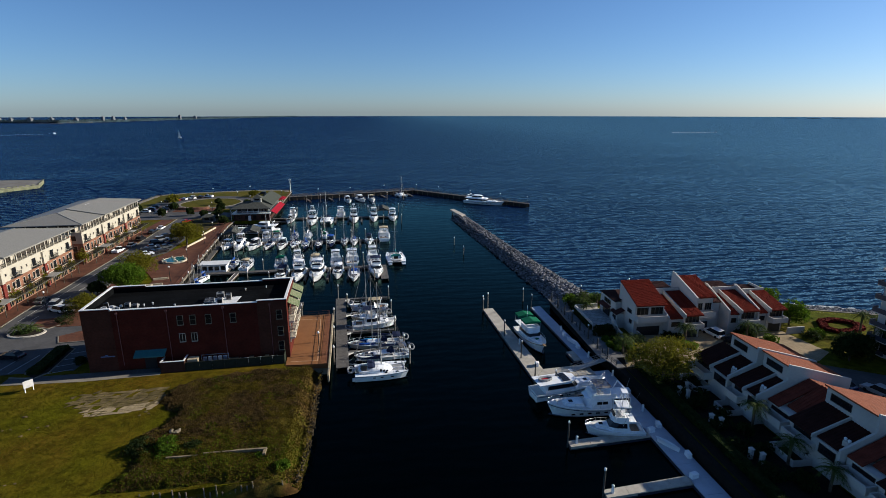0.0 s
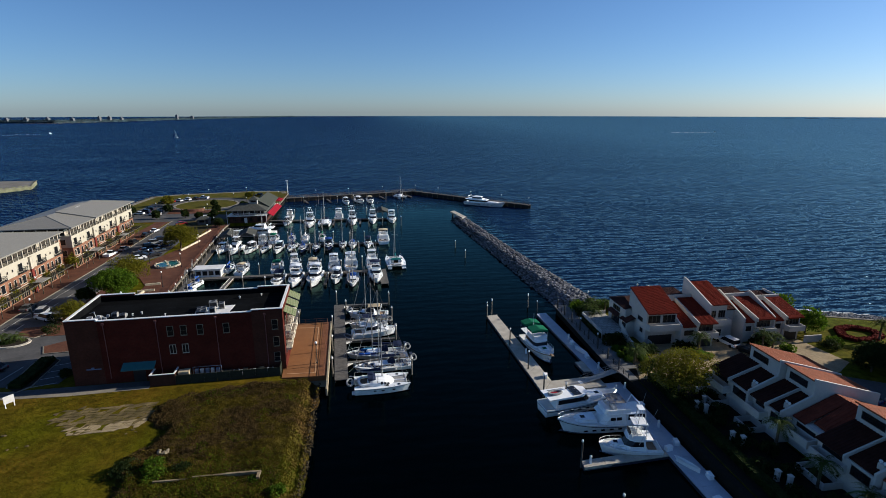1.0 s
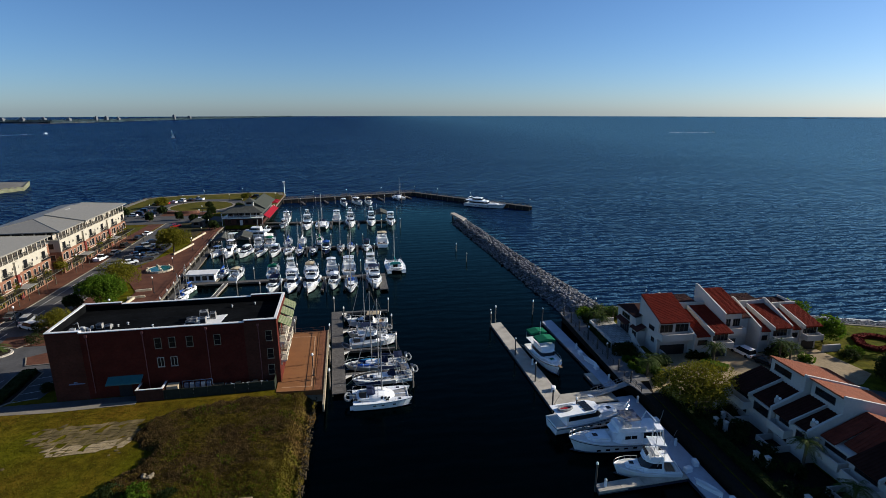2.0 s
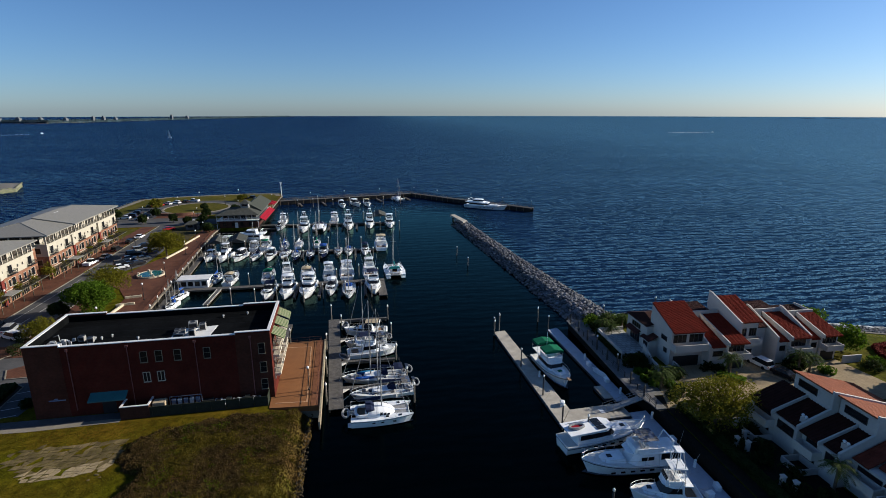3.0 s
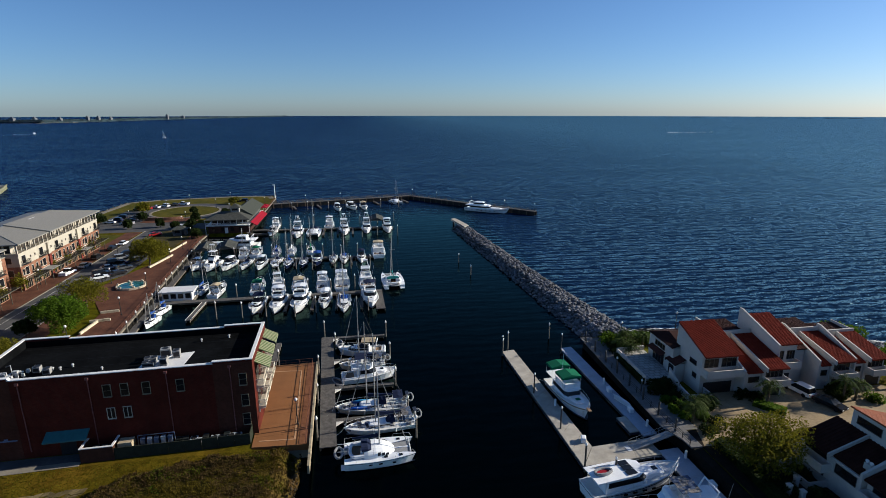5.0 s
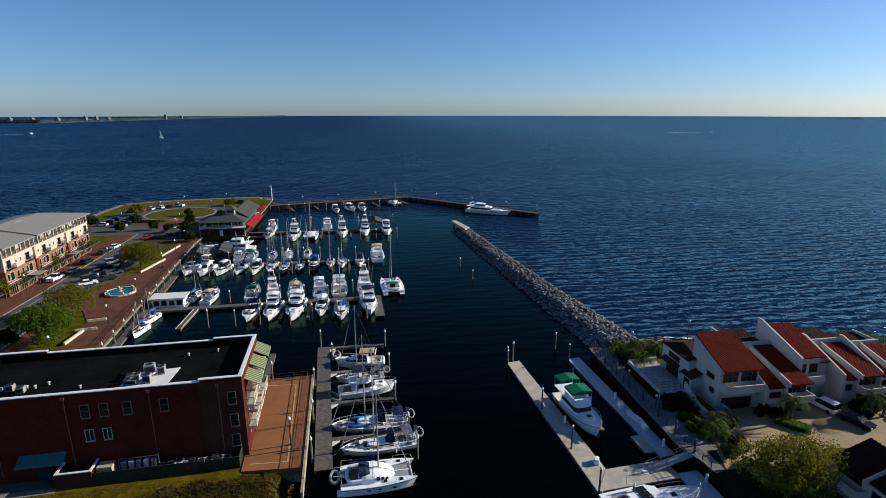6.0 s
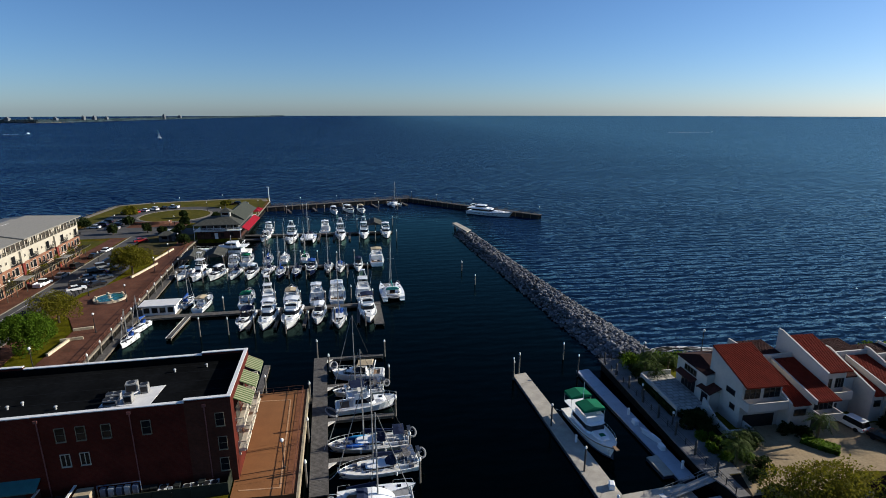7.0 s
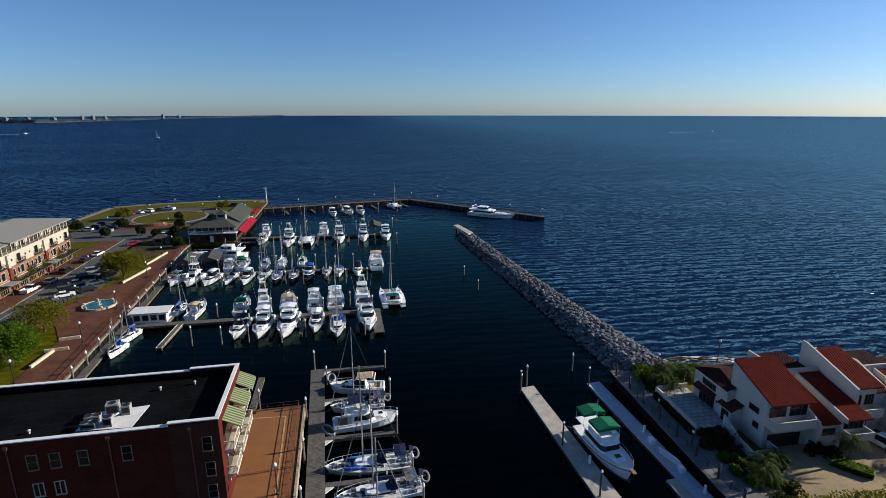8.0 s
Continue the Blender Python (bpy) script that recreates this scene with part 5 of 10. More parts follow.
def house_b():
    h = thing("waterside_house", "white stucco house with stepped red tiled roofs and raking parapets", "house", group="houses on the point")
    low_bay(h, 61.6, 68.4, 95.0, 7.35, 103.4, 9.6, 3.0)
    rake_wall(h, 61.45, 95.2, 6.9, 105.2, 10.6)
    part("back_block", Shape().box(62.0, 68.4, 103.42, 110.5, HW, 9.2), STUCCO, h)
    tile_roof(h, 62.3, 68.3, 103.95, 9.0, 110.4, 9.5, material=DARKTILE)
    part("back_parapet", Shape().box(62.0, 68.4, 103.6, 103.9, 9.2, 10.4).box(62.0, 62.3, 103.9, 110.5, 9.2, 10.4), STUCCO, h)
    tall_bay(h, 68.9, 73.1, 98.1, 10.0, 105.4, 12.5)
    part("strip_wall", Shape().side([(98.6, HW), (105.2, HW), (105.2, 10.6), (98.6, 8.5)], 73.12, 75.2), STUCCO, h)
    tile_roof(h, 73.3, 75.1, 98.2, 8.45, 105.2, 10.65, material=DARKTILE)
    rake_wall(h, 68.65, 96.9, 10.3, 107.2, 13.2)
    return h


house_b()


def house_c():
    h = thing("waterside_house", "white stucco house with a shadowed tiled roof and balconies", "house", group="houses on the point")
    rake_wall(h, 75.4, 95.3, 7.7, 104.6, 10.9)
    low_bay(h, 75.6, 81.5, 95.3, 7.45, 102.8, 9.4)
    part("back_block", Shape().box(76.0, 82.2, 102.82, 109.0, HW, 9.2), STUCCO, h)
    tile_roof(h, 76.0, 82.2, 103.4, 9.0, 108.9, 9.5, material=DARKTILE)
    part("back_parapet", Shape().box(76.0, 82.2, 103.0, 103.3, 9.2, 10.3), STUCCO, h)
    rake_wall(h, 82.0, 95.0, 7.8, 103.6, 10.7)
    return h


house_c()


def house_d():
    h = thing("waterside_house", "end house with white walls, tiled roof and curved balcony", "house", group="houses on the point")
    low_bay(h, 82.6, 88.4, 95.6, 7.3, 102.0, 9.2)
    part("back_block", Shape().box(83.0, 88.4, 102.02, 107.0, HW, 8.8), STUCCO, h)
    tile_roof(h, 83.0, 88.2, 102.6, 8.75, 106.9, 9.0, material=DARKTILE)
    part("back_parapet", Shape().box(83.0, 88.4, 102.04, 102.34, 8.81, 9.9).box(88.22, 88.4, 102.36, 107.0, 8.81, 9.7), STUCCO, h)
    part("garden_wall", Shape().box(88.4, 92.4, 93.6, 93.9, HW, 3.7), STUCCO, h)
    return h


house_d()


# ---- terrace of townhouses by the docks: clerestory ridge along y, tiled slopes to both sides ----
def cross_roof(parent, xa, za, xb, zb, y0, y1, material=SHADETILE, thick=0.2, pitch=0.46):
    """A roof plane falling from (xa, za) to (xb, zb) across x, with ribs down the slope."""
    lo, hi = min(y0, y1), max(y0, y1)
    def at(u, e, h):
        x, z = (xb, zb) if e == 0 else (xa, za)
        return (x, (hi - u if xa > xb else lo + u), z + h)
    return part("roof", corrugated(at, hi - lo, 0.3 if material is SUNTILE else pitch, thick, 0.045 if material is SUNTILE else 0.075), material, parent, "barrel-tiled roof")


def townhouse(y0, y1, xr, cut=0.0, chimney=True):
    """One unit between party walls at y0 (near) and y1 (far); xr is the clerestory wall, cut the part of it left out at the far end."""
    h = thing("townhouse", "white stucco townhouse with dark tiled slopes and an orange-lit clerestory roof", "house", group="townhouses by the dock")
    xe, yc, ze = xr - 5.5, y1 - cut, 8.5
    part("wall", Shape().prism([(xe + 0.5, y0), (xr, y0), (xr, y1), (xe + 0.5, y1)], HW, 6.5), STUCCO, h)
    part("rear_wall", Shape().prism([(xr + 0.02, y0), (xr + 10.0, y0), (xr + 10.0, yc), (xr + 0.02, yc)], HW, 8.3), STUCCO, h)
    part("clerestory", Shape().add([(xr, y0, 6.5), (xr, yc, 6.5), (xr, yc, 11.3), (xr, y0, 11.3), (xr + 9.9, y0, 8.32), (xr + 9.9, yc, 8.32), (xr + 9.9, y0, 6.5), (xr + 9.9, yc, 6.5)], [(0, 3, 2, 1), (0, 6, 4, 3), (1, 2, 5, 7), (2, 3, 4, 5)]), STUCCO, h)
    side_window(h, xr, yc - 4.0, yc - 0.8, 9.6, 10.6)
    cross_roof(h, xr - 0.5, 11.62, xr + 10.4, ze, y0 + 0.32, yc + 0.1, SUNTILE)
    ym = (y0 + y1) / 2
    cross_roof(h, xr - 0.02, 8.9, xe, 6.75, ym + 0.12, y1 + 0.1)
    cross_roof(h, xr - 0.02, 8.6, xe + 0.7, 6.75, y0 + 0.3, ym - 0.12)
    part("valley_trim", Shape().add([(xr - 0.02, ym - 0.11, 9.05), (xr - 0.02, ym + 0.11, 9.05), (xe, ym + 0.11, 6.95), (xe, ym - 0.11, 6.95), (xr - 0.02, ym - 0.11, 8.3), (xr - 0.02, ym + 0.11, 8.3), (xe, ym + 0.11, 6.4), (xe, ym - 0.11, 6.4)], [(3, 2, 1, 0), (4, 5, 6, 7), (0, 4, 7, 3), (1, 2, 6, 5), (2, 3, 7, 6)]), STUCCO, h, "pale trim between the slopes")
    prof = [(xe + 0.2, HW), (xr + 10.2, HW), (xr + 10.5, ze + 0.35), (xr - 0.6, 12.0), (xr - 0.6, 9.4), (xe + 0.2, 7.25)]
    part("party_wall", Shape().add([(x, y0 - 0.03, z) for x, z in prof] + [(x, y0 + 0.29, z) for x, z in prof], [(0, 1, 2, 3, 4, 5), (11, 10, 9, 8, 7, 6)] + [(i + 6, (i + 1) % 6 + 6, (i + 1) % 6, i) for i in range(6)]), STUCCO, h, "white stepped party wall")
    for z, x in ((4.6, xe - 1.0), (2.2, xe - 2.4)):
        ya, yb = ym - 0.4, y1 - 0.2
        part("balcony", Shape().court(x, xe + 0.5, ya, yb, 0.15, z, z + 1.0), STUCCO, h, "solid white balcony")
        part("balcony_floor", Shape().box(x, xe + 0.5, ya, yb, z - 0.2, z - 0.003), STUCCO, h)
    side_window(h, xe + 0.5, ym + 0.5, y1 - 0.8, 4.7, 6.2)
    side_window(h, xe + 0.5, ym + 0.5, y1 - 0.8, 2.4, 4.1)
    side_window(h, xe + 0.5, y0 + 0.8, ym - 0.9, 4.9, 6.1)
    if chimney:
        cx = xr - 3.6
        ch = part("chimney", Shape().box(cx - 0.3, cx + 0.3, y0 + 0.45, y0 + 1.3, 6.5, 7.9), STUCCO, h, "white chimney block")
        for yy in (y0 + 0.65, y0 + 1.2):
            part("chimney_pot", Shape().lathe([(0.14, 7.9), (0.14, 8.05), (0.22, 8.1), (0.18, 8.2), (0.05, 8.28)], (cx, yy, 0), 8), PILEWHITE, ch)
    return h


# Same tile, tinted redder where the slope escapes the clerestory's shade.
RIBTILE = mat("ribbed_red_tile", (0.13, 0.030, 0.017), 0.85, var=0.25, scale=1.0)


def hip_unit(y0, y1, xr):
    """The lower unit between two clerestories: ribbed tile to both sides of a ridge."""
    h = thing("townhouse", "white stucco townhouse with a ribbed brown tile roof", "house", group="townhouses by the dock")
    xe = xr - 4.6
    part("wall", Shape().prism([(xe + 0.4, y0), (xr + 9.5, y0), (xr + 9.5, y1), (xe + 0.4, y1)], HW, 6.6), STUCCO, h)
    part("gable", Shape().add([(xe + 2.0, y0, 6.6), (xr + 2, y0, 9.1), (xr + 9.0, y0, 6.6), (xe + 2.0, y1, 6.6), (xr + 2, y1, 9.1), (xr + 9.0, y1, 6.6)], [(0, 2, 1), (3, 4, 5), (0, 1, 4, 3), (1, 2, 5, 4)]), STUCCO, h)
    ym = y0 + (y1 - y0) * 0.55
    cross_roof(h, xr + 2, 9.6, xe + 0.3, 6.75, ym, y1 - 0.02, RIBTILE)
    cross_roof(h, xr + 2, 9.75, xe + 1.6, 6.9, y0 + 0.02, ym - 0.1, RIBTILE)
    cross_roof(h, xr + 2.02, 9.65, xr + 10, 6.8, y0 + 0.02, y1 - 0.02, SUNTILE)
    part("balcony", Shape().court(xe - 1.2, xe + 0.4, y0 + 0.4, y1 - 0.4, 0.15, 4.6, 5.6), STUCCO, h, "solid white balcony")
    part("balcony_floor", Shape().box(xe - 1.2, xe + 0.4, y0 + 0.4, y1 - 0.4, 4.4, 4.597), STUCCO, h)
    side_window(h, xe + 0.4, y0 + 0.9, y1 - 0.9, 4.8, 6.2)
    return h


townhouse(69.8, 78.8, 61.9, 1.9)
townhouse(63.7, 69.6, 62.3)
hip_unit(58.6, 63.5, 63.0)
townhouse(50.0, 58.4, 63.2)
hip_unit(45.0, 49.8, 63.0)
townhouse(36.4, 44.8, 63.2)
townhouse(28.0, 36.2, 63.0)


# ---- balconied apartment tower beyond the drive ----
NAVYPANEL = mat("navy_balcony_panel", (0.022, 0.028, 0.045), 0.5, var=0.15)


def tower():
    t = thing("apartment_tower", "white apartment tower with dark windows and corner balconies", "building")
    x0, x1, y0, y1 = 98.2, 116.0, 64.0, 83.4
    part("wall", Shape().box(x0, x1, y0, y1, HW, 19.2), STUCCO, t)
    part("roof", Shape().box(x0 - 0.6, x1 + 0.6, y0 - 0.6, y1 + 0.6, 19.22, 19.7), STUCCO, t)
    for k in range(6):
        z = 3.0 + k * 2.7
        for q in range(4):
            side_window(t, x0, y0 + 1.5 + q * 3.8, y0 + 4.1 + q * 3.8, z + 0.5, z + 1.9)
        part("balcony", Shape().box(x0 - 1.3, x0 - 0.01, y1 - 3.6, y1 + 0.4, z - 0.22, z - 0.04), STUCCO, t)
        part("balcony_panel", Shape().box(x0 - 1.3, x0 - 1.24, y1 - 3.6, y1 + 0.4, z - 0.036, z + 0.9), NAVYPANEL, t, "dark blue-grey railing panel")
        part("balcony_panel", Shape().box(x0 - 1.236, x0 - 0.02, y1 + 0.34, y1 + 0.4, z - 0.036, z + 0.9), NAVYPANEL, t)
        part("balcony_door", Shape().box(x0 - 0.05, x0 - 0.004, y1 - 3.2, y1 - 1.6, z, z + 2.1), GLASSDK, t)
    return t


tower()

# ---- condominium rows along the street ----
ARCADE = mat("arcade_grey", (0.095, 0.092, 0.070), 0.8)


TRIMCREAM = mat("cream_window_trim", (0.40, 0.36, 0.29), 0.7, var=0.08)
SHOPTAN = mat("tan_shop_frame", (0.30, 0.23, 0.14), 0.7, var=0.12)
REDPIER = bricked("deep_red_brick", (0.15, 0.030, 0.022), (0.12, 0.024, 0.018), (0.13, 0.05, 0.04), 0.45, 0.16, rot=(radians(90), 0, radians(90)))


def facade_window(c, x, y, z, w, h, lights=2, trim=TRIMCREAM, reveal=0.1):
    """A window in a wall that faces +x: surround, dark panes between mullions, sill."""
    win = part("window", Shape().box(x, x + 0.09, y - w / 2 - reveal, y - w / 2, z, z + h).box(x, x + 0.09, y + w / 2, y + w / 2 + reveal, z, z + h).box(x, x + 0.09, y - w / 2 - reveal, y + w / 2 + reveal, z + h, z + h + reveal), trim, c)
    part("sill", Shape().box(x, x + 0.16, y - w / 2 - reveal - 0.05, y + w / 2 + reveal + 0.05, z - 0.12, z - 0.002), trim, win)
    q = w / lights
    for k in range(lights):
        part("pane", Shape().box(x + 0.004, x + 0.045, y - w / 2 + k * q + 0.03, y - w / 2 + (k + 1) * q - 0.03, z, z + h), GLASSDK, win)
    return win


def iron_balcony(c, y, z, w=2.9, d=1.05):
    """A small dark iron balcony: slab, two cheeks and a front of thin bars."""
    bal = part("balcony", Shape().box(0.05, d, y - w / 2, y + w / 2, z - 0.16, z - 0.04), DARKMETAL, c, "dark iron balcony")
    bars = Shape()
    for k in range(int(w / 0.16)):
        yy = y - w / 2 + 0.02 + k * 0.16
        bars.box(d - 0.04, d - 0.01, yy, yy + 0.03, z - 0.04, z + 0.92)
    for yy in (y - w / 2, y + w / 2 - 0.03):
        for k in range(6):
            bars.box(0.1 + k * 0.16, 0.13 + k * 0.16, yy, yy + 0.03, z - 0.04, z + 0.92)
    bars.box(d - 0.06, d + 0.01, y - w / 2, y + w / 2, z + 0.92, z + 0.98).box(0.05, d - 0.06, y - w / 2, y - w / 2 + 0.06, z + 0.92, z + 0.98).box(0.05, d - 0.06, y + w / 2 - 0.06, y + w / 2, z + 0.92, z + 0.98)
    tagged(part("balustrade", bars, DARKMETAL, bal), kind="stuff")


def condo(y0, y1, xf, depth, bays, seed, slant=-0.042):
    """A three-storey row: brick below, cream above, open attic loggia, low metal hip roof. Front at x = xf, facing +x."""
    c = thing("condominium", "three-storey brick and cream condominium with a low grey metal hip roof", "building", pose(xf, y0, G, 0, 0, math.degrees(-math.atan(slant))))
    L, H = y1 - y0, 9.9
    part("wall", Shape().box(-depth, 0, 0, L, 6.6, H), CREAM, c)
    part("brick_wall", Shape().box(-depth - 0.05, 0.05, -0.05, L + 0.05, 0, 6.6), CONDOBRICK, c)
    part("string_course", Shape().box(0.052, 0.14, -0.05, L + 0.05, 3.25, 3.45), TRIMCREAM, c)
    part("attic_floor", Shape().box(-depth - 0.1, 0.15, -0.1, L + 0.1, H + 0.004, H + 0.25), CREAM, c)
    # Dark wall colour paints in the shade of the open loggia.
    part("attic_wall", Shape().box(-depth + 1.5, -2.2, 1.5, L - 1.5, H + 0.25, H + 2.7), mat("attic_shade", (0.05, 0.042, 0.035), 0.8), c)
    w = L / bays
    r = random.Random(seed)
    for k in range(bays + 1):
        yy = min(L - 0.3, max(0.0, k * w - 0.15))
        part("loggia_post", Shape().box(-0.32, 0.0, yy, yy + 0.3, H + 0.25, H + 2.7), TRIMCREAM, c)
        if k < bays:
            part("loggia_post", Shape().box(-0.22, -0.02, (k + 0.5) * w - 0.1, (k + 0.5) * w + 0.1, H + 0.25, H + 2.7), TRIMCREAM, c)
            if r.random() < 0.5:
                part("loggia_screen", Shape().box(-2.0, -1.9, (k + 0.15) * w, (k + 0.6) * w, H + 0.25, H + 2.2), TRIMCREAM, c)
    for k in range(1, int(depth / 3) + 1):
        for yy in (0, L - 0.3):
            part("end_post", Shape().box(-0.35 - k * 3, -0.05 - k * 3, yy, yy + 0.3, H + 0.25, H + 2.7), TRIMCREAM, c)
    part("loggia_beam", Shape().box(-0.3, -0.02, 0, L, H + 2.702, H + 2.98), TRIMCREAM, c)
    rail = Shape().box(-0.12, -0.05, 0, L, H + 1.1, H + 1.18)
    for k in range(int(L / 0.3)):
        rail.box(-0.11, -0.07, k * 0.3, k * 0.3 + 0.04, H + 0.25, H + 1.1)
    tagged(part("loggia_rail", rail, DARKMETAL, c), kind="stuff")
    e, zt, zr = 1.1, H + 3.0, H + 5.2
    xr = -depth / 2
    hip = depth * 0.42
    v = [(e, -e, zt), (e, L + e, zt), (-depth - e, L + e, zt), (-depth - e, -e, zt), (xr, hip, zr), (xr, L - hip, zr)]
    part("roof", Shape().add(v + [(x, y, z - 0.25) for x, y, z in v[:4]], [(0, 1, 5, 4), (1, 2, 5), (2, 3, 4, 5), (3, 0, 4), (0, 6, 7, 1), (1, 7, 8, 2), (2, 8, 9, 3), (3, 9, 6, 0), (9, 8, 7, 6)]), ROOFSEAM, c, "standing-seam grey metal hip roof")
    # the middle block's roof stands a step higher and further out
    ya, yb, f = L * 0.30, L * 0.68, e + 0.5
    za = zt - (zr - zt) * 0.5 / (e - xr)
    part("raised_roof", Shape().add([(f, ya, za + 0.35), (f, yb, za + 0.35), (xr, yb, zr + 0.35), (xr, ya, zr + 0.35), (f, ya, za), (f, yb, za), (xr, yb, zr + 0.01), (xr, ya, zr + 0.01)],
                                    [(0, 1, 2, 3), (0, 4, 5, 1), (0, 3, 7, 4), (1, 5, 6, 2), (2, 6, 7, 3), (7, 6, 5, 4)]), ROOFSEAM, c, "raised middle panel of the metal roof")
    ridge = mat("ridge_grey", (0.13, 0.125, 0.105), 0.6)
    for q in (v[0], v[3]):
        part("ridge_cap", Shape().rod(q, v[4], 0.1, n=5), ridge, c)
    for q in (v[1], v[2]):
        part("ridge_cap", Shape().rod(q, v[5], 0.1, n=5), ridge, c)
    part("skylight", Shape().add([(xr + 3.2, L * 0.5, zr - 0.34), (xr + 3.2, L * 0.5 + 3.4, zr - 0.34), (xr + 1.6, L * 0.5 + 3.4, zr + 0.04), (xr + 1.6, L * 0.5, zr + 0.04), (xr + 3.2, L * 0.5, zr - 0.5), (xr + 3.2, L * 0.5 + 3.4, zr - 0.5), (xr + 1.6, L * 0.5 + 3.4, zr - 0.12), (xr + 1.6, L * 0.5, zr - 0.12)],
                                 [(0, 1, 2, 3), (0, 4, 5, 1), (1, 5, 6, 2), (0, 3, 7, 4), (2, 6, 7, 3)]), COPING, c, "white-framed skylight")
    # projecting blocks mark the joints between the houses
    for y in (L * 0.30, L * 0.68):
        part("pilaster", Shape().box(0.05, 0.5, y - 0.55, y + 0.55, 0, 6.6), REDPIER, c, "deep red brick pier")
        part("pilaster", Shape().box(0.002, 0.5, y - 0.55, y + 0.55, 6.602, H), CREAM, c)
    for k in range(bays):
        yc = (k + 0.5) * w
        if k % 2 == 0:
            facade_window(c, 0.0, yc, 7.15, 1.75, 2.1, 3)
            iron_balcony(c, yc, 7.1)
            facade_window(c, 0.05, yc - 1.15, 4.15, 0.85, 1.6)
            facade_window(c, 0.05, yc + 0.55, 3.95, 1.5, 2.0, 2)
        else:
            for q in (-1.1, 1.1):
                facade_window(c, 0.0, yc + q, 8.0, 0.5, 0.6, 1, reveal=0.06)
                facade_window(c, 0.05, yc + q, 4.15, 0.85, 1.6)
            if k % 4 == 1:
                iron_balcony(c, yc, 3.95, 3.2, 0.9)
        shop = part("shopfront", Shape().box(0.05, 0.1, yc - w / 2 + 0.45, yc + w / 2 - 0.45, 0.35, 2.75), GLASSDK, c, "dark shop window")
        for q in range(5):
            yy = yc - w / 2 + 0.42 + q * (w - 0.9) / 4
            part("mullion", Shape().box(0.1, 0.16, yy - 0.05, yy + 0.05, 0.3, 2.8), SHOPTAN, shop)
        part("lintel", Shape().box(0.1, 0.18, yc - w / 2 + 0.4, yc + w / 2 - 0.4, 2.802, 3.0), SHOPTAN, shop)
        # slim pergola over the pavement
        part("arcade_post", Shape().box(2.85, 2.97, yc - w / 2, yc - w / 2 + 0.12, 0, 3.1), ARCADE, c)
        part("arcade_beam", Shape().box(2.84, 2.98, yc - w / 2, yc + w / 2, 3.102, 3.25), ARCADE, c)
        if k % 5 == 2:
            part("arcade_canopy", Shape().box(0.1, 3.1, yc - w / 2, yc + w / 2, 3.262, 3.34), mat("zinc_canopy", (0.22, 0.22, 0.20), 0.6), c, "grey sheet canopy")
        else:
            for q in range(8):
                part("arcade_slat", Shape().box(0.1, 3.1, yc - w / 2 + q * w / 8, yc - w / 2 + q * w / 8 + 0.06, 3.262, 3.34), ARCADE, c)
    # near gable end
    for x in (-2.6, -6.4, -12.0):
        for z, h in ((7.5, 1.6), (4.1, 1.6)):
            yy = -0.04 if z > 6.6 else -0.09
            win = part("window", Shape().border(x - 0.95, x + 0.95, z - 0.1, z + h + 0.1, 0.12, yy, yy + 0.07), TRIMCREAM, c)
            part("pane", Shape().box(x - 0.83, x + 0.83, yy + 0.01, yy + 0.05, z + 0.02, z + h - 0.02), GLASSDK, win)
    return c


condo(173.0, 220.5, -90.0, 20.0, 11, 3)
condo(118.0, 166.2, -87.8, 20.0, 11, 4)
link = thing("link_building", "recessed brick stair tower between the condominium rows", "building")
part("wall", Shape().box(-104, -93.0, 166.4, 172.8, G, G + 9.4), CONDOBRICK, link)
for z in (3.8, 7.1):
    part("window", Shape().box(-93.0, -92.94, 168.6, 170.4, G + z, G + z + 1.6), GLASSDK, link)
part("roof", Shape().box(-104.2, -92.8, 166.3, 172.9, G + 9.41, G + 9.7), ROOFSEAM, link)


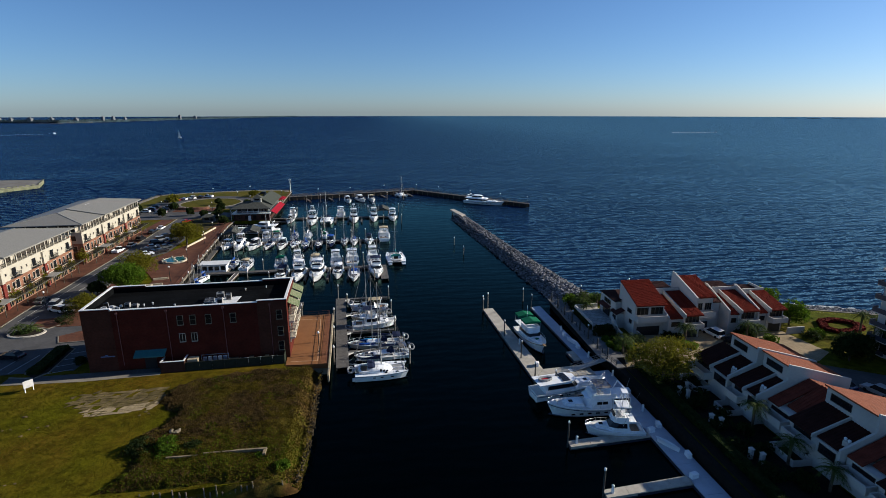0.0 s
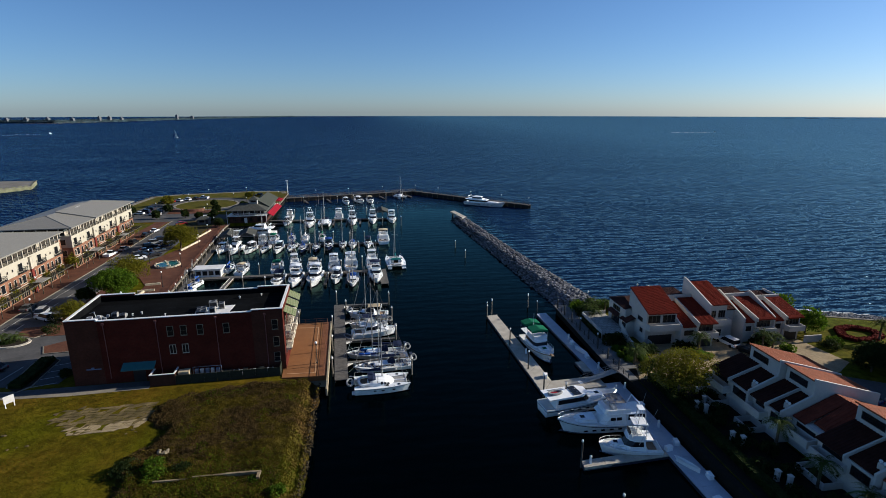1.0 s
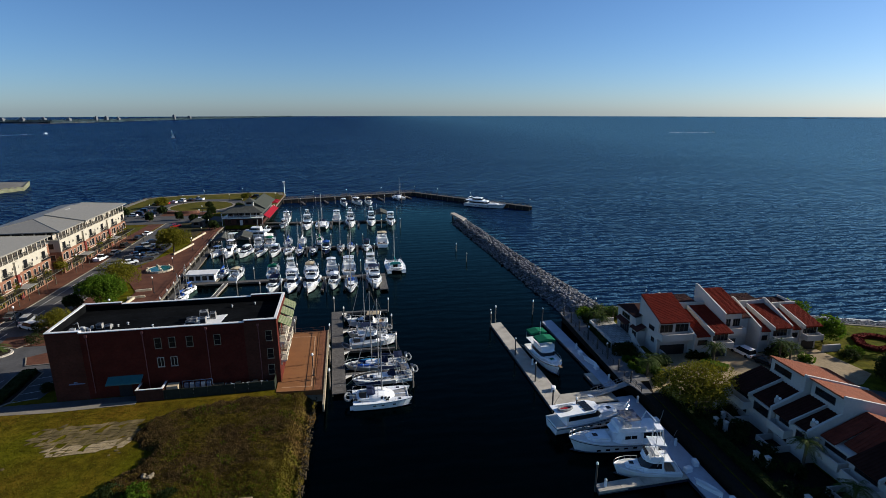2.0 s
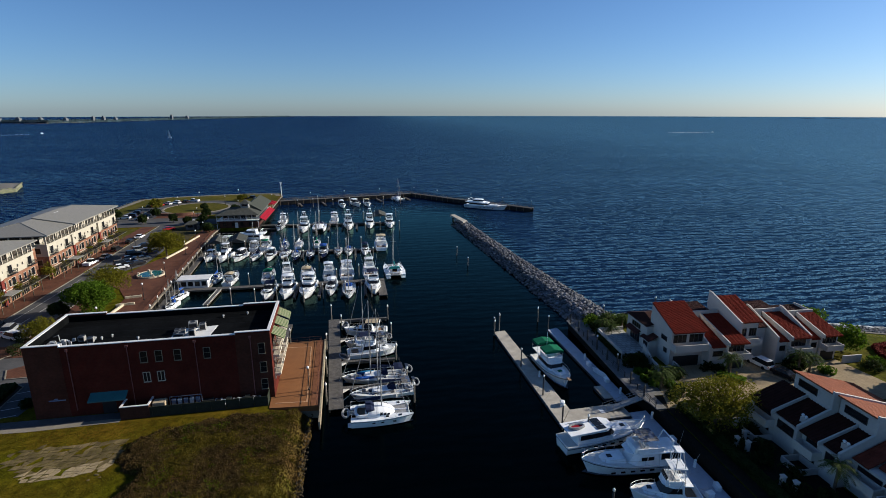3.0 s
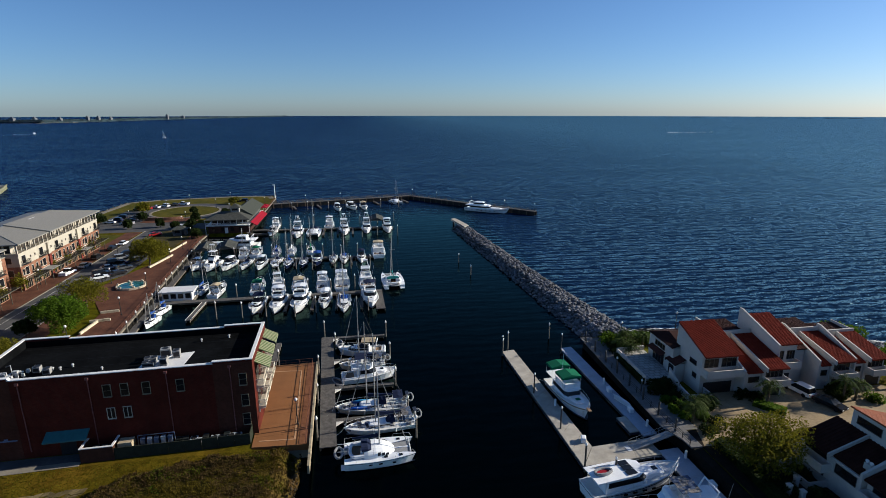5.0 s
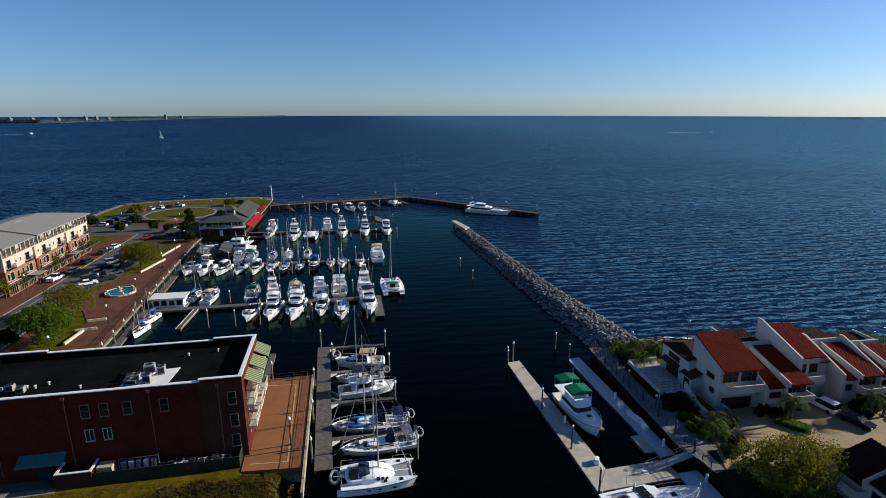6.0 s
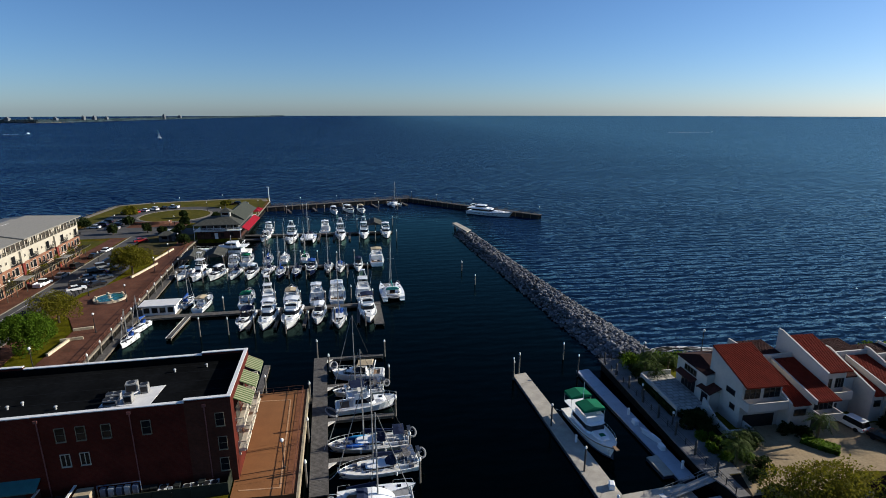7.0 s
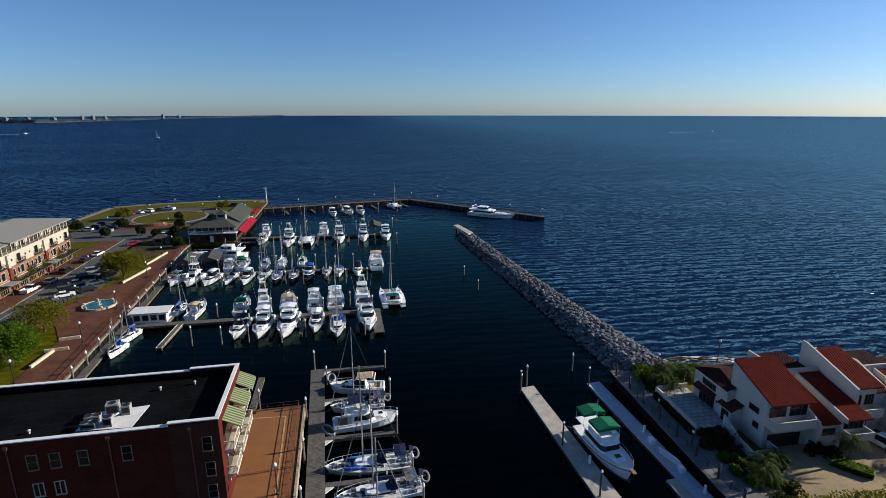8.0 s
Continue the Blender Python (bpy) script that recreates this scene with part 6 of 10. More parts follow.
# ---- restaurant on the quay ----
def restaurant():
    r = thing("restaurant", "brick harbour restaurant with grey hip roof, cupola and red awning", "building", pose(-60.2, 236.6, G))
    W, D = 15.2, 30.0
    wx, fy = 7.4, 10.5                                  # the long wing's side, the front block's depth
    part("wall", Shape().prism([(0, 0), (W, 0), (W, D), (wx, D), (wx, fy), (0, fy)], 0, 3.1), mat("dark_brick", (0.055, 0.026, 0.02), 0.9, var=0.3, scale=0.8), r)
    part("upper_floor", Shape().prism([(-0.6, -1.4), (W + 0.6, -1.4), (W + 0.6, D), (wx - 0.4, D), (wx - 0.4, fy + 0.3), (-0.6, fy + 0.3)], 3.104, 3.35), STEELPAINT, r)
    part("upper_wall", Shape().prism([(1.2, 1.0), (W - 0.6, 1.0), (W - 0.6, D), (wx + 0.3, D), (wx + 0.3, fy), (1.2, fy)], 3.35, 5.6), mat("grey_siding", (0.075, 0.075, 0.07), 0.8), r)
    rail = Shape().box(-0.6, W + 0.6, -1.38, -1.3, 4.25, 4.35)
    for k in range(int(W / 0.35) + 3):
        rail.box(-0.6 + k * 0.35, -0.54 + k * 0.35, -1.37, -1.32, 3.35, 4.25)
    for k in range(8):
        rail.box(-0.6 + k * (W + 1.05) / 7, -0.45 + k * (W + 1.05) / 7, -1.4, -1.25, 0 if k in (0, 7) else 3.35, 5.4)
    part("porch_rail", rail, STEELPAINT, r, "white porch railing and posts")
    e, z0, z1, z2 = 0.9, 5.6, 8.0, 9.0
    v = [(-e, -1.9, z0), (W + e, -1.9, z0), (W + e, fy + e, z0), (-e, fy + e, z0), (5.0, 4.4, z1), (W - 5.0, 4.4, z1)]
    part("roof", Shape().add(v + [(x, y, z - 0.2) for x, y, z in v[:4]], [(0, 1, 5, 4), (1, 2, 5), (2, 3, 4, 5), (3, 0, 4), (9, 8, 7, 6), (0, 6, 7, 1), (1, 7, 8, 2), (2, 8, 9, 3), (3, 9, 6, 0)]), SHINGLE, r, "dark grey shingle hip roof")
    xm = (wx + W) / 2
    v = [(wx - e, 5.5, z0 + 0.4), (W + e, 5.5, z0 + 0.4), (W + e, D + e, z0 + 0.4), (wx - e, D + e, z0 + 0.4), (xm, 5.5, z2), (xm, D + e, z2)]
    part("wing_roof", Shape().add(v + [(x, y, z - 0.2) for x, y, z in v[:4]], [(0, 1, 4), (1, 2, 5, 4), (2, 3, 5), (3, 0, 4, 5), (9, 8, 7, 6), (0, 6, 7, 1), (1, 7, 8, 2), (2, 8, 9, 3), (3, 9, 6, 0)]), mat("grey_metal_sheet", (0.050, 0.055, 0.045), 0.85, var=0.2), r, "grey-green gable roof of the long wing")
    cup = part("cupola", Shape().box(8.2, 11.4, 3.6, 6.8, 7.4, 9.4), mat("cupola_grey", (0.30, 0.30, 0.28), 0.8), r)
    part("cupola_window", Shape().box(8.7, 10.9, 3.54, 3.59, 8.3, 9.1), GLASSDK, cup)
    part("cupola_roof", Shape().add([(7.6, 3.0, 9.41), (12.0, 3.0, 9.41), (12.0, 7.4, 9.41), (7.6, 7.4, 9.41), (9.8, 5.2, 11.0)], [(0, 1, 4), (1, 2, 4), (2, 3, 4), (3, 0, 4), (3, 2, 1, 0)]), SHINGLE, cup)
    part("finial", Shape().rod((9.8, 5.2, 10.9), (9.8, 5.2, 12.0), 0.06), DARKMETAL, cup)
    aw = Shape()
    aw.add([(W + 0.62, 1, 4.0), (W + 0.62, D - 4, 4.0), (W + 2.9, D - 4, 2.7), (W + 2.9, 1, 2.7), (W + 0.62, 1, 3.9), (W + 0.62, D - 4, 3.9), (W + 2.9, D - 4, 2.45), (W + 2.9, 1, 2.45)], [(0, 3, 2, 1), (4, 5, 6, 7), (3, 7, 6, 2), (0, 4, 7, 3), (1, 2, 6, 5)])
    part("awning", aw, CANVASRED, r, "long red canvas awning")
    for k in range(4):
        part("window", Shape().box(1.8 + k * 3.4, 3.8 + k * 3.4, 0.94, 0.99, 3.9, 5.2), GLASSDK, r)
        part("window", Shape().box(1.5 + k * 3.4, 2.7 + k * 3.4, -0.06, -0.01, 0.8, 2.3), GLASSDK, r)
    part("door", Shape().box(6.2, 7.4, -0.09, -0.01, 0, 2.2), STEELPAINT, r)
    return r


restaurant()
for x, y in ((-43.8, 272), (-43.6, 276)):
    um = thing("red_umbrella", "square red canvas parasol on the quay", "parasol", pose(x - 3, y + 8, G), group="red parasols")
    part("canopy", Shape().add([(-2, -2, 2.4), (2, -2, 2.4), (2, 2, 2.4), (-2, 2, 2.4), (0, 0, 3.5)], [(0, 1, 4), (1, 2, 4), (2, 3, 4), (3, 0, 4), (3, 2, 1, 0)]), CANVASRED, um)
    part("pole", Shape().rod((0, 0, 0), (0, 0, 2.6), 0.05), ALU, um)

# ---- fountain, flower wall, bollards ----
ft = thing("fountain", "low round stone fountain with teal water", "fountain", pose(-63.4, 172.3, G + 0.1))
part("basin", Shape().lathe([(3.7, 0), (3.7, 0.5), (3.35, 0.5), (3.35, 0.25)], n=28), mat("fountain_stone", (0.45, 0.38, 0.28), 0.8), ft)
part("water", Shape().lathe([(3.34, 0.26), (3.34, 0.4)], n=28), POOL, ft)
for k in range(6):
    a = k * math.pi / 3
    part("pedestal", Shape().box(3.4 * math.cos(a) - 0.28, 3.4 * math.cos(a) + 0.28, 3.4 * math.sin(a) - 0.28, 3.4 * math.sin(a) + 0.28, 0, 0.9, taper=0.06), bpy.data.materials["fountain_stone"], ft)
part("spout", Shape().lathe([(0.6, 0.4), (0.25, 0.5), (0.2, 1.0), (0.5, 1.05), (0.05, 1.2)], n=10), bpy.data.materials["fountain_stone"], ft)
wallp = mat("planter_wall", (0.50, 0.43, 0.30), 0.8)
for (x0, y0), (x1, y1) in (((-61.0, 139.5), (-60.6, 146.5)), ((-62.2, 146.5), (-58.2, 147.3)), ((-62.3, 152), (-58.6, 152.8)), ((-65.4, 208), (-64.0, 222)), ((-65.2, 190), (-63.0, 204))):
    d = math.hypot(x1 - x0, y1 - y0)
    solid("planter_wall", Shape().box(-0.2, 0.2, 0, d, 0, 0.55), wallp, "low cream planter wall beside the promenade", "wall", "structure", m=pose(x0, y0, G + 0.1, 0, 0, math.degrees(math.atan2(y1 - y0, x1 - x0)) - 90))
bol = solid("bollard", Shape().lathe([(0.16, 0), (0.16, 0.8), (0.2, 0.85), (0.05, 1.0)], n=8), DARKMETAL, "short dark iron bollard", "bollard", group="promenade bollards")
repeat(bol, [pose(-73.5 + 0.05 * k, 166 + 1.7 * k if k < 9 else 150 + 3.1 * (k - 9), G + 0.1) for k in range(14)])
solid("curved_wall", Shape().prism([(-88 + 9 * math.cos(radians(a)), 271 + 4 * math.sin(radians(a))) for a in range(200, 341, 14)] + [(-88 + 8.4 * math.cos(radians(a)), 271 + 3.4 * math.sin(radians(a))) for a in range(340, 199, -14)], G, G + 1.2), CONDOBRICK, "low curved brick wall by the plaza", "wall", "structure")
flat("traffic_island", [(-75.0 + 3.7 * math.cos(radians(a)), 116.4 + 2.5 * math.sin(radians(a))) for a in range(0, 360, 20)], G + 0.28, mat("pale_kerb", (0.40, 0.36, 0.30), 0.85, var=0.2), "rounded planted traffic island with a pale kerb", "kerb", 0.3)
flat("planting_bed", [(-75.0 + 3.2 * math.cos(radians(a)), 116.5 + 2.1 * math.sin(radians(a))) for a in range(0, 360, 20)], G + 0.33, bpy.data.materials["bed_soil"], "dark soil bed inside the traffic island", "ground", 0.1)

ks = thing("kiosk", "small dark kiosk with a low hip roof among the beds", "kiosk", pose(-70.6, 236.8, G + 0.03, 0, 0, 8))
part("wall", Shape().box(-2.4, 2.4, -1.8, 1.8, 0, 2.3), mat("kiosk_grey", (0.09, 0.095, 0.10), 0.8, var=0.2), ks)
part("roof", Shape().add([(-3, -2.4, 2.31), (3, -2.4, 2.31), (3, 2.4, 2.31), (-3, 2.4, 2.31), (-0.8, 0, 3.5), (0.8, 0, 3.5)], [(0, 1, 5, 4), (1, 2, 5), (2, 3, 4, 5), (3, 0, 4), (3, 2, 1, 0)]), SHINGLE, ks)
part("window", Shape().box(-1.6, 0.2, -1.84, -1.79, 1.0, 1.9), GLASSDK, ks)
part("door", Shape().box(0.8, 1.7, -1.84, -1.79, 0, 2.0), DARKMETAL, ks)

# ---- boats ----
NETGREY = mat("net_grey", (0.25, 0.25, 0.25), 0.9)


def hull_sections(L, B, fb, bowrise, fine=1.0, transom=0.9, n=11):
    """Half-breadth and sheer from stern (y = 0) to bow (y = L)."""
    out = []
    for k in range(n):
        t = k / (n - 1)
        if t < 0.45:
            b = transom + (1 - transom) * math.sin(t / 0.45 * math.pi / 2)
        else:
            u = (t - 0.45) / 0.55
            b = (1 - u ** (2.5 * fine)) ** 0.74 if u < 1 else 0.0
        out.append((t * L, max(b * B / 2, 0.03), fb + bowrise * t ** 2))
    return out


def hull_shape(L, B, fb, bowrise, fine=1.0, transom=0.9, flare=0.78, x=0.0):
    s = Shape()
    rings = []
    for y, b, z in hull_sections(L, B, fb, bowrise, fine, transom):
        t = y / L
        k = flare - 0.25 * t
        yo = y - 0.10 * L * max(0, t - 0.6) / 0.4 * 0.9
        rings.append([(x - b, y, z), (x - b * k, yo, 0.05), (x - b * k * 0.5, yo, -0.35), (x + b * k * 0.5, yo, -0.35), (x + b * k, yo, 0.05), (x + b, y, z)])
    n = 6
    v = [p for r in rings for p in r]
    f = []
    for j in range(len(rings) - 1):
        f += [(j * n + i, (j + 1) * n + i, (j + 1) * n + i + 1, j * n + i + 1) for i in range(n - 1)]
    f += [tuple(range(n)), tuple(range(len(rings) * n - 1, (len(rings) - 1) * n - 1, -1))]
    return s.add(v, f)


def deck_shape(L, B, fb, bowrise, fine=1.0, transom=0.9, drop=0.08, x=0.0, y0=0.0, y1=1.0):
    s = Shape()
    sec = [q for q in hull_sections(L, B, fb, bowrise, fine, transom) if y0 <= q[0] / L <= y1]
    v, f = [], []
    for y, b, z in sec:
        v += [(x - b * 0.97, y, z - drop), (x + b * 0.97, y, z - drop)]
    f = [(2 * j, 2 * j + 1, 2 * j + 3, 2 * j + 2) for j in range(len(sec) - 1)]
    return s.add(v, f)


def gunwale_shape(L, B, fb, bowrise, fine=1.0, transom=0.9, x=0.0, r=0.05):
    sec = hull_sections(L, B, fb, bowrise, fine, transom)
    ring = [(x - b, y, z) for y, b, z in sec] + [(x + b, y, z) for y, b, z in sec[::-1]]
    return Shape().tube(ring, r, closed=True)


def rounded_house(x, y0, y1, w, z0, z1, front=0.9, back=0.2, tumble=0.12, nose=0.35):
    """A cabin with raked, rounded front and inward-leaning sides."""
    a = w / 2
    lo = [(x - a, y0), (x + a, y0), (x + a, y1 - nose * w), (x + a * 0.62, y1), (x - a * 0.62, y1), (x - a, y1 - nose * w)]
    b = a - tumble
    hi = [(x - b, y0 + back), (x + b, y0 + back), (x + b, y1 - nose * w - front), (x + b * 0.6, y1 - front), (x - b * 0.6, y1 - front), (x - b, y1 - nose * w - front)]
    v = [(p[0], p[1], z0) for p in lo] + [(p[0], p[1], z1) for p in hi]
    return Shape().add(v, [(6, 7, 8, 9, 10, 11), (5, 4, 3, 2, 1, 0)] + [(i, (i + 1) % 6, 6 + (i + 1) % 6, 6 + i) for i in range(6)])


def window_band(x, y0, y1, w, z0, z1, a, b, front=0.9, back=0.2, tumble=0.12, nose=0.35, off=0.015):
    """The dark glazed strip round a cabin made with the same numbers, between the shares a and b of its height."""
    def ring(t):
        k, e = w / 2 - tumble * t, off
        yb, yf = y0 + back * t, y1 - front * t
        return [(x - k - e, yb + 0.3), (x - k - e, y1 - nose * w - front * t + e), (x - k * 0.62 - e, yf + e), (x + k * 0.62 + e, yf + e), (x + k + e, y1 - nose * w - front * t + e), (x + k + e, yb + 0.3)]
    za, zb = z0 + (z1 - z0) * a, z0 + (z1 - z0) * b
    v = [(*p, za) for p in ring(a)] + [(*p, zb) for p in ring(b)]
    return Shape().add(v, [(i + 1, i, 6 + i, 7 + i) for i in range(5)])


def bow_rail(L, B, fb, bowrise, fine, h=0.6, frm=0.55):
    s, pts = Shape(), []
    for y, b, z in hull_sections(L, B, fb, bowrise, fine):
        if y / L >= frm:
            pts.append((b * 0.93, y - 0.05, z))
    for sg in (-1, 1):
        for p, q in zip(pts, pts[1:]):
            s.rod((sg * p[0], p[1], p[2] + h), (sg * q[0], q[1], q[2] + h), 0.025, n=4)
        for p in pts:
            s.rod((sg * p[0], p[1], p[2]), (sg * p[0], p[1], p[2] + h), 0.02, n=4)
    return s


def common(bt, L, B, fb, rise, fine, hullmat, deckmat=None):
    part("hull", hull_shape(L, B, fb, rise, fine), hullmat, bt, smooth=False)
    part("deck", deck_shape(L, B, fb, rise, fine), deckmat or GELDECK, bt)
    part("gunwale", gunwale_shape(L, B, fb, rise, fine), GELCOAT, bt)
    part("boot_stripe", hull_shape(L * 0.985, B * 0.80, 0.16, 0.02, fine, flare=0.97), BOOT, bt)


def cockpit(bt, L, B, fb, y0, y1, w=0.74, dark=TEAK):
    """A sunken stern well: sole and coaming standing just over the deck."""
    a = B * w / 2
    c = Shape()
    for x0, x1, ya, yb in ((-a - 0.14, -a, y0, y1), (a, a + 0.14, y0, y1), (-a, a, y0, y0 + 0.14)):
        c.box(x0, x1, ya, yb, fb - 0.1, fb + 0.28)
    part("coaming", c, GELCOAT, bt)
    part("cockpit_sole", Shape().box(-a, a, y0 + 0.14, y1, fb - 0.085, fb - 0.05), dark, bt)
    part("seat", Shape().box(-a + 0.05, a - 0.05, y0 + 0.16, y0 + 0.62, fb - 0.05, fb + 0.2), GELDECK, bt)


def motor_boat(kind, L, B=None, hull=None, top=None, seed=0):
    """kind: cruiser, flybridge, sport (with tower), console, runabout."""
    r = random.Random(seed)
    B = B or L * 0.33
    fb, rise, fine = 0.95 + 0.02 * L, 0.38 + 0.022 * L, 1.0
    labels = dict(cruiser="white cabin cruiser moored at the dock", flybridge="white flybridge motor yacht moored bow out", sport="white sport-fishing boat with a tall tower", console="white centre-console boat with a hard top", runabout="white express cruiser with canvas top")
    bt = thing("motor_boat", labels[kind], "boat", group="boats in the marina")
    common(bt, L, B, fb, rise, fine, hull or GELCOAT)
    tagged(part("bow_rail", bow_rail(L, B, fb, rise, fine), ALU, bt), kind="stuff")
    cockpit(bt, L, B, fb, 0.12, L * 0.27)
    if kind in ("flybridge", "sport"):
        args = (0, L * 0.27, L * 0.68, B * 0.80, fb - 0.05, fb + 1.75)
        part("cabin", rounded_house(*args, front=1.5), GELCOAT, bt)
        part("cabin_glazing", window_band(*args, 0.42, 0.84, front=1.5), GLASSDK, bt, "dark wrap-round glazing")
        part("foredeck_trunk", rounded_house(0, L * 0.6, L * 0.85, B * 0.52, fb + 0.1, fb + 0.75, front=0.8), GELCOAT, bt)
        part("hatch", Shape().box(-0.3, 0.3, L * 0.70, L * 0.70 + 0.6, fb + 0.72, fb + 0.8), GLASSDK, bt)
        fl = fb + 1.752
        part("flybridge_deck", Shape().prism([(-B * 0.39, L * 0.17), (B * 0.39, L * 0.17), (B * 0.37, L * 0.52), (B * 0.2, L * 0.585), (-B * 0.2, L * 0.585), (-B * 0.37, L * 0.52)], fl, fl + 0.12), GELCOAT, bt)
        cow = Shape()
        for sg in (-1, 1):
            cow.box(sg * B * 0.36 - 0.06, sg * B * 0.36 + 0.06, L * 0.3, L * 0.5, fl + 0.12, fl + 0.75)
        cow.box(-B * 0.3, B * 0.3, L * 0.5, L * 0.5 + 0.5, fl + 0.12, fl + 0.8, taper=0.1)
        part("cowling", cow, GELCOAT, bt)
        part("helm_seat", Shape().box(-0.9, 0.9, L * 0.36, L * 0.36 + 0.5, fl + 0.12, fl + 0.9), GELDECK, bt)
        part("windscreen", Shape().add([(-B * 0.3, L * 0.5 + 0.45, fl + 0.7), (B * 0.3, L * 0.5 + 0.45, fl + 0.7), (B * 0.28, L * 0.5 + 0.2, fl + 1.15), (-B * 0.28, L * 0.5 + 0.2, fl + 1.15)], [(0, 1, 2, 3)]), GLASSDK, bt)
        if kind == "sport":
            zt = fl + 2.4
            for sx in (-1, 1):
                for yy in (0.28, 0.5):
                    part("tower_leg", Shape().tube([(sx * B * 0.36, L * yy, fl), (sx * B * 0.26, L * (0.36 + (yy - 0.39) * 0.6), zt), (sx * 0.45, L * (0.37 + (yy - 0.39) * 0.3), zt + 2.2)], 0.05, n=5), ALU, bt, "aluminium tower leg")
            for hh, q in ((0.3, 0.38), (0.6, 0.33), (1.1, 0.25), (1.7, 0.17)):
                for yy in (0.33, 0.43):
                    part("tower_rung", Shape().rod((-B * q, L * yy, fl + hh * 2.6), (B * q, L * yy, fl + hh * 2.6), 0.035, n=4), ALU, bt)
            part("hard_top", Shape().box(-B * 0.33, B * 0.33, L * 0.27, L * 0.5, zt - 0.05, zt + 0.06), top or GELCOAT, bt)
            part("buggy_top", Shape().box(-0.7, 0.7, L * 0.33, L * 0.43, zt + 2.2, zt + 2.28), GELCOAT, bt)
            for sx in (-1, 1):
                part("outrigger", Shape().rod((sx * B * 0.45, L * 0.4, fb + 1.2), (sx * (B * 0.45 + 0.9), L * 0.22, fb + 7.5), 0.03, 0.012, n=4), ALU, bt)
        else:
            for sx in (-1, 1):
                for ya, yb in ((0.27, 0.29), (0.45, 0.43)):
                    part("bimini_post", Shape().rod((sx * B * 0.34, L * ya, fl), (sx * B * 0.33, L * yb, fl + 2.0), 0.035, n=5), ALU, bt)
            part("bimini", Shape().add([(-B * 0.38, L * 0.24, fl + 1.95), (B * 0.38, L * 0.24, fl + 1.95), (B * 0.38, L * 0.47, fl + 1.95), (-B * 0.38, L * 0.47, fl + 1.95), (0, L * 0.25, fl + 2.15), (0, L * 0.46, fl + 2.15)], [(0, 4, 5, 3), (4, 1, 2, 5), (0, 1, 4), (2, 3, 5), (3, 2, 1, 0)]), top or GELCOAT, bt, "flybridge sun top")
            part("radar_arch", Shape().rod((-B * 0.35, L * 0.2, fl), (-B * 0.3, L * 0.17, fl + 1.4), 0.09).rod((B * 0.35, L * 0.2, fl), (B * 0.3, L * 0.17, fl + 1.4), 0.09).rod((-B * 0.3, L * 0.17, fl + 1.4), (B * 0.3, L * 0.17, fl + 1.4), 0.09).lathe([(0.3, 0), (0.3, 0.2), (0.05, 0.3)], (0, L * 0.17, fl + 1.5), 10), GELCOAT, bt)
    elif kind in ("cruiser", "runabout"):
        args = (0, L * 0.32, L * 0.84, B * 0.72, fb - 0.02, fb + 0.85)
        part("cabin", rounded_house(*args, front=1.6, nose=0.5), GELCOAT, bt)
        part("cabin_glazing", window_band(*args, 0.3, 0.75, front=1.6, nose=0.5), GLASSDK, bt)
        scr = (0, L * 0.30, L * 0.60, B * 0.74, fb + 0.75, fb + 1.6)
        part("windscreen", window_band(*scr, 0.0, 1.0, front=1.1), GLASSDK, bt, "raked dark windscreen")
        part("hatch", Shape().box(-0.3, 0.3, L * 0.66, L * 0.66 + 0.55, fb + 0.86, fb + 0.92), GLASSDK, bt)
        ym = L * 0.34
        for sx in (-1, 1):
            for ya, yb in ((ym, ym + 0.1), (ym - L * 0.12, ym - L * 0.1)):
                part("top_frame", Shape().rod((sx * B * 0.4, ya, fb), (sx * B * 0.36, yb, fb + 2.2), 0.035, n=5), ALU, bt)
        part("canvas_top", Shape().add([(-B * 0.38, ym - L * 0.14, fb + 2.15), (B * 0.38, ym - L * 0.14, fb + 2.15), (B * 0.36, ym + L * 0.16, fb + 2.05), (-B * 0.36, ym + L * 0.16, fb + 2.05), (0, ym - L * 0.12, fb + 2.4), (0, ym + L * 0.15, fb + 2.3)], [(0, 4, 5, 3), (4, 1, 2, 5), (0, 1, 4), (2, 3, 5), (3, 2, 1, 0)]), top or CANVASNAVY, bt, "stretched canvas top")
        part("radar_arch", Shape().rod((-B * 0.44, L * 0.22, fb), (-B * 0.36, L * 0.17, fb + 1.9), 0.09).rod((B * 0.44, L * 0.22, fb), (B * 0.36, L * 0.17, fb + 1.9), 0.09).rod((-B * 0.36, L * 0.17, fb + 1.9), (B * 0.36, L * 0.17, fb + 1.9), 0.09), GELCOAT, bt)
    else:
        part("console", Shape().box(-0.6, 0.6, L * 0.42, L * 0.52, fb, fb + 1.2, taper=0.12), GELCOAT, bt)
        part("hard_top", Shape().box(-B * 0.36, B * 0.36, L * 0.32, L * 0.58, fb + 2.2, fb + 2.3), top or GELCOAT, bt)
        for sx in (-1, 1):
            for ya in (0.36, 0.54):
                part("top_frame", Shape().rod((sx * B * 0.3, L * ya, fb), (sx * B * 0.3, L * ya, fb + 2.2), 0.04, n=5), ALU, bt)
        part("bow_seat", Shape().box(-B * 0.25, B * 0.25, L * 0.64, L * 0.76, fb - 0.05, fb + 0.3, taper=0.05), GELDECK, bt)
        part("outboard", Shape().box(-0.7, -0.15, -0.7, -0.02, -0.3, 1.5, taper=0.08).box(0.15, 0.7, -0.7, -0.02, -0.3, 1.5, taper=0.08), GELCOAT, bt)
    return bt


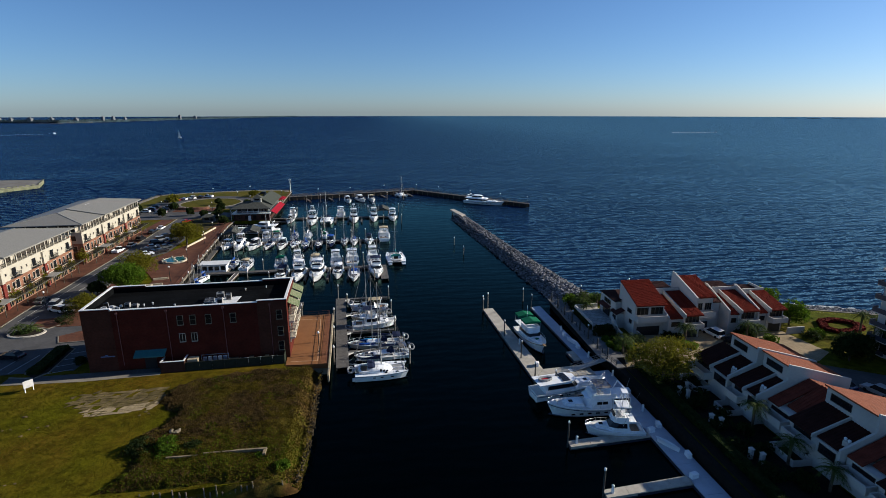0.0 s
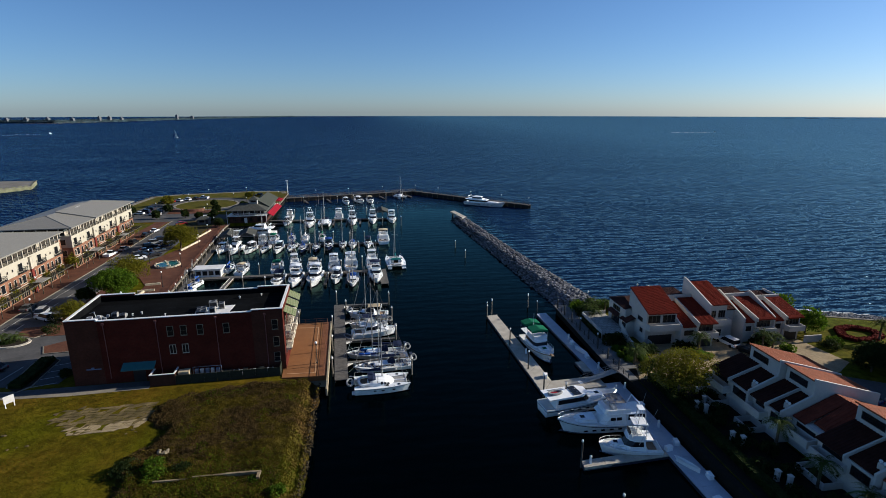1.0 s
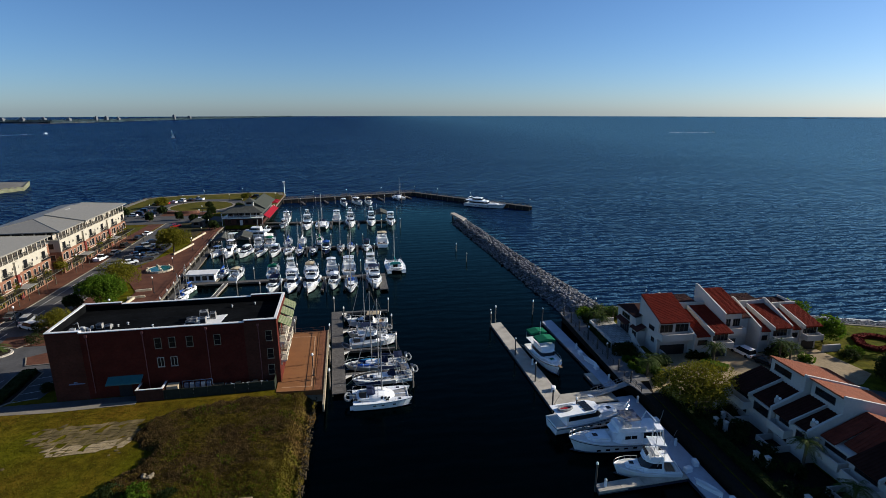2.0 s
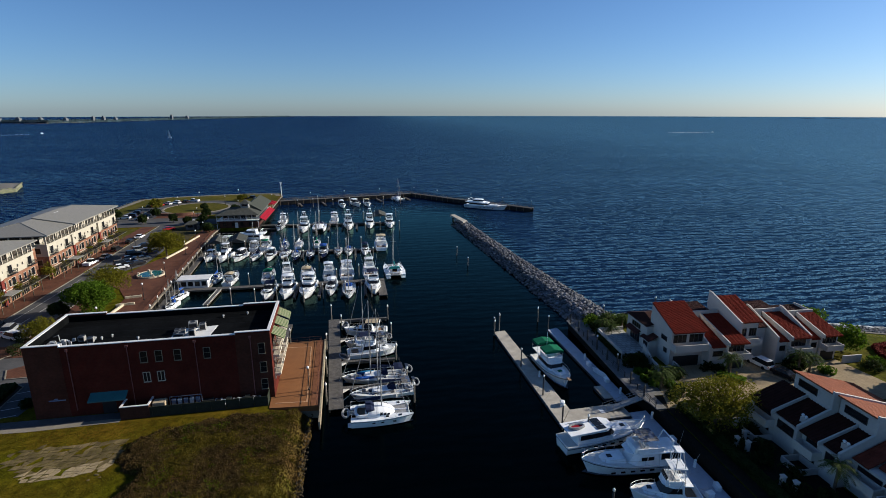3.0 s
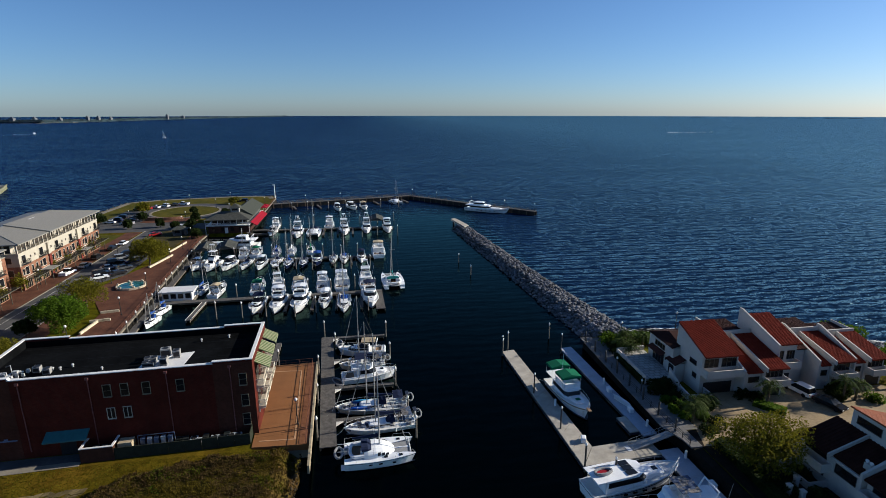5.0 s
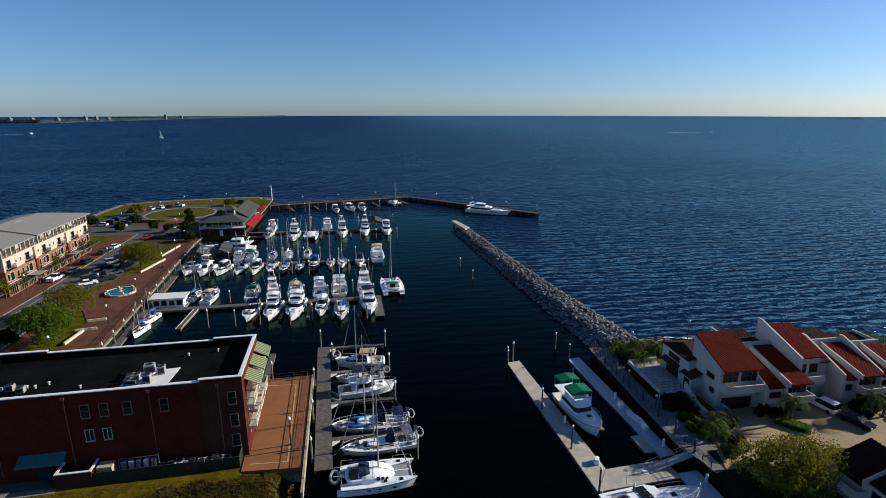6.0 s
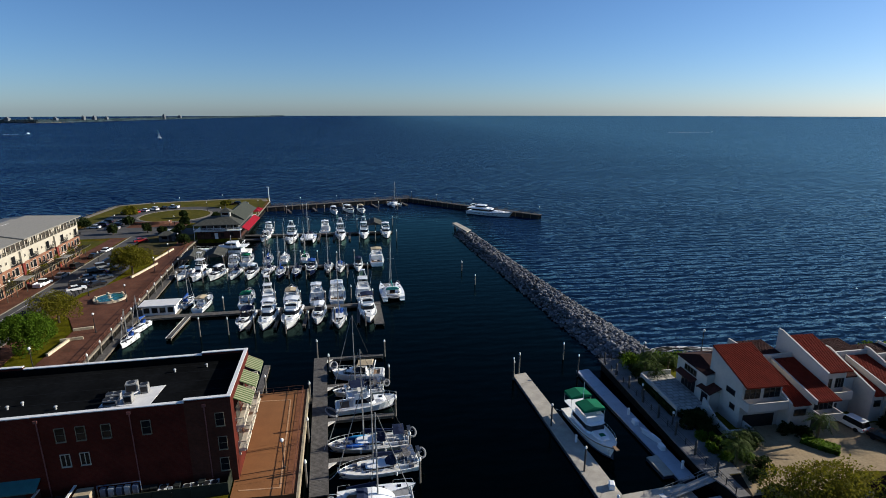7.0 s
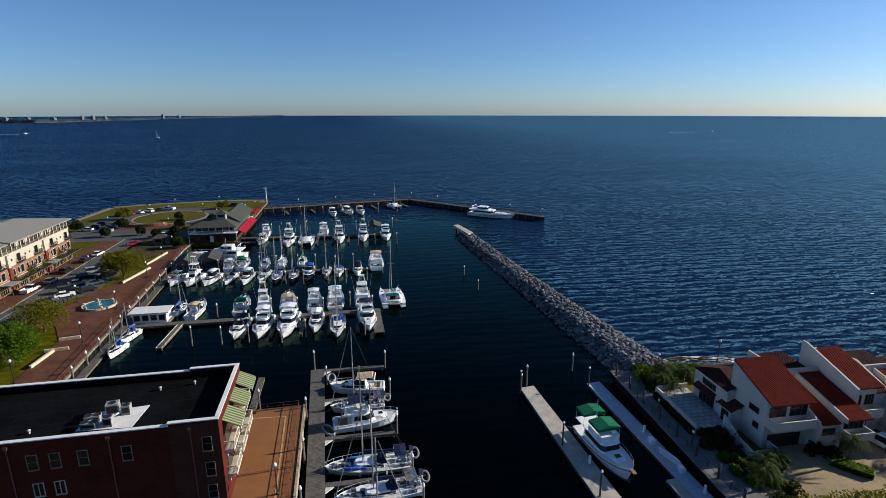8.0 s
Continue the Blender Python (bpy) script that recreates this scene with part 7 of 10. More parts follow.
def sail_boat(L, hull=None, cover=None, mast=None, seed=0):
    r = random.Random(seed)
    B, fb, rise, fine = L * 0.31, 0.95, 0.35, 0.85
    bt = thing("sailing_yacht", "moored sailing yacht with bare mast and furled sail", "sailboat", group="boats in the marina")
    common(bt, L, B, fb, rise, fine, hull or GELCOAT)
    args = (0, L * 0.32, L * 0.72, B * 0.56, fb - 0.02, fb + 0.55)
    part("cabin", rounded_house(*args, front=0.9, tumble=0.1), GELCOAT, bt)
    part("cabin_glazing", window_band(*args, 0.3, 0.75, front=0.9, tumble=0.1), GLASSDK, bt)
    part("hatch", Shape().box(-0.3, 0.3, L * 0.76, L * 0.76 + 0.6, fb + 0.12, fb + 0.3), GLASSDK, bt)
    cockpit(bt, L, B, fb, 0.2, L * 0.3, 0.5, GELDECK)
    part("dodger", rounded_house(0, L * 0.29, L * 0.42, B * 0.54, fb + 0.5, fb + 1.25, front=0.7), cover or CANVASNAVY, bt, "canvas spray hood")
    mh = mast or L * 1.25
    ym = L * 0.56
    part("mast", Shape().rod((0, ym, fb + 0.4), (0, ym, fb + mh), 0.10, 0.07, n=8).rod((-0.9, ym, fb + mh * 0.55), (0.9, ym, fb + mh * 0.55), 0.03, n=4).rod((-0.6, ym, fb + mh * 0.78), (0.6, ym, fb + mh * 0.78), 0.03, n=4), MASTGREY, bt)
    part("boom", Shape().rod((0, ym - 0.1, fb + 1.6), (0, L * 0.16, fb + 1.65), 0.08, n=6), MASTGREY, bt)
    part("sail_cover", Shape().loft([[(-0.05, L * 0.17, fb + 1.72), (0.05, L * 0.17, fb + 1.72), (0.06, L * 0.17, fb + 1.9), (-0.06, L * 0.17, fb + 1.9)], [(-0.16, L * 0.35, fb + 1.7), (0.16, L * 0.35, fb + 1.7), (0.1, L * 0.35, fb + 2.05), (-0.1, L * 0.35, fb + 2.05)], [(-0.2, ym - 0.15, fb + 1.7), (0.2, ym - 0.15, fb + 1.7), (0.12, ym - 0.15, fb + 2.3), (-0.12, ym - 0.15, fb + 2.3)]]), cover or CANVASBLUE, bt, "canvas sail cover on the boom")
    top = (0, ym, fb + mh)
    for p in ((0, L - 0.15, fb + rise), (0, 0.1, fb), (B / 2 - 0.05, ym - 0.2, fb + 0.1), (-B / 2 + 0.05, ym - 0.2, fb + 0.1)):
        part("stay", Shape().rod(p, top, 0.018, n=4), DARKMETAL, bt)
    part("furled_jib", Shape().rod((0, L - 0.2, fb + rise + 0.3), (0, ym + 0.25, fb + mh - 0.4), 0.06, 0.03, n=6), NETGREY, bt)
    tagged(part("bow_rail", bow_rail(L, B, fb, rise, fine, 0.6, 0.05), ALU, bt), kind="stuff")
    return bt


def arch(x0, y, w, z0, h, n=9, p=2.6):
    """One cross-section of a rounded coach roof: a super-ellipse over the deck."""
    out = []
    for k in range(n):
        t = math.pi * k / (n - 1)
        cx, sy = math.cos(t), math.sin(t)
        out.append((x0 + w * math.copysign(abs(cx) ** (2 / p), cx), y, z0 + h * abs(sy) ** (2 / p)))
    return out


def catamaran(L, hull=None, cover=None):
    B, fb, rise = L * 0.54, 1.25, 0.2
    bt = thing("catamaran", "white sailing catamaran with rounded coach roof and net foredeck", "sailboat", group="boats in the marina")
    hb, hx = L * 0.17, B / 2 - L * 0.085
    for sx in (-1, 1):
        part("hull", hull_shape(L, hb, fb, rise, 0.75, 0.7, 0.8, sx * hx), GELCOAT, bt)
        part("hull_deck", deck_shape(L, hb, fb, rise, 0.75, 0.7, 0.02, sx * hx), GELCOAT, bt)
        part("boot_stripe", hull_shape(L * 0.985, hb * 0.86, 0.14, 0.02, 0.75, 0.7, 0.97, sx * hx), BOOT, bt)
        part("sheer_stripe", gunwale_shape(L, hb, fb - 0.16, rise, 0.75, 0.7, sx * hx, 0.03), NAVYHULL, bt)
        for yy in (0.33, 0.47, 0.66):
            part("port_light", Shape().box(sx * (hx + hb * 0.46) - 0.06, sx * (hx + hb * 0.46) + 0.06, L * yy, L * yy + 0.5, 0.72, 0.88), GLASSDK, bt)
        for yy in (0.55, 0.76):
            part("deck_hatch", Shape().box(sx * hx - 0.24, sx * hx + 0.24, L * yy, L * yy + 0.5, fb + 0.02, fb + 0.15), GLASSDK, bt)
        part("transom_step", Shape().box(sx * hx - hb * 0.3, sx * hx + hb * 0.3, -0.5, 0.0, 0.25, 0.45), GELCOAT, bt)
        part("stern_rail", Shape().tube([(sx * (hx - hb * 0.3), 0.1, fb), (sx * (hx - hb * 0.3), 0.1, fb + 0.8), (sx * (hx + hb * 0.34), 0.15, fb + 0.8), (sx * (hx + hb * 0.36), L * 0.16, fb + 0.8), (sx * (hx + hb * 0.38), L * 0.16, fb)], 0.025), ALU, bt)
        part("bow_rail", Shape().tube([(sx * (hx + hb * 0.3), L * 0.7, fb + 0.1), (sx * (hx + hb * 0.26), L * 0.72, fb + 0.75), (sx * (hx + hb * 0.1), L * 0.95, fb + 0.85), (sx * hx, L * 0.985, fb + 0.2)], 0.025), ALU, bt)
    part("bridge_deck", Shape().box(-hx, hx, L * 0.08, L * 0.66, fb - 0.5, fb - 0.02), GELCOAT, bt)
    for sx in (-1, 1):
        part("trampoline", Shape().box(min(0.12 * sx, (hx - hb * 0.35) * sx), max(0.12 * sx, (hx - hb * 0.35) * sx), L * 0.665, L * 0.92, fb - 0.06, fb - 0.03), NETGREY, bt, "grey net between the bows")
    part("catwalk", Shape().box(-0.12, 0.12, L * 0.665, L * 0.94, fb - 0.08, fb + 0.02), GELCOAT, bt)
    part("crossbeam", Shape().rod((-hx, L * 0.93, fb), (hx, L * 0.93, fb), 0.11, n=8), ALU, bt)
    secs = [arch(0, L * t, B * q, fb - 0.03, h) for t, q, h in ((0.27, 0.34, 1.05), (0.33, 0.36, 1.12), (0.44, 0.365, 1.10), (0.54, 0.34, 0.92), (0.62, 0.29, 0.58), (0.68, 0.20, 0.22), (0.71, 0.10, 0.04))]
    part("coach_roof", Shape().loft(secs), GELCOAT, bt, smooth=False)
    for sx in (-1, 1):
        for k, (t, q) in enumerate(((0.485, 0.345), (0.545, 0.325), (0.60, 0.295))):
            h = 0.86 - 0.2 * k
            part("roof_window", Shape().add([(sx * B * (q + 0.024), L * (t - 0.024), fb + h * 0.42), (sx * B * (q + 0.004), L * (t + 0.022), fb + h * 0.40), (sx * B * (q - 0.034), L * (t + 0.018), fb + h * 0.86), (sx * B * (q - 0.012), L * (t - 0.022), fb + h * 0.92),
                                             (sx * B * (q - 0.06), L * t, fb + 0.1)], [(0, 1, 2, 3), (3, 2, 1, 0), (0, 4, 1), (2, 4, 3)]), GLASSDK, bt, "dark curved window")
    part("cockpit", Shape().box(-B * 0.27, B * 0.27, L * 0.10, L * 0.268, fb - 0.015, fb + 0.02), TEAK, bt)
    part("coaming", Shape().tube([(-B * 0.29, L * 0.27, fb + 0.35)] + [(-B * 0.29 * math.cos(a), L * 0.15 - L * 0.07 * math.sin(a), fb + 0.32) for a in [math.pi * k / 8 for k in range(9)]] + [(B * 0.29, L * 0.27, fb + 0.35)], 0.26, n=8), GELCOAT, bt, "rounded white cockpit surround")
    part("saloon_door", Shape().box(-0.75, 0.75, L * 0.264, L * 0.269, fb + 0.05, fb + 0.9), GLASSDK, bt)
    part("helm_console", Shape().box(B * 0.1, B * 0.22, L * 0.225, L * 0.26, fb + 0.02, fb + 1.0, taper=0.06), GELCOAT, bt)
    part("spray_hood", Shape().loft([arch(0, L * 0.24, B * 0.27, fb + 0.95, 0.75), arch(0, L * 0.33, B * 0.26, fb + 0.95, 0.6), arch(0, L * 0.38, B * 0.22, fb + 0.95, 0.15)]), cover or CANVASNAVY, bt, "canvas spray hood")
    for sx in (-1, 1):
        part("davit", Shape().tube([(sx * B * 0.16, L * 0.09, fb), (sx * B * 0.16, L * 0.04, fb + 0.9), (sx * B * 0.16, -0.9, fb + 1.0)], 0.04, n=5), ALU, bt)
    part("tender", Shape().tube([(1.25 * math.cos(a), -0.75 + 0.55 * math.sin(a), fb + 0.25) for a in [math.pi * k / 6 for k in range(12)]], 0.2, n=6, closed=True), NETGREY, bt, "grey inflatable tender on davits")
    mh, ym = L * 1.22, L * 0.5
    part("mast", Shape().rod((0, ym, fb + 0.9), (0, ym, fb + mh), 0.11, 0.08, n=8), MASTGREY, bt)
    part("spreader", Shape().rod((-1, ym, fb + mh * 0.6), (1, ym, fb + mh * 0.6), 0.03, n=4), MASTGREY, bt)
    part("boom", Shape().rod((0, ym - 0.1, fb + 2.1), (0, L * 0.12, fb + 2.2), 0.08, n=6), MASTGREY, bt)
    part("sail_cover", Shape().loft([[(-0.08, L * 0.12, fb + 2.28), (0.08, L * 0.12, fb + 2.28), (0.05, L * 0.12, fb + 2.45), (-0.05, L * 0.12, fb + 2.45)], [(-0.22, ym - 0.2, fb + 2.18), (0.22, ym - 0.2, fb + 2.18), (0.1, ym - 0.2, fb + 2.7), (-0.1, ym - 0.2, fb + 2.7)]]), cover or CANVASNAVY, bt, "canvas sail cover")
    for p in ((0, L * 0.92, fb), (hx, L * 0.4, fb), (-hx, L * 0.4, fb)):
        part("stay", Shape().rod(p, (0, ym, fb + mh), 0.018, n=4), DARKMETAL, bt)
    part("furled_jib", Shape().rod((0, L * 0.91, fb + 0.3), (0, ym + 0.3, fb + mh - 0.5), 0.06, 0.03, n=6), NETGREY, bt)
    return bt


def trawler(L, canvas=None):
    B, fb, rise, fine = L * 0.34, 1.35, 0.9, 0.95
    bt = thing("trawler_yacht", "white trawler yacht with green canvas over the flybridge", "boat")
    common(bt, L, B, fb, rise, fine, GELCOAT)
    part("rub_rail", gunwale_shape(L, B * 0.99, fb - 0.25, rise, fine, r=0.06), TEAK, bt)
    args = (0, L * 0.2, L * 0.66, B * 0.74, fb - 0.05, fb + 1.6)
    part("cabin", rounded_house(*args, front=0.9, nose=0.2), GELCOAT, bt)
    part("cabin_glazing", window_band(*args, 0.4, 0.82, front=0.9, nose=0.2), GLASSDK, bt)
    part("trunk", rounded_house(0, L * 0.6, L * 0.84, B * 0.5, fb + 0.1, fb + 0.75, front=0.5), GELCOAT, bt)
    fl = fb + 1.602
    part("flybridge_deck", Shape().prism([(-B * 0.4, L * 0.02), (B * 0.4, L * 0.02), (B * 0.4, L * 0.5), (B * 0.28, L * 0.62), (-B * 0.28, L * 0.62), (-B * 0.4, L * 0.5)], fl, fl + 0.1), GELCOAT, bt)
    cow = Shape().box(-B * 0.34, B * 0.34, L * 0.52, L * 0.57, fl + 0.1, fl + 0.95)
    for sx in (-1, 1):
        cow.box(sx * B * 0.36 - 0.05, sx * B * 0.36 + 0.05, L * 0.3, L * 0.54, fl + 0.1, fl + 0.9)
    part("cowling", cow, GELCOAT, bt)
    for ya, yb in ((0.32, 0.54), (0.03, 0.22)):
        part("canopy", Shape().add([(-B * 0.42, L * ya, fl + 1.95), (B * 0.42, L * ya, fl + 1.95), (B * 0.42, L * yb, fl + 1.95), (-B * 0.42, L * yb, fl + 1.95), (0, L * ya + 0.1, fl + 2.3), (0, L * yb - 0.1, fl + 2.3), (-B * 0.43, L * ya, fl + 1.6), (B * 0.43, L * ya, fl + 1.6), (B * 0.43, L * yb, fl + 1.6), (-B * 0.43, L * yb, fl + 1.6)],
                                       [(0, 4, 5, 3), (4, 1, 2, 5), (0, 1, 4), (2, 3, 5), (0, 3, 9, 6), (1, 7, 8, 2), (3, 2, 8, 9), (1, 0, 6, 7)]), canvas or CANVASGREEN, bt, "green canvas canopy")
        for sx in (-1, 1):
            for yy in (L * ya + 0.1, L * yb - 0.1):
                part("canopy_post", Shape().rod((sx * B * 0.4, yy, fl), (sx * B * 0.4, yy, fl + 1.95), 0.03, n=4), ALU, bt)
    tagged(part("bow_rail", bow_rail(L, B, fb, rise, fine, 0.75, 0.45), ALU, bt), kind="stuff")
    part("anchor_pulpit", Shape().box(-0.25, 0.25, L - 0.4, L + 0.7, fb + rise - 0.1, fb + rise + 0.05), TEAK, bt)
    part("mast", Shape().rod((0, L * 0.26, fl), (0, L * 0.26, fl + 4.6), 0.06, 0.04), GELCOAT, bt)
    part("fender", Shape().lathe([(0.02, 0.2), (0.14, 0.3), (0.14, 0.9), (0.02, 1.0)], (0.36, L * 0.93, 0.4), 8), STEELPAINT, bt)
    part("hatch", Shape().box(-0.4, 0.4, L * 0.70, L * 0.70 + 0.7, fb + 0.72, fb + 0.82), CANVASGREEN, bt)
    return bt


def motor_yacht(L, label, dark=NAVYHULL, style=0):
    """A long raised-deckhouse yacht."""
    B, fb, rise, fine = L * 0.29, 1.5, 0.9, 0.95
    bt = thing("motor_yacht", label, "yacht")
    common(bt, L, B, fb, rise, fine, GELCOAT)
    part("sheer_band", gunwale_shape(L, B * 1.0, fb - 0.3, rise, fine, r=0.05), dark, bt)
    for sx in (-1, 1):
        for k in range(5):
            yy = L * (0.3 + 0.1 * k)
            part("porthole", Shape().box(sx * B * 0.47 - 0.06, sx * B * 0.47 + 0.06, yy, yy + 0.6, 0.85, 1.05), GLASSDK, bt)
    if style == 0:
        args = (0, L * 0.12, L * 0.62, B * 0.80, fb - 0.05, fb + 1.7)
        part("deckhouse", rounded_house(*args, front=1.6, nose=0.25), GELCOAT, bt)
        part("deckhouse_glazing", window_band(*args, 0.4, 0.82, front=1.6, nose=0.25), GLASSDK, bt, "dark wrap-round glazing")
    else:
        part("deckhouse", rounded_house(0, L * 0.24, L * 0.56, B * 0.82, fb - 0.05, fb + 1.7, front=1.3, nose=0.25), GELCOAT, bt)
        part("aft_cabin", Shape().box(-B * 0.43, B * 0.43, L * 0.02, L * 0.24, fb - 0.05, fb + 0.75), GELCOAT, bt)
        for ya, yb in ((0.30, 0.36), (0.37, 0.43)):
            part("window", Shape().box(-B * 0.402, B * 0.402, L * ya, L * yb, fb + 0.75, fb + 1.25), GLASSDK, bt, "dark saloon window")
        for ya, yb in ((0.035, 0.125), (0.14, 0.23)):
            part("screen", Shape().box(-B * 0.42, B * 0.42, L * ya, L * yb, fb + 0.78, fb + 1.55), GLASSDK, bt, "smoked screen round the aft deck")
        for ya in (0.02, 0.126, 0.231):
            part("deck_post", Shape().box(-B * 0.425, B * 0.425, L * ya, L * ya + 0.12, fb + 0.752, fb + 1.7), GELCOAT, bt)
        part("windscreen", Shape().box(-B * 0.3, B * 0.3, L * 0.475, L * 0.482, fb + 1.75, fb + 2.2), GLASSDK, bt)
    part("foredeck_trunk", rounded_house(0, L * 0.56, L * 0.84, B * 0.55, fb + 0.1, fb + 0.85, front=0.9), GELCOAT, bt)
    part("hatch", Shape().box(-0.35, 0.35, L * 0.69, L * 0.69 + 0.7, fb + 0.84, fb + 0.9), GLASSDK, bt)
    fl = fb + 1.702
    part("flybridge_deck", Shape().prism([(-B * 0.42, L * 0.03), (B * 0.42, L * 0.03), (B * 0.4, L * 0.48), (B * 0.22, L * 0.56), (-B * 0.22, L * 0.56), (-B * 0.4, L * 0.48)], fl, fl + 0.12), GELCOAT, bt)
    up = (0, L * 0.2, L * 0.46, B * 0.66, fl + 0.12, fl + 1.5)
    if style == 0:
        if L < 16:
            for k in range(3):
                part("solar_panel", Shape().box(-1.35 + k * 0.95, -0.5 + k * 0.95, L * 0.36, L * 0.36 + 1.35, fl + 0.2, fl + 0.25), GLASSDK, bt, "dark solar panel")
            part("tender", Shape().tube([(0.55 * math.cos(a), L * 0.16 + 1.2 * math.sin(a), fl + 0.35) for a in [math.pi * k / 6 for k in range(12)]], 0.19, n=6, closed=True), NETGREY, bt, "grey inflatable tender on the roof")
            part("tender_floor", Shape().box(-0.4, 0.4, L * 0.16 - 0.9, L * 0.16 + 0.9, fl + 0.15, fl + 0.3), CANVASRED, bt)
            part("roof_pole", Shape().rod((-1.2, L * 0.1, fl + 0.2), (-1.1, L * 0.3, fl + 0.25), 0.05), ALU, bt)
        else:
            part("upper_house", rounded_house(*up, front=1.2), GELCOAT, bt)
            part("upper_glazing", window_band(*up, 0.35, 0.8, front=1.2), GLASSDK, bt)
    else:
        part("cowling", Shape().box(-B * 0.34, B * 0.34, L * 0.44, L * 0.5, fl + 0.12, fl + 0.9, taper=0.08).box(-B * 0.38, -B * 0.34, L * 0.2, L * 0.47, fl + 0.12, fl + 0.8).box(B * 0.34, B * 0.38, L * 0.2, L * 0.47, fl + 0.12, fl + 0.8), GELCOAT, bt)
        part("helm_seat", Shape().box(-0.9, 0.9, L * 0.34, L * 0.34 + 0.5, fl + 0.12, fl + 0.9), GELDECK, bt)
        part("bimini", Shape().box(-B * 0.36, B * 0.36, L * 0.26, L * 0.44, fl + 1.95, fl + 2.03), GEAR, bt, "grey mesh canvas sun top")
        for sx in (-1, 1):
            for yy in (0.27, 0.43):
                part("bimini_post", Shape().rod((sx * B * 0.34, L * yy, fl), (sx * B * 0.34, L * yy, fl + 1.95), 0.03, n=4), ALU, bt)
    if L < 16 and style == 0:
        tagged(part("bow_rail", bow_rail(L, B, fb, rise, fine, 0.75, 0.4), ALU, bt), kind="stuff")
        return bt
    part("radar_arch", Shape().rod((-B * 0.4, L * 0.14, fl), (-B * 0.34, L * 0.1, fl + 1.6), 0.1).rod((B * 0.4, L * 0.14, fl), (B * 0.34, L * 0.1, fl + 1.6), 0.1).rod((-B * 0.34, L * 0.1, fl + 1.6), (B * 0.34, L * 0.1, fl + 1.6), 0.1), GELCOAT, bt)
    part("aft_rail", Shape().rod((-B * 0.4, L * 0.04, fl + 0.8), (B * 0.4, L * 0.04, fl + 0.8), 0.03, n=4).rod((-B * 0.4, L * 0.04, fl), (-B * 0.4, L * 0.04, fl + 0.8), 0.03, n=4).rod((B * 0.4, L * 0.04, fl), (B * 0.4, L * 0.04, fl + 0.8), 0.03, n=4), ALU, bt)
    tagged(part("bow_rail", bow_rail(L, B, fb, rise, fine, 0.75, 0.4), ALU, bt), kind="stuff")
    return bt


def gear(bt, L, B, fb, seed, y0=0.04, y1=0.9, n=9):
    """Bags, fenders, jerrycans and coiled lines lying about the deck, as one clutter."""
    r, s = random.Random(seed), Shape()
    for k in range(n):
        t = r.uniform(y0, y1)
        x = r.uniform(-0.36, 0.36) * B * (1 - max(0, t - 0.5))
        q = r.uniform(0.12, 0.3)
        if k % 3 == 0:
            s.rod((x, t * L, fb + 0.15), (x + r.uniform(-0.3, 0.3), t * L + r.uniform(0.4, 0.9), fb + 0.18), q * 0.6, n=7)
        else:
            s.box(x - q, x + q, t * L - q, t * L + q * 1.4, fb - 0.02, fb + 0.15 + q, taper=0.05)
    tagged(part("deck_gear", s, GEAR, bt), kind="stuff")
    for sx in (-1, 1):
        for t in (0.3, 0.6):
            part("fender", Shape().lathe([(0.03, 0.1), (0.12, 0.2), (0.12, 0.62), (0.03, 0.72)], (sx * (B * 0.5 + 0.06) * (1.0 if t < 0.5 else 0.9), t * L, fb - 0.75), 6), SKIN, bt)
    return bt


def mooring_lines(name, runs):
    """Sagging ropes from boat to dock."""
    t_ = thing(name, "slack mooring ropes between the boats and the dock", "ropes")
    for a, b in runs:
        a, b = Vector(a), Vector(b)
        pts = [a.lerp(b, k / 6) - Vector((0, 0, 0.5 * math.sin(math.pi * k / 6))) for k in range(7)]
        part("rope", Shape().tube(pts, 0.025), SKIN, t_)
    return t_


def berth(bt, bx, by, heading, L):
    """Moor a boat with its bow at (bx, by); heading in degrees, 0 pointing to +y, positive to -x."""
    bt.matrix_basis = pose(bx, by, 0, 0, 0, heading) @ pose(0, -L, 0)
    return bt


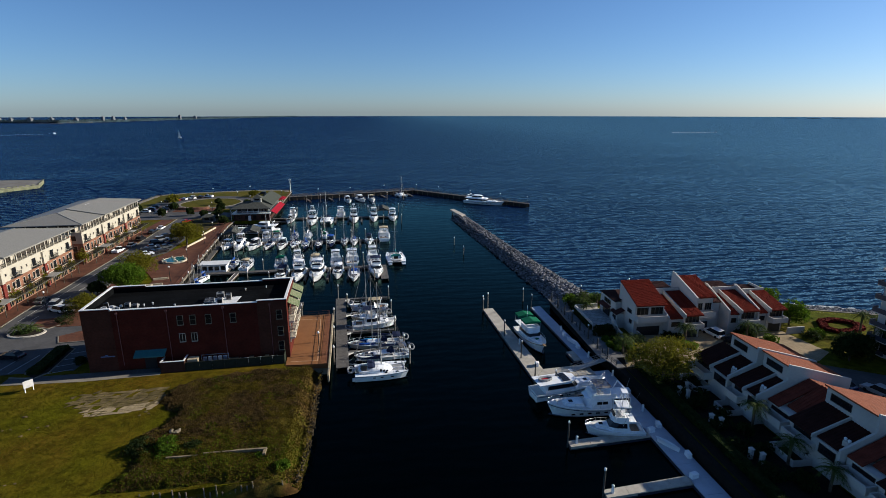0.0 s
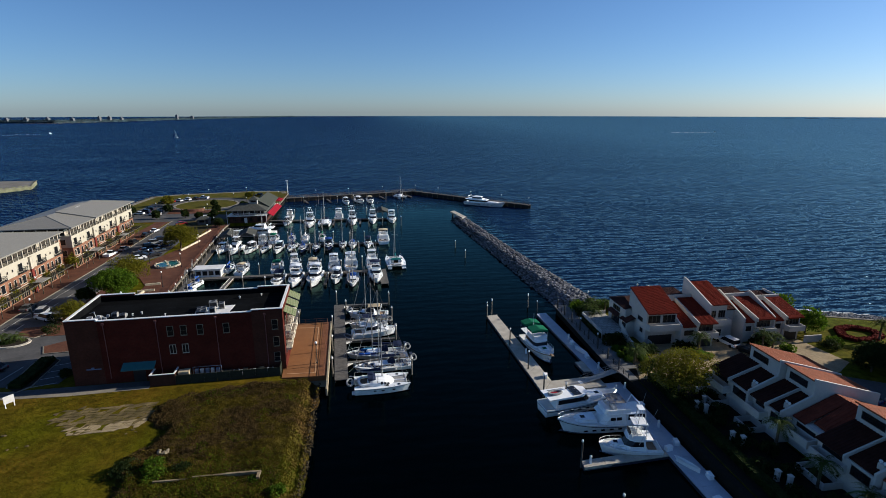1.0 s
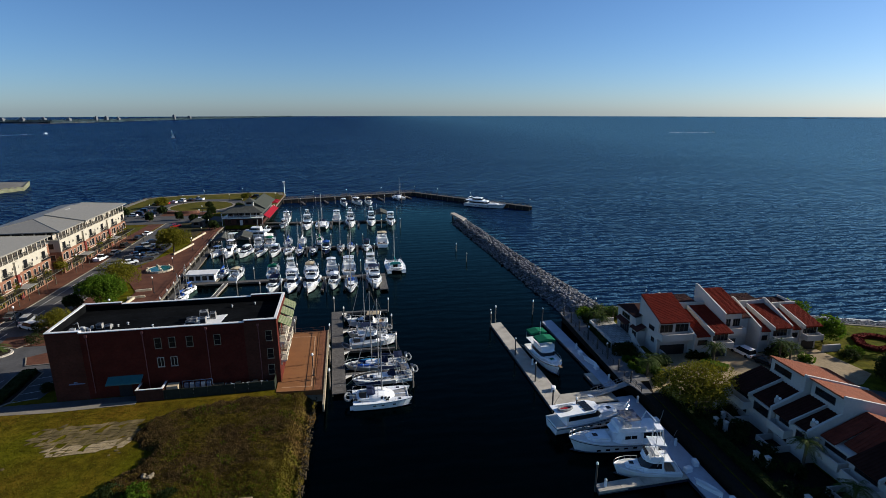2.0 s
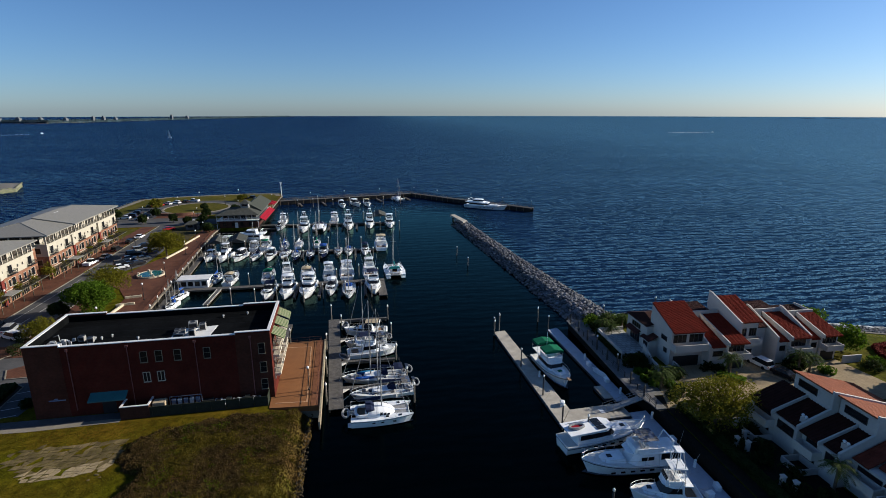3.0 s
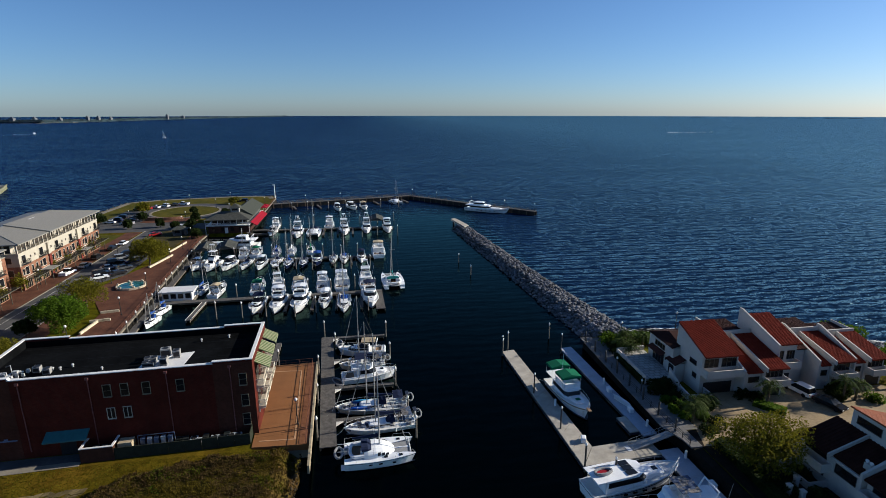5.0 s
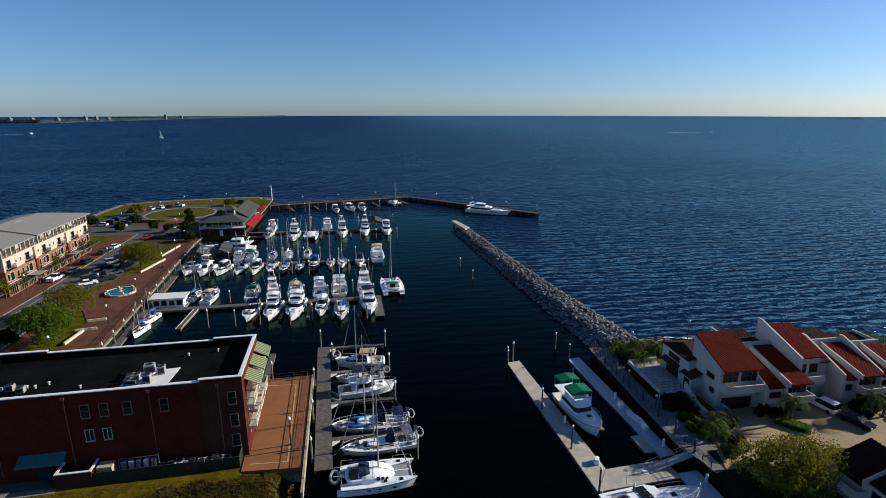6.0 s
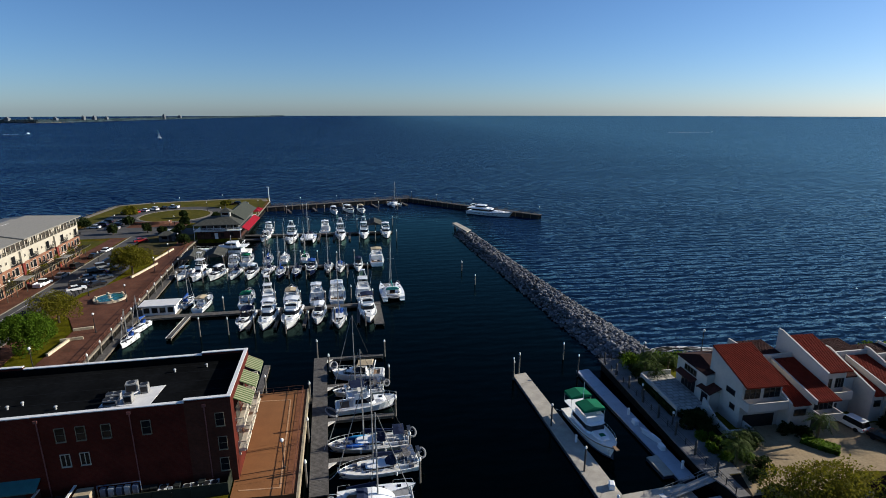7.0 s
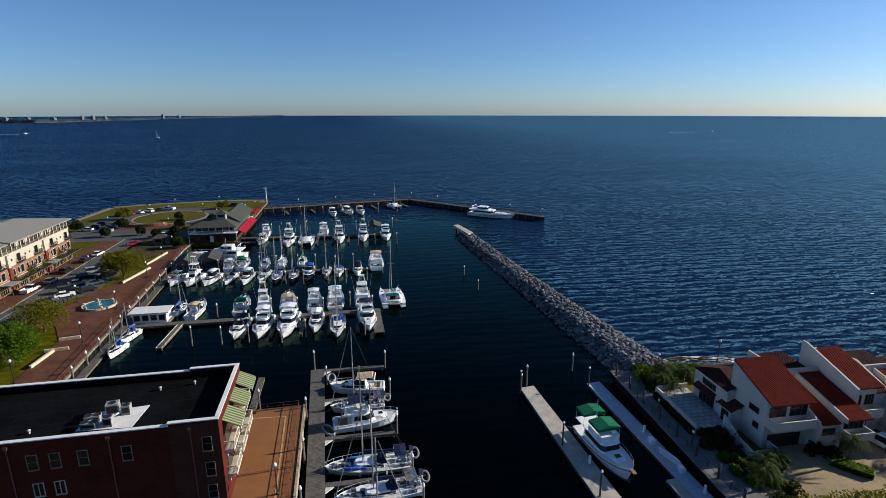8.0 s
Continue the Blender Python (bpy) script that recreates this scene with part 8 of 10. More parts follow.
# bow place, heading (180: bow towards the quay building), length
S_ = 180
moored = [
    ("cruiser", -28.0, 151.0, S_ - 4, 10.5, None, CANVASNAVY), ("flybridge", -22.9, 150.6, S_ - 3, 11.8, None, None), ("flybridge", -17.6, 150.2, S_ - 4, 13.2, None, None),
    ("runabout", -11.0, 152.3, S_ - 2, 9.8, None, GELCOAT), ("flybridge", 1.3, 151.0, S_ + 4, 12.6, None, CANVASNAVY),
    ("runabout", -30.1, 176.2, 2, 10.8, None, CANVASGREEN), ("sport", -25.0, 175.0, 6, 10.0, None, None), ("cruiser", -19.2, 177.5, 3, 11.5, None, CANVASTAN),
    ("flybridge", -12.4, 176.0, 2, 11.0, None, None), ("flybridge", -7.2, 178.0, 2, 13.0, None, None), ("sport", -0.1, 178.0, 0, 12.0, None, None),
    ("console", -54.0, 191.5, S_ - 14, 8.6, None, None), ("sport", -49.2, 190.3, S_ - 10, 10.0, None, None), ("runabout", -44.5, 190.4, S_ - 14, 9.2, None, GELCOAT),
    ("cruiser", -41.6, 213.5, 4, 9.5, None, GELCOAT), ("runabout", -33.7, 189.6, S_ - 4, 9.4, None, GELCOAT), ("cruiser", -36.8, 214.5, -4, 10.0, None, CANVASGREEN),
    ("runabout", -15.8, 191.6, S_, 10.0, NAVYHULL, CANVASBLUE), ("cruiser", -1.3, 193.0, S_, 8.6, None, CANVASNAVY), ("flybridge", 4.6, 212.0, 0, 14.0, None, CANVASTAN),
    ("sport", -26.6, 231.4, S_, 13.5, None, None), ("sport", -7.6, 234.4, S_ + 4, 12.6, None, None), ("sport", 1.1, 236.0, S_, 12.0, None, None), ("flybridge", 10.0, 235.8, S_ + 2, 12.0, None, None),
    ("flybridge", -14.6, 258.5, 0, 11.6, None, None), ("cruiser", -37.6, 237.2, S_ - 8, 8.5, None, GELCOAT), ("flybridge", -37.0, 258.0, 0, 9.8, None, None),
    ("cruiser", -11.6, 288.0, S_ + 12, 10.0, None, GELCOAT), ("runabout", -3.4, 290.4, S_ + 22, 11.5, None, GELCOAT), ("cruiser", 1.4, 290.0, S_ + 10, 10.5, None, CANVASTAN),
    ("runabout", -39.7, 165.0 + 9.0, -6, 9.6, None, CANVASTAN),
]
for i, (kd, x, y, hd, L, hl, tp) in enumerate(moored):
    berth(gear(motor_boat(kd, L, None, hl, tp, i), L, L * 0.33, 0.95 + 0.02 * L, 500 + i, 0.03, 0.26, 6), x, y, hd, L)
sails = [(-5.9, 149.0, S_, 11.5, None, CANVASBLUE, 15), (-38.7, 190.5, S_ - 6, 9.0, None, CANVASNAVY, 12), (-29.4, 191.4, S_ - 6, 9.6, None, CANVASNAVY, 13), (-30.6, 214.0, 0, 9.2, None, CANVASBLUE, 12.5),
         (-24.9, 189.9, S_, 8.8, NAVYHULL, CANVASBLUE, 12), (-20.1, 190.2, S_, 8.6, NAVYHULL, CANVASNAVY, 12), (-25.4, 214.5, 0, 9.5, None, GELCOAT, 12), (-10.6, 193.0, S_, 8.6, None, CANVASNAVY, 12),
         (-6.8, 192.8, S_ + 2, 9.4, None, CANVASBLUE, 13), (-19.0, 214.6, 0, 9.0, None, CANVASGREEN, 12), (-51.0, 152.8, S_ - 10, 6.4, None, CANVASBLUE, 7.5), (-50.6, 145.9, S_ - 8, 6.0, None, CANVASBLUE, 7),
         (-44.2, 174.5, -8, 6.6, None, CANVASBLUE, 10)]
for i, (x, y, hd, L, hl, cv, mh) in enumerate(sails):
    berth(gear(sail_boat(L, hl, cv, mh, i), L, L * 0.31, 0.95, 600 + i), x, y, hd, L)
berth(catamaran(12.0, cover=CANVASTEAL), 7.2, 177.5, 3, 12.0)
berth(catamaran(11.0), -20.2, 232.6, S_, 11.0)
berth(catamaran(9.5), 19.6, 303.5, S_ + 20, 9.5)
KAYAKBLUE = mat("blue_kayak", (0.010, 0.085, 0.42), 0.4)
KAYAKSKY = mat("sky_blue_kayak", (0.05, 0.27, 0.50), 0.4)


def live_aboard(L, hull, cover, mast, seed, kayaks=False):
    """A sailing yacht lived on: awning over the cockpit, solar panel, outboard and clutter."""
    bt = gear(sail_boat(L, hull, cover, mast, seed), L, L * 0.31, 0.95, seed, 0.02, 0.92, 26)
    B, fb = L * 0.31, 0.95
    part("bimini", Shape().loft([[(-B * 0.36, L * y, fb + 1.72), (-B * 0.22, L * y, z), (B * 0.22, L * y, z), (B * 0.36, L * y, fb + 1.72), (B * 0.22, L * y, z - 0.04), (-B * 0.22, L * y, z - 0.04)] for y, z in ((0.06, fb + 1.86), (0.13, fb + 1.98), (0.2, fb + 1.9))]), cover if kayaks else GEAR, bt, "faded canvas awning over the cockpit")
    for sx in (-1, 1):
        for yy in (0.065, 0.195):
            part("bimini_post", Shape().rod((sx * B * 0.35, L * yy, fb), (sx * B * 0.35, L * yy, fb + 1.74), 0.03, n=4), ALU, bt)
    if kayaks:
        for x, y0, z, m_ in ((-B * 0.30, 0.56, fb + 0.42, KAYAKBLUE), (B * 0.27, 0.5, fb + 0.5, KAYAKSKY)):
            ring = lambda u, w, h: [(x - w, L * y0 + u, z), (x, L * y0 + u, z - h), (x + w, L * y0 + u, z), (x, L * y0 + u, z + h)]
            part("kayak", Shape().loft([ring(0, 0.03, 0.03), ring(0.7, 0.28, 0.16), ring(1.6, 0.34, 0.2), ring(2.4, 0.26, 0.15), ring(3.1, 0.03, 0.03)]), m_, bt, "blue plastic kayak lashed on deck", smooth=True)
    part("tender", Shape().tube([(0.62 * math.cos(a) * (B / 3.4), -0.55 + 0.5 * math.sin(a), fb + 0.95 + 0.35 * math.cos(a)) for a in [math.pi * k / 6 for k in range(12)]], 0.15, n=6, closed=True), NETGREY, bt, "grey tender hung at the stern")
    for sx in (-0.45, 0.45):
        part("davit", Shape().tube([(sx, 0.2, fb), (sx, 0.0, fb + 1.35), (sx, -0.55, fb + 1.5)], 0.035), ALU, bt)
    part("solar_panel", Shape().box(-0.6, 0.6, -0.3, 0.25, fb + 1.75, fb + 1.79), BOOT, bt)
    for sx in (-0.5, 0.5):
        part("solar_stand", Shape().rod((sx, 0.0, fb), (sx, 0.0, fb + 1.75), 0.03, n=4), ALU, bt)
    part("outboard", Shape().box(B * 0.25, B * 0.25 + 0.3, -0.2, 0.15, fb + 0.35, fb + 0.95, taper=0.05), DARKMETAL, bt)
    return bt


# berths on the quay dock, bows to the dock or out
tagged(berth(catamaran(10.1), 5.9, 92.0, 272.5, 10.1), "large white sailing catamaran on the dock's end berth")
berth(live_aboard(11.2, None, CANVASNAVY, 15.5, 31), -4.4, 97.9, 97, 11.2)
berth(live_aboard(11.9, OLDGEL, CANVASNAVY, 15.0, 32, True), -6.0, 104.2, 91, 11.9)
berth(motor_boat("flybridge", 10.2, 3.5, None, CANVASNAVY, 33), 4.9, 115.6, 276, 10.2)
berth(live_aboard(8.8, OLDGEL, CANVASNAVY, 14.0, 34), -5.9, 119.6, 91, 8.8)
berth(motor_boat("runabout", 9.6, 3.2, None, CANVASTAN, 35), -6.3, 126.2, 84, 9.6)
# east docks
berth(trawler(12.4), 34.4, 95.6, S_ + 6, 12.4)
berth(motor_yacht(14.2, "white motor yacht with solar panels on its upper deck", style=0), 41.0, 81.2, 278, 14.2)
berth(motor_yacht(14.0, "long white motor yacht with a tan sun top", style=1), 27.7, 74.0, 89, 14.0)
berth(motor_boat("sport", 9.0, 3.2, None, None, 41), 31.9, 68.2, 80, 9.0)
berth(motor_yacht(23.0, "large white motor yacht lying along the outer pier", style=0), 70.6, 269.6, 233, 23.0)
berth(motor_yacht(19.0, "long white motor yacht beside the restaurant dock", style=0), -57.4, 221.4, 86, 19.0)
boat_house = thing("houseboat", "white flat-roofed floating dock house with dark windows", "houseboat", pose(-49.2, 165.2, 0, 0, 0, 1))
part("float", Shape().box(-4.2, 4.2, -2.0, 2.4, -0.4, 0.5), CONCRETE, boat_house)
part("cabin", Shape().box(-3.6, 3.7, -1.5, 2.0, 0.5, 2.9), SKIN, boat_house)
part("roof", Shape().box(-4.3, 4.4, -2.2, 2.6, 2.9, 3.15), COPING, boat_house)
for k in range(4):
    part("window", Shape().box(-3.3 + k * 1.8, -2.0 + k * 1.8, -1.56, -1.5, 1.1, 2.4), GLASSDK, boat_house)
shed = thing("boat_shed", "small open boat shed with a weathered gable roof", "boat shed", group="boat sheds")
part("roof", Shape().add([(-3.2, -5, 3.6), (3.2, -5, 3.6), (3.2, 5, 3.6), (-3.2, 5, 3.6), (0, -5, 4.9), (0, 5, 4.9)], [(0, 4, 5, 3), (4, 1, 2, 5), (0, 1, 4), (2, 3, 5), (3, 2, 1, 0)]), SHINGLE, shed)
for sx in (-2.9, 2.9):
    for sy in (-4.7, 0, 4.7):
        part("post", Shape().box(sx - 0.12, sx + 0.12, sy - 0.12, sy + 0.12, -1.5, 3.6), PILE, shed)
repeat(shed, [pose(5.4, 250.0, 0), pose(-53.6, 208.0, 0, 0, 0, 6), pose(-47.0, 209.5, 0, 0, 0, 6)])
din = thing("dinghy", "grey inflatable dinghy hauled on the dock", "dinghy", group="dinghies")
pts = [(0.7 * math.cos(a), 1.5 * math.sin(a) * (1.15 if math.sin(a) > 0 else 1)) for a in [2 * math.pi * k / 12 for k in range(12)]]
part("tube", Shape().tube([(x, y, 0.25) for x, y in pts], 0.2, n=8, closed=True), NETGREY, din)
part("floor", Shape().prism([(x * 0.9, y * 0.9) for x, y in pts], 0.1, 0.18), DARKMETAL, din)
repeat(din, [pose(-6.2, 129.5, 0.7, 0, 0, 4), pose(-5.9, 113.8, 0.3, 0, 0, 30)])
kay = solid("kayak", hull_shape(3.6, 0.7, 0.3, 0.1, 0.9, 0.3), CANVASBLUE, "bright blue kayak lashed on deck", "kayak", group="kayaks")
repeat(kay, [pose(-3.4, 105.3, 1.1, 0, 0, 262), pose(-3.6, 103.4, 1.1, 0, 0, 268)])

wk = solid("kayak", hull_shape(3.8, 0.75, 0.32, 0.1, 0.9, 0.3), GELCOAT, "white kayak lying on the floating dock", "kayak", group="dock kayaks")
repeat(wk, [pose(43.4, 61.0, 0.95, 0, 0, 30), pose(42.6, 97.4, 0.95, 0, 0, 20)])
mooring_lines("mooring_ropes", [((-4.4, 97.9, 1.2), (-6.6, 97.0, 0.7)), ((6.5, 99.2, 1.0), (6.6, 95.6, 2.6)), ((-6.2, 104.4, 1.2), (-7.2, 102.6, 0.7)), ((5.4, 104.0, 1.0), (5.4, 101.9, 2.4)), ((4.9, 115.6, 1.6), (4.5, 112.0, 2.8)), ((27.2, 79.2, 1.4), (29.6, 84.7, 0.6)), ((40.6, 81.0, 1.9), (41.4, 83.0, 0.6)), ((28.0, 74.2, 2.1), (31.6, 80.8, 2.0)), ((41.6, 74.0, 1.5), (42.0, 71.6, 0.6)), ((40.6, 66.6, 1.1), (41.8, 67.6, 0.6)), ((33.4, 107.6, 1.4), (30.8, 109.0, 0.6))])

# ---- stone breakwater ----
def rock_mesh(seed, n=3):
    """A squarish boulder of about 1 m: a jittered, flattened icosahedron."""
    r = random.Random(seed)
    bm = bmesh.new()
    bmesh.ops.create_icosphere(bm, subdivisions=1, radius=0.5)
    sx, sy, sz = r.uniform(0.8, 1.35), r.uniform(0.75, 1.1), r.uniform(0.55, 0.85)
    for v in bm.verts:
        k = r.uniform(0.78, 1.22)
        v.co = Vector((v.co.x * sx * k, v.co.y * sy * k, v.co.z * sz * k))
    vs, fs = [tuple(v.co) for v in bm.verts], [tuple(v.index for v in f.verts) for f in bm.faces]
    bm.free()
    return vs, fs


ROCKS = [rock_mesh(100 + k) for k in range(8)]


def rock_random(m):
    """Lightness that differs from stone to stone in a joined heap."""
    n, l = m.node_tree.nodes, m.node_tree.links
    g = n.new("ShaderNodeNewGeometry")
    r = n.new("ShaderNodeMapRange")
    r.inputs["To Min"].default_value, r.inputs["To Max"].default_value = 0.3, 1.5
    l.new(g.outputs["Random Per Island"], r.inputs["Value"])
    b = n["Principled BSDF"]
    old = b.inputs["Base Color"].links[0].from_socket
    x = n.new("ShaderNodeMix")
    x.data_type, x.blend_type = 'RGBA', 'MULTIPLY'
    x.inputs[0].default_value = 1.0
    c = n.new("ShaderNodeCombineColor")
    for k in range(3):
        l.new(r.outputs["Result"], c.inputs[k])
    l.new(old, x.inputs[6]), l.new(c.outputs[0], x.inputs[7]), l.new(x.outputs[2], b.inputs["Base Color"])
    return m


HEAP = rock_random(mat("granite_heap", (0.135, 0.137, 0.145), 0.9, var=0.25, scale=1.3, bump=0.5, bscale=4))
AXIS = [(40.8, 240.0), (44.1, 205), (46.8, 178), (49.6, 152), (51.6, 136), (53.0, 123)]
HALF = [3.9, 4.2, 4.5, 5.2, 5.7, 6.2]


def along(t):
    """Place, half width and cross direction at the share t of the breakwater."""
    k = min(int(t * (len(AXIS) - 1)), len(AXIS) - 2)
    u = t * (len(AXIS) - 1) - k
    a, b = Vector(AXIS[k]), Vector(AXIS[k + 1])
    d = (b - a).normalized()
    return a.lerp(b, u), HALF[k] + (HALF[k + 1] - HALF[k]) * u, Vector((-d.y, d.x))


bw = thing("breakwater", "long curved breakwater of grey granite boulders", "breakwater")
core = Shape()
for k in range(25):
    p, w, c = along(k / 24)
    core.v += [(*(p - c * (w + 0.5)), -1.2), (*(p - c * 2.0), 1.7), (*(p + c * 2.0), 1.7), (*(p + c * (w + 0.5)), -1.2)]
core.f = [(4 * k + i, 4 * k + i + 4, 4 * k + i + 5, 4 * k + i + 1) for k in range(24) for i in range(3)]
part("core", core, ROCKDARK, bw, "dark rubble core")
rr = random.Random(21)
near_mesh = []
for k, (vs, fs) in enumerate(ROCKS):
    s = Shape()
    s.add(vs, fs)
    near_mesh.append(s.mesh("boulder", ROCK))
heap, singles = Shape(), []
for k in range(6200):
    t = rr.random() ** 0.9
    p, w, c = along(t)
    u = rr.uniform(-1, 1)
    q = p + c * (w * u) + Vector((rr.uniform(-0.4, 0.4), rr.uniform(-0.4, 0.4)))
    z = 2.0 * min(1.0, (1.02 - abs(u)) / 0.66) + rr.uniform(-0.25, 0.3) - 0.15
    m = Matrix.Translation((q.x, q.y, z)) @ Euler((rr.uniform(-0.6, 0.6), rr.uniform(-0.6, 0.6), rr.uniform(0, 6.28))).to_matrix().to_4x4() @ Matrix.Scale(rr.uniform(0.5, 1.05), 4)
    if q.y < 150 and z > 0.5 and len(singles) < 290:
        singles.append((k % 8, m))
    else:
        heap.add(*ROCKS[k % 8], m)
tagged(part("rubble_mound", heap, HEAP, bw), kind="stuff")
for k, m in singles:
    ob = new("boulder", near_mesh[k])
    ob.parent = bw
    ob.matrix_basis = m
part("head_slab", Shape().prism([(38.2, 249.6), (40.4, 251.0), (43.4, 235.2), (41.0, 232.8)], 1.7, 2.5), DOCKCON, bw, "concrete slab at the breakwater's head")
part("slab_pile", Shape().rod((39.4, 249, -1.5), (39.4, 249, 1.7), 0.4), DARKMETAL, bw)


def riprap(name, pts, width, n, z0, z1, seed, label, size=(0.3, 0.8), material=HEAP):
    """Loose stones along a line of shore."""
    r, s = random.Random(seed), Shape()
    for k in range(n):
        i = r.randrange(len(pts) - 1)
        a, b = Vector(pts[i]), Vector(pts[i + 1])
        d = (b - a).normalized()
        o = r.random()
        q = a.lerp(b, r.random()) + Vector((-d.y, d.x)) * (o - 0.5) * width
        m = Matrix.Translation((q.x, q.y, z0 + (z1 - z0) * o)) @ Euler((r.uniform(-0.5, 0.5), r.uniform(-0.5, 0.5), r.uniform(0, 6.28))).to_matrix().to_4x4() @ Matrix.Scale(r.uniform(*size), 4)
        s.add(*ROCKS[k % 8], m)
    return solid(name, s, material, label, "rocks", "stuff")


riprap("riprap", [(50, 123.4), (60, 124.8), (70, 123.0), (84, 118.6)], 5.6, 900, 1.9, -0.2, 3, "pale stones along the seaward shore")
riprap("riprap", [(84, 118.4), (105, 110.6), (122, 104.0), (150, 93.0)], 9.0, 2200, 2.1, 0.0, 7, "pale stones along the lawn's seaward edge", (0.35, 0.85))
solid("kerb", Shape().prism([(84, 113.7), (105, 105.4), (122, 98.7), (150, 87.8), (150, 88.4), (122, 99.3), (105, 106.0), (84, 114.3)], G - 0.3, G + 0.12), CONCRETE, "pale concrete cap between lawn and stones", "kerb", "structure")
riprap("riprap", [(-11.2, 92), (-11.0, 80), (-10.9, 70), (-11.4, 61.6)], 2.2, 520, -0.1, 1.7, 4, "scattered stones along the vacant lot's bank", (0.12, 0.42), rock_random(mat("brown_rubble", (0.06, 0.045, 0.026), 0.95, var=0.3)))
riprap("riprap", [(-49, 334), (-70, 335.5), (-107, 328.5), (-124, 321), (-126, 272)], 4.0, 500, 1.6, -0.3, 5, "dark stones along the park's seaward edge")

# rough ground of the vacant lot, falling to the water
LOT = [(-9.0, 92.3), (-21.5, 92.4), (-30.7, 90.3), (-35.3, 87.4), (-35.9, 83.3), (-32, 78.7), (-33.5, 75), (-35.1, 73.4), (-35.9, 69.4), (-33.4, 66.3), (-34, 63.8), (-36.5, 60.9), (-9.0, 60.9)]


def in_lot(x, y):
    """Distance inside (+) or outside (-) of the weeds' ragged outline."""
    c, best = False, 1e9
    for (xa, ya), (xb, yb) in zip(LOT, LOT[1:] + LOT[:1]):
        if (ya > y) != (yb > y) and x < (xb - xa) * (y - ya) / (yb - ya) + xa:
            c = not c
        u = max(0.0, min(1.0, ((x - xa) * (xb - xa) + (y - ya) * (yb - ya)) / ((xb - xa) ** 2 + (yb - ya) ** 2)))
        best = min(best, math.hypot(x - xa - u * (xb - xa), y - ya - u * (yb - ya)))
    return (best if c else -best) + 1.1 * noise.noise((x * 0.45, y * 0.45, 7.0)) + 0.5 * noise.noise((x * 1.6, y * 1.6, 2.0))


def lot_height(x, y):
    """Mounds under the weeds; past the shoulder the bank drops below the water."""
    h = min(1.0, in_lot(x, y) * 0.6) * (0.30 + 0.35 * (1 + noise.noise((x * 0.22, y * 0.22, 4.0))) + 0.12 * noise.noise((x * 1.1, y * 1.1, 1.0)))
    out = x - (-13.3 + 0.5 * noise.noise((0.3, y * 0.3, 9.0)))
    if out > 0:
        h = h * max(0.0, 1 - out / 1.4) - 2.6 * (out / 3.2) ** 1.2
    if y < 60.9:
        h -= (60.9 - y) * 3.0
    return G + (max(h, -0.12) if out <= 0 and y > 60.9 else h)


def weed_sheet():
    s, st = Shape(), 0.5
    nx, ny = int(29 / st), int(33.0 / st)
    s.v = [(-38 + i * st, 60.3 + j * st, lot_height(-38 + i * st, 60.3 + j * st)) for j in range(ny) for i in range(nx)]
    s.f = [(j * nx + i, j * nx + i + 1, (j + 1) * nx + i + 1, (j + 1) * nx + i) for j in range(ny - 1) for i in range(nx - 1)]
    return solid("weed_patch", s, WEEDS, "rough brown and olive weeds sloping to the water", "ground", "structure", smooth=True)


weed_sheet()


def tufts(name, n, seed, h0, h1, material, label, keep, wide=0.10):
    """Many small leaning blades over the rough ground, as one soft growth."""
    r, s = random.Random(seed), Shape()
    for k in range(n):
        x, y = r.uniform(-37, -10.2), r.uniform(61.2, 92.8)
        if in_lot(x, y) < r.uniform(-0.5, 0.8) or not keep(x, y, r):
            continue
        zz = lot_height(x, y)
        h = r.uniform(h0, h1) * (1.0 + 0.5 * noise.noise((x * 0.5, y * 0.5, seed)))
        for q in range(3):
            a = r.uniform(0, 6.28)
            dx, dy, w, u = math.cos(a), math.sin(a), wide * r.uniform(0.5, 1.2), r.uniform(0.2, 1.1)
            s.add([(x - dy * w, y + dx * w, zz - 0.05), (x + dy * w, y - dx * w, zz - 0.05), (x + dx * h * u, y + dy * h * u, zz + h)], [(0, 1, 2)])
    return solid(name, s, material, label, "weeds", "stuff")


DRYTUFT = leafy("dry_stalks", (0.088, 0.058, 0.020))
OLIVETUFT = leafy("olive_weeds", (0.098, 0.075, 0.009))
GREENTUFT = leafy("green_weed_leaves", (0.082, 0.100, 0.005))
def brown_at(x, y):
    return noise.noise((x * 0.17, y * 0.17, 3.0)) + 0.5 * noise.noise((x * 0.6, y * 0.6, 5.0)) + 0.25 * (1 if y > 74 else -1)
tufts("dry_weeds", 30000, 8, 0.08, 0.28, DRYTUFT, "knee-high brown stalks and weeds", lambda x, y, r: brown_at(x, y) > r.uniform(-0.2, 0.3))
tufts("olive_weeds", 42000, 9, 0.06, 0.20, OLIVETUFT, "low olive-green weeds on the vacant lot", lambda x, y, r: brown_at(x, y) < r.uniform(-0.1, 0.4))
tufts("green_weeds", 18000, 10, 0.08, 0.28, GREENTUFT, "leafy green weeds by the old bulkhead", lambda x, y, r: y < 72 - 5 * r.random() or noise.noise((x * 0.3, y * 0.3, 8.0)) > 0.28)

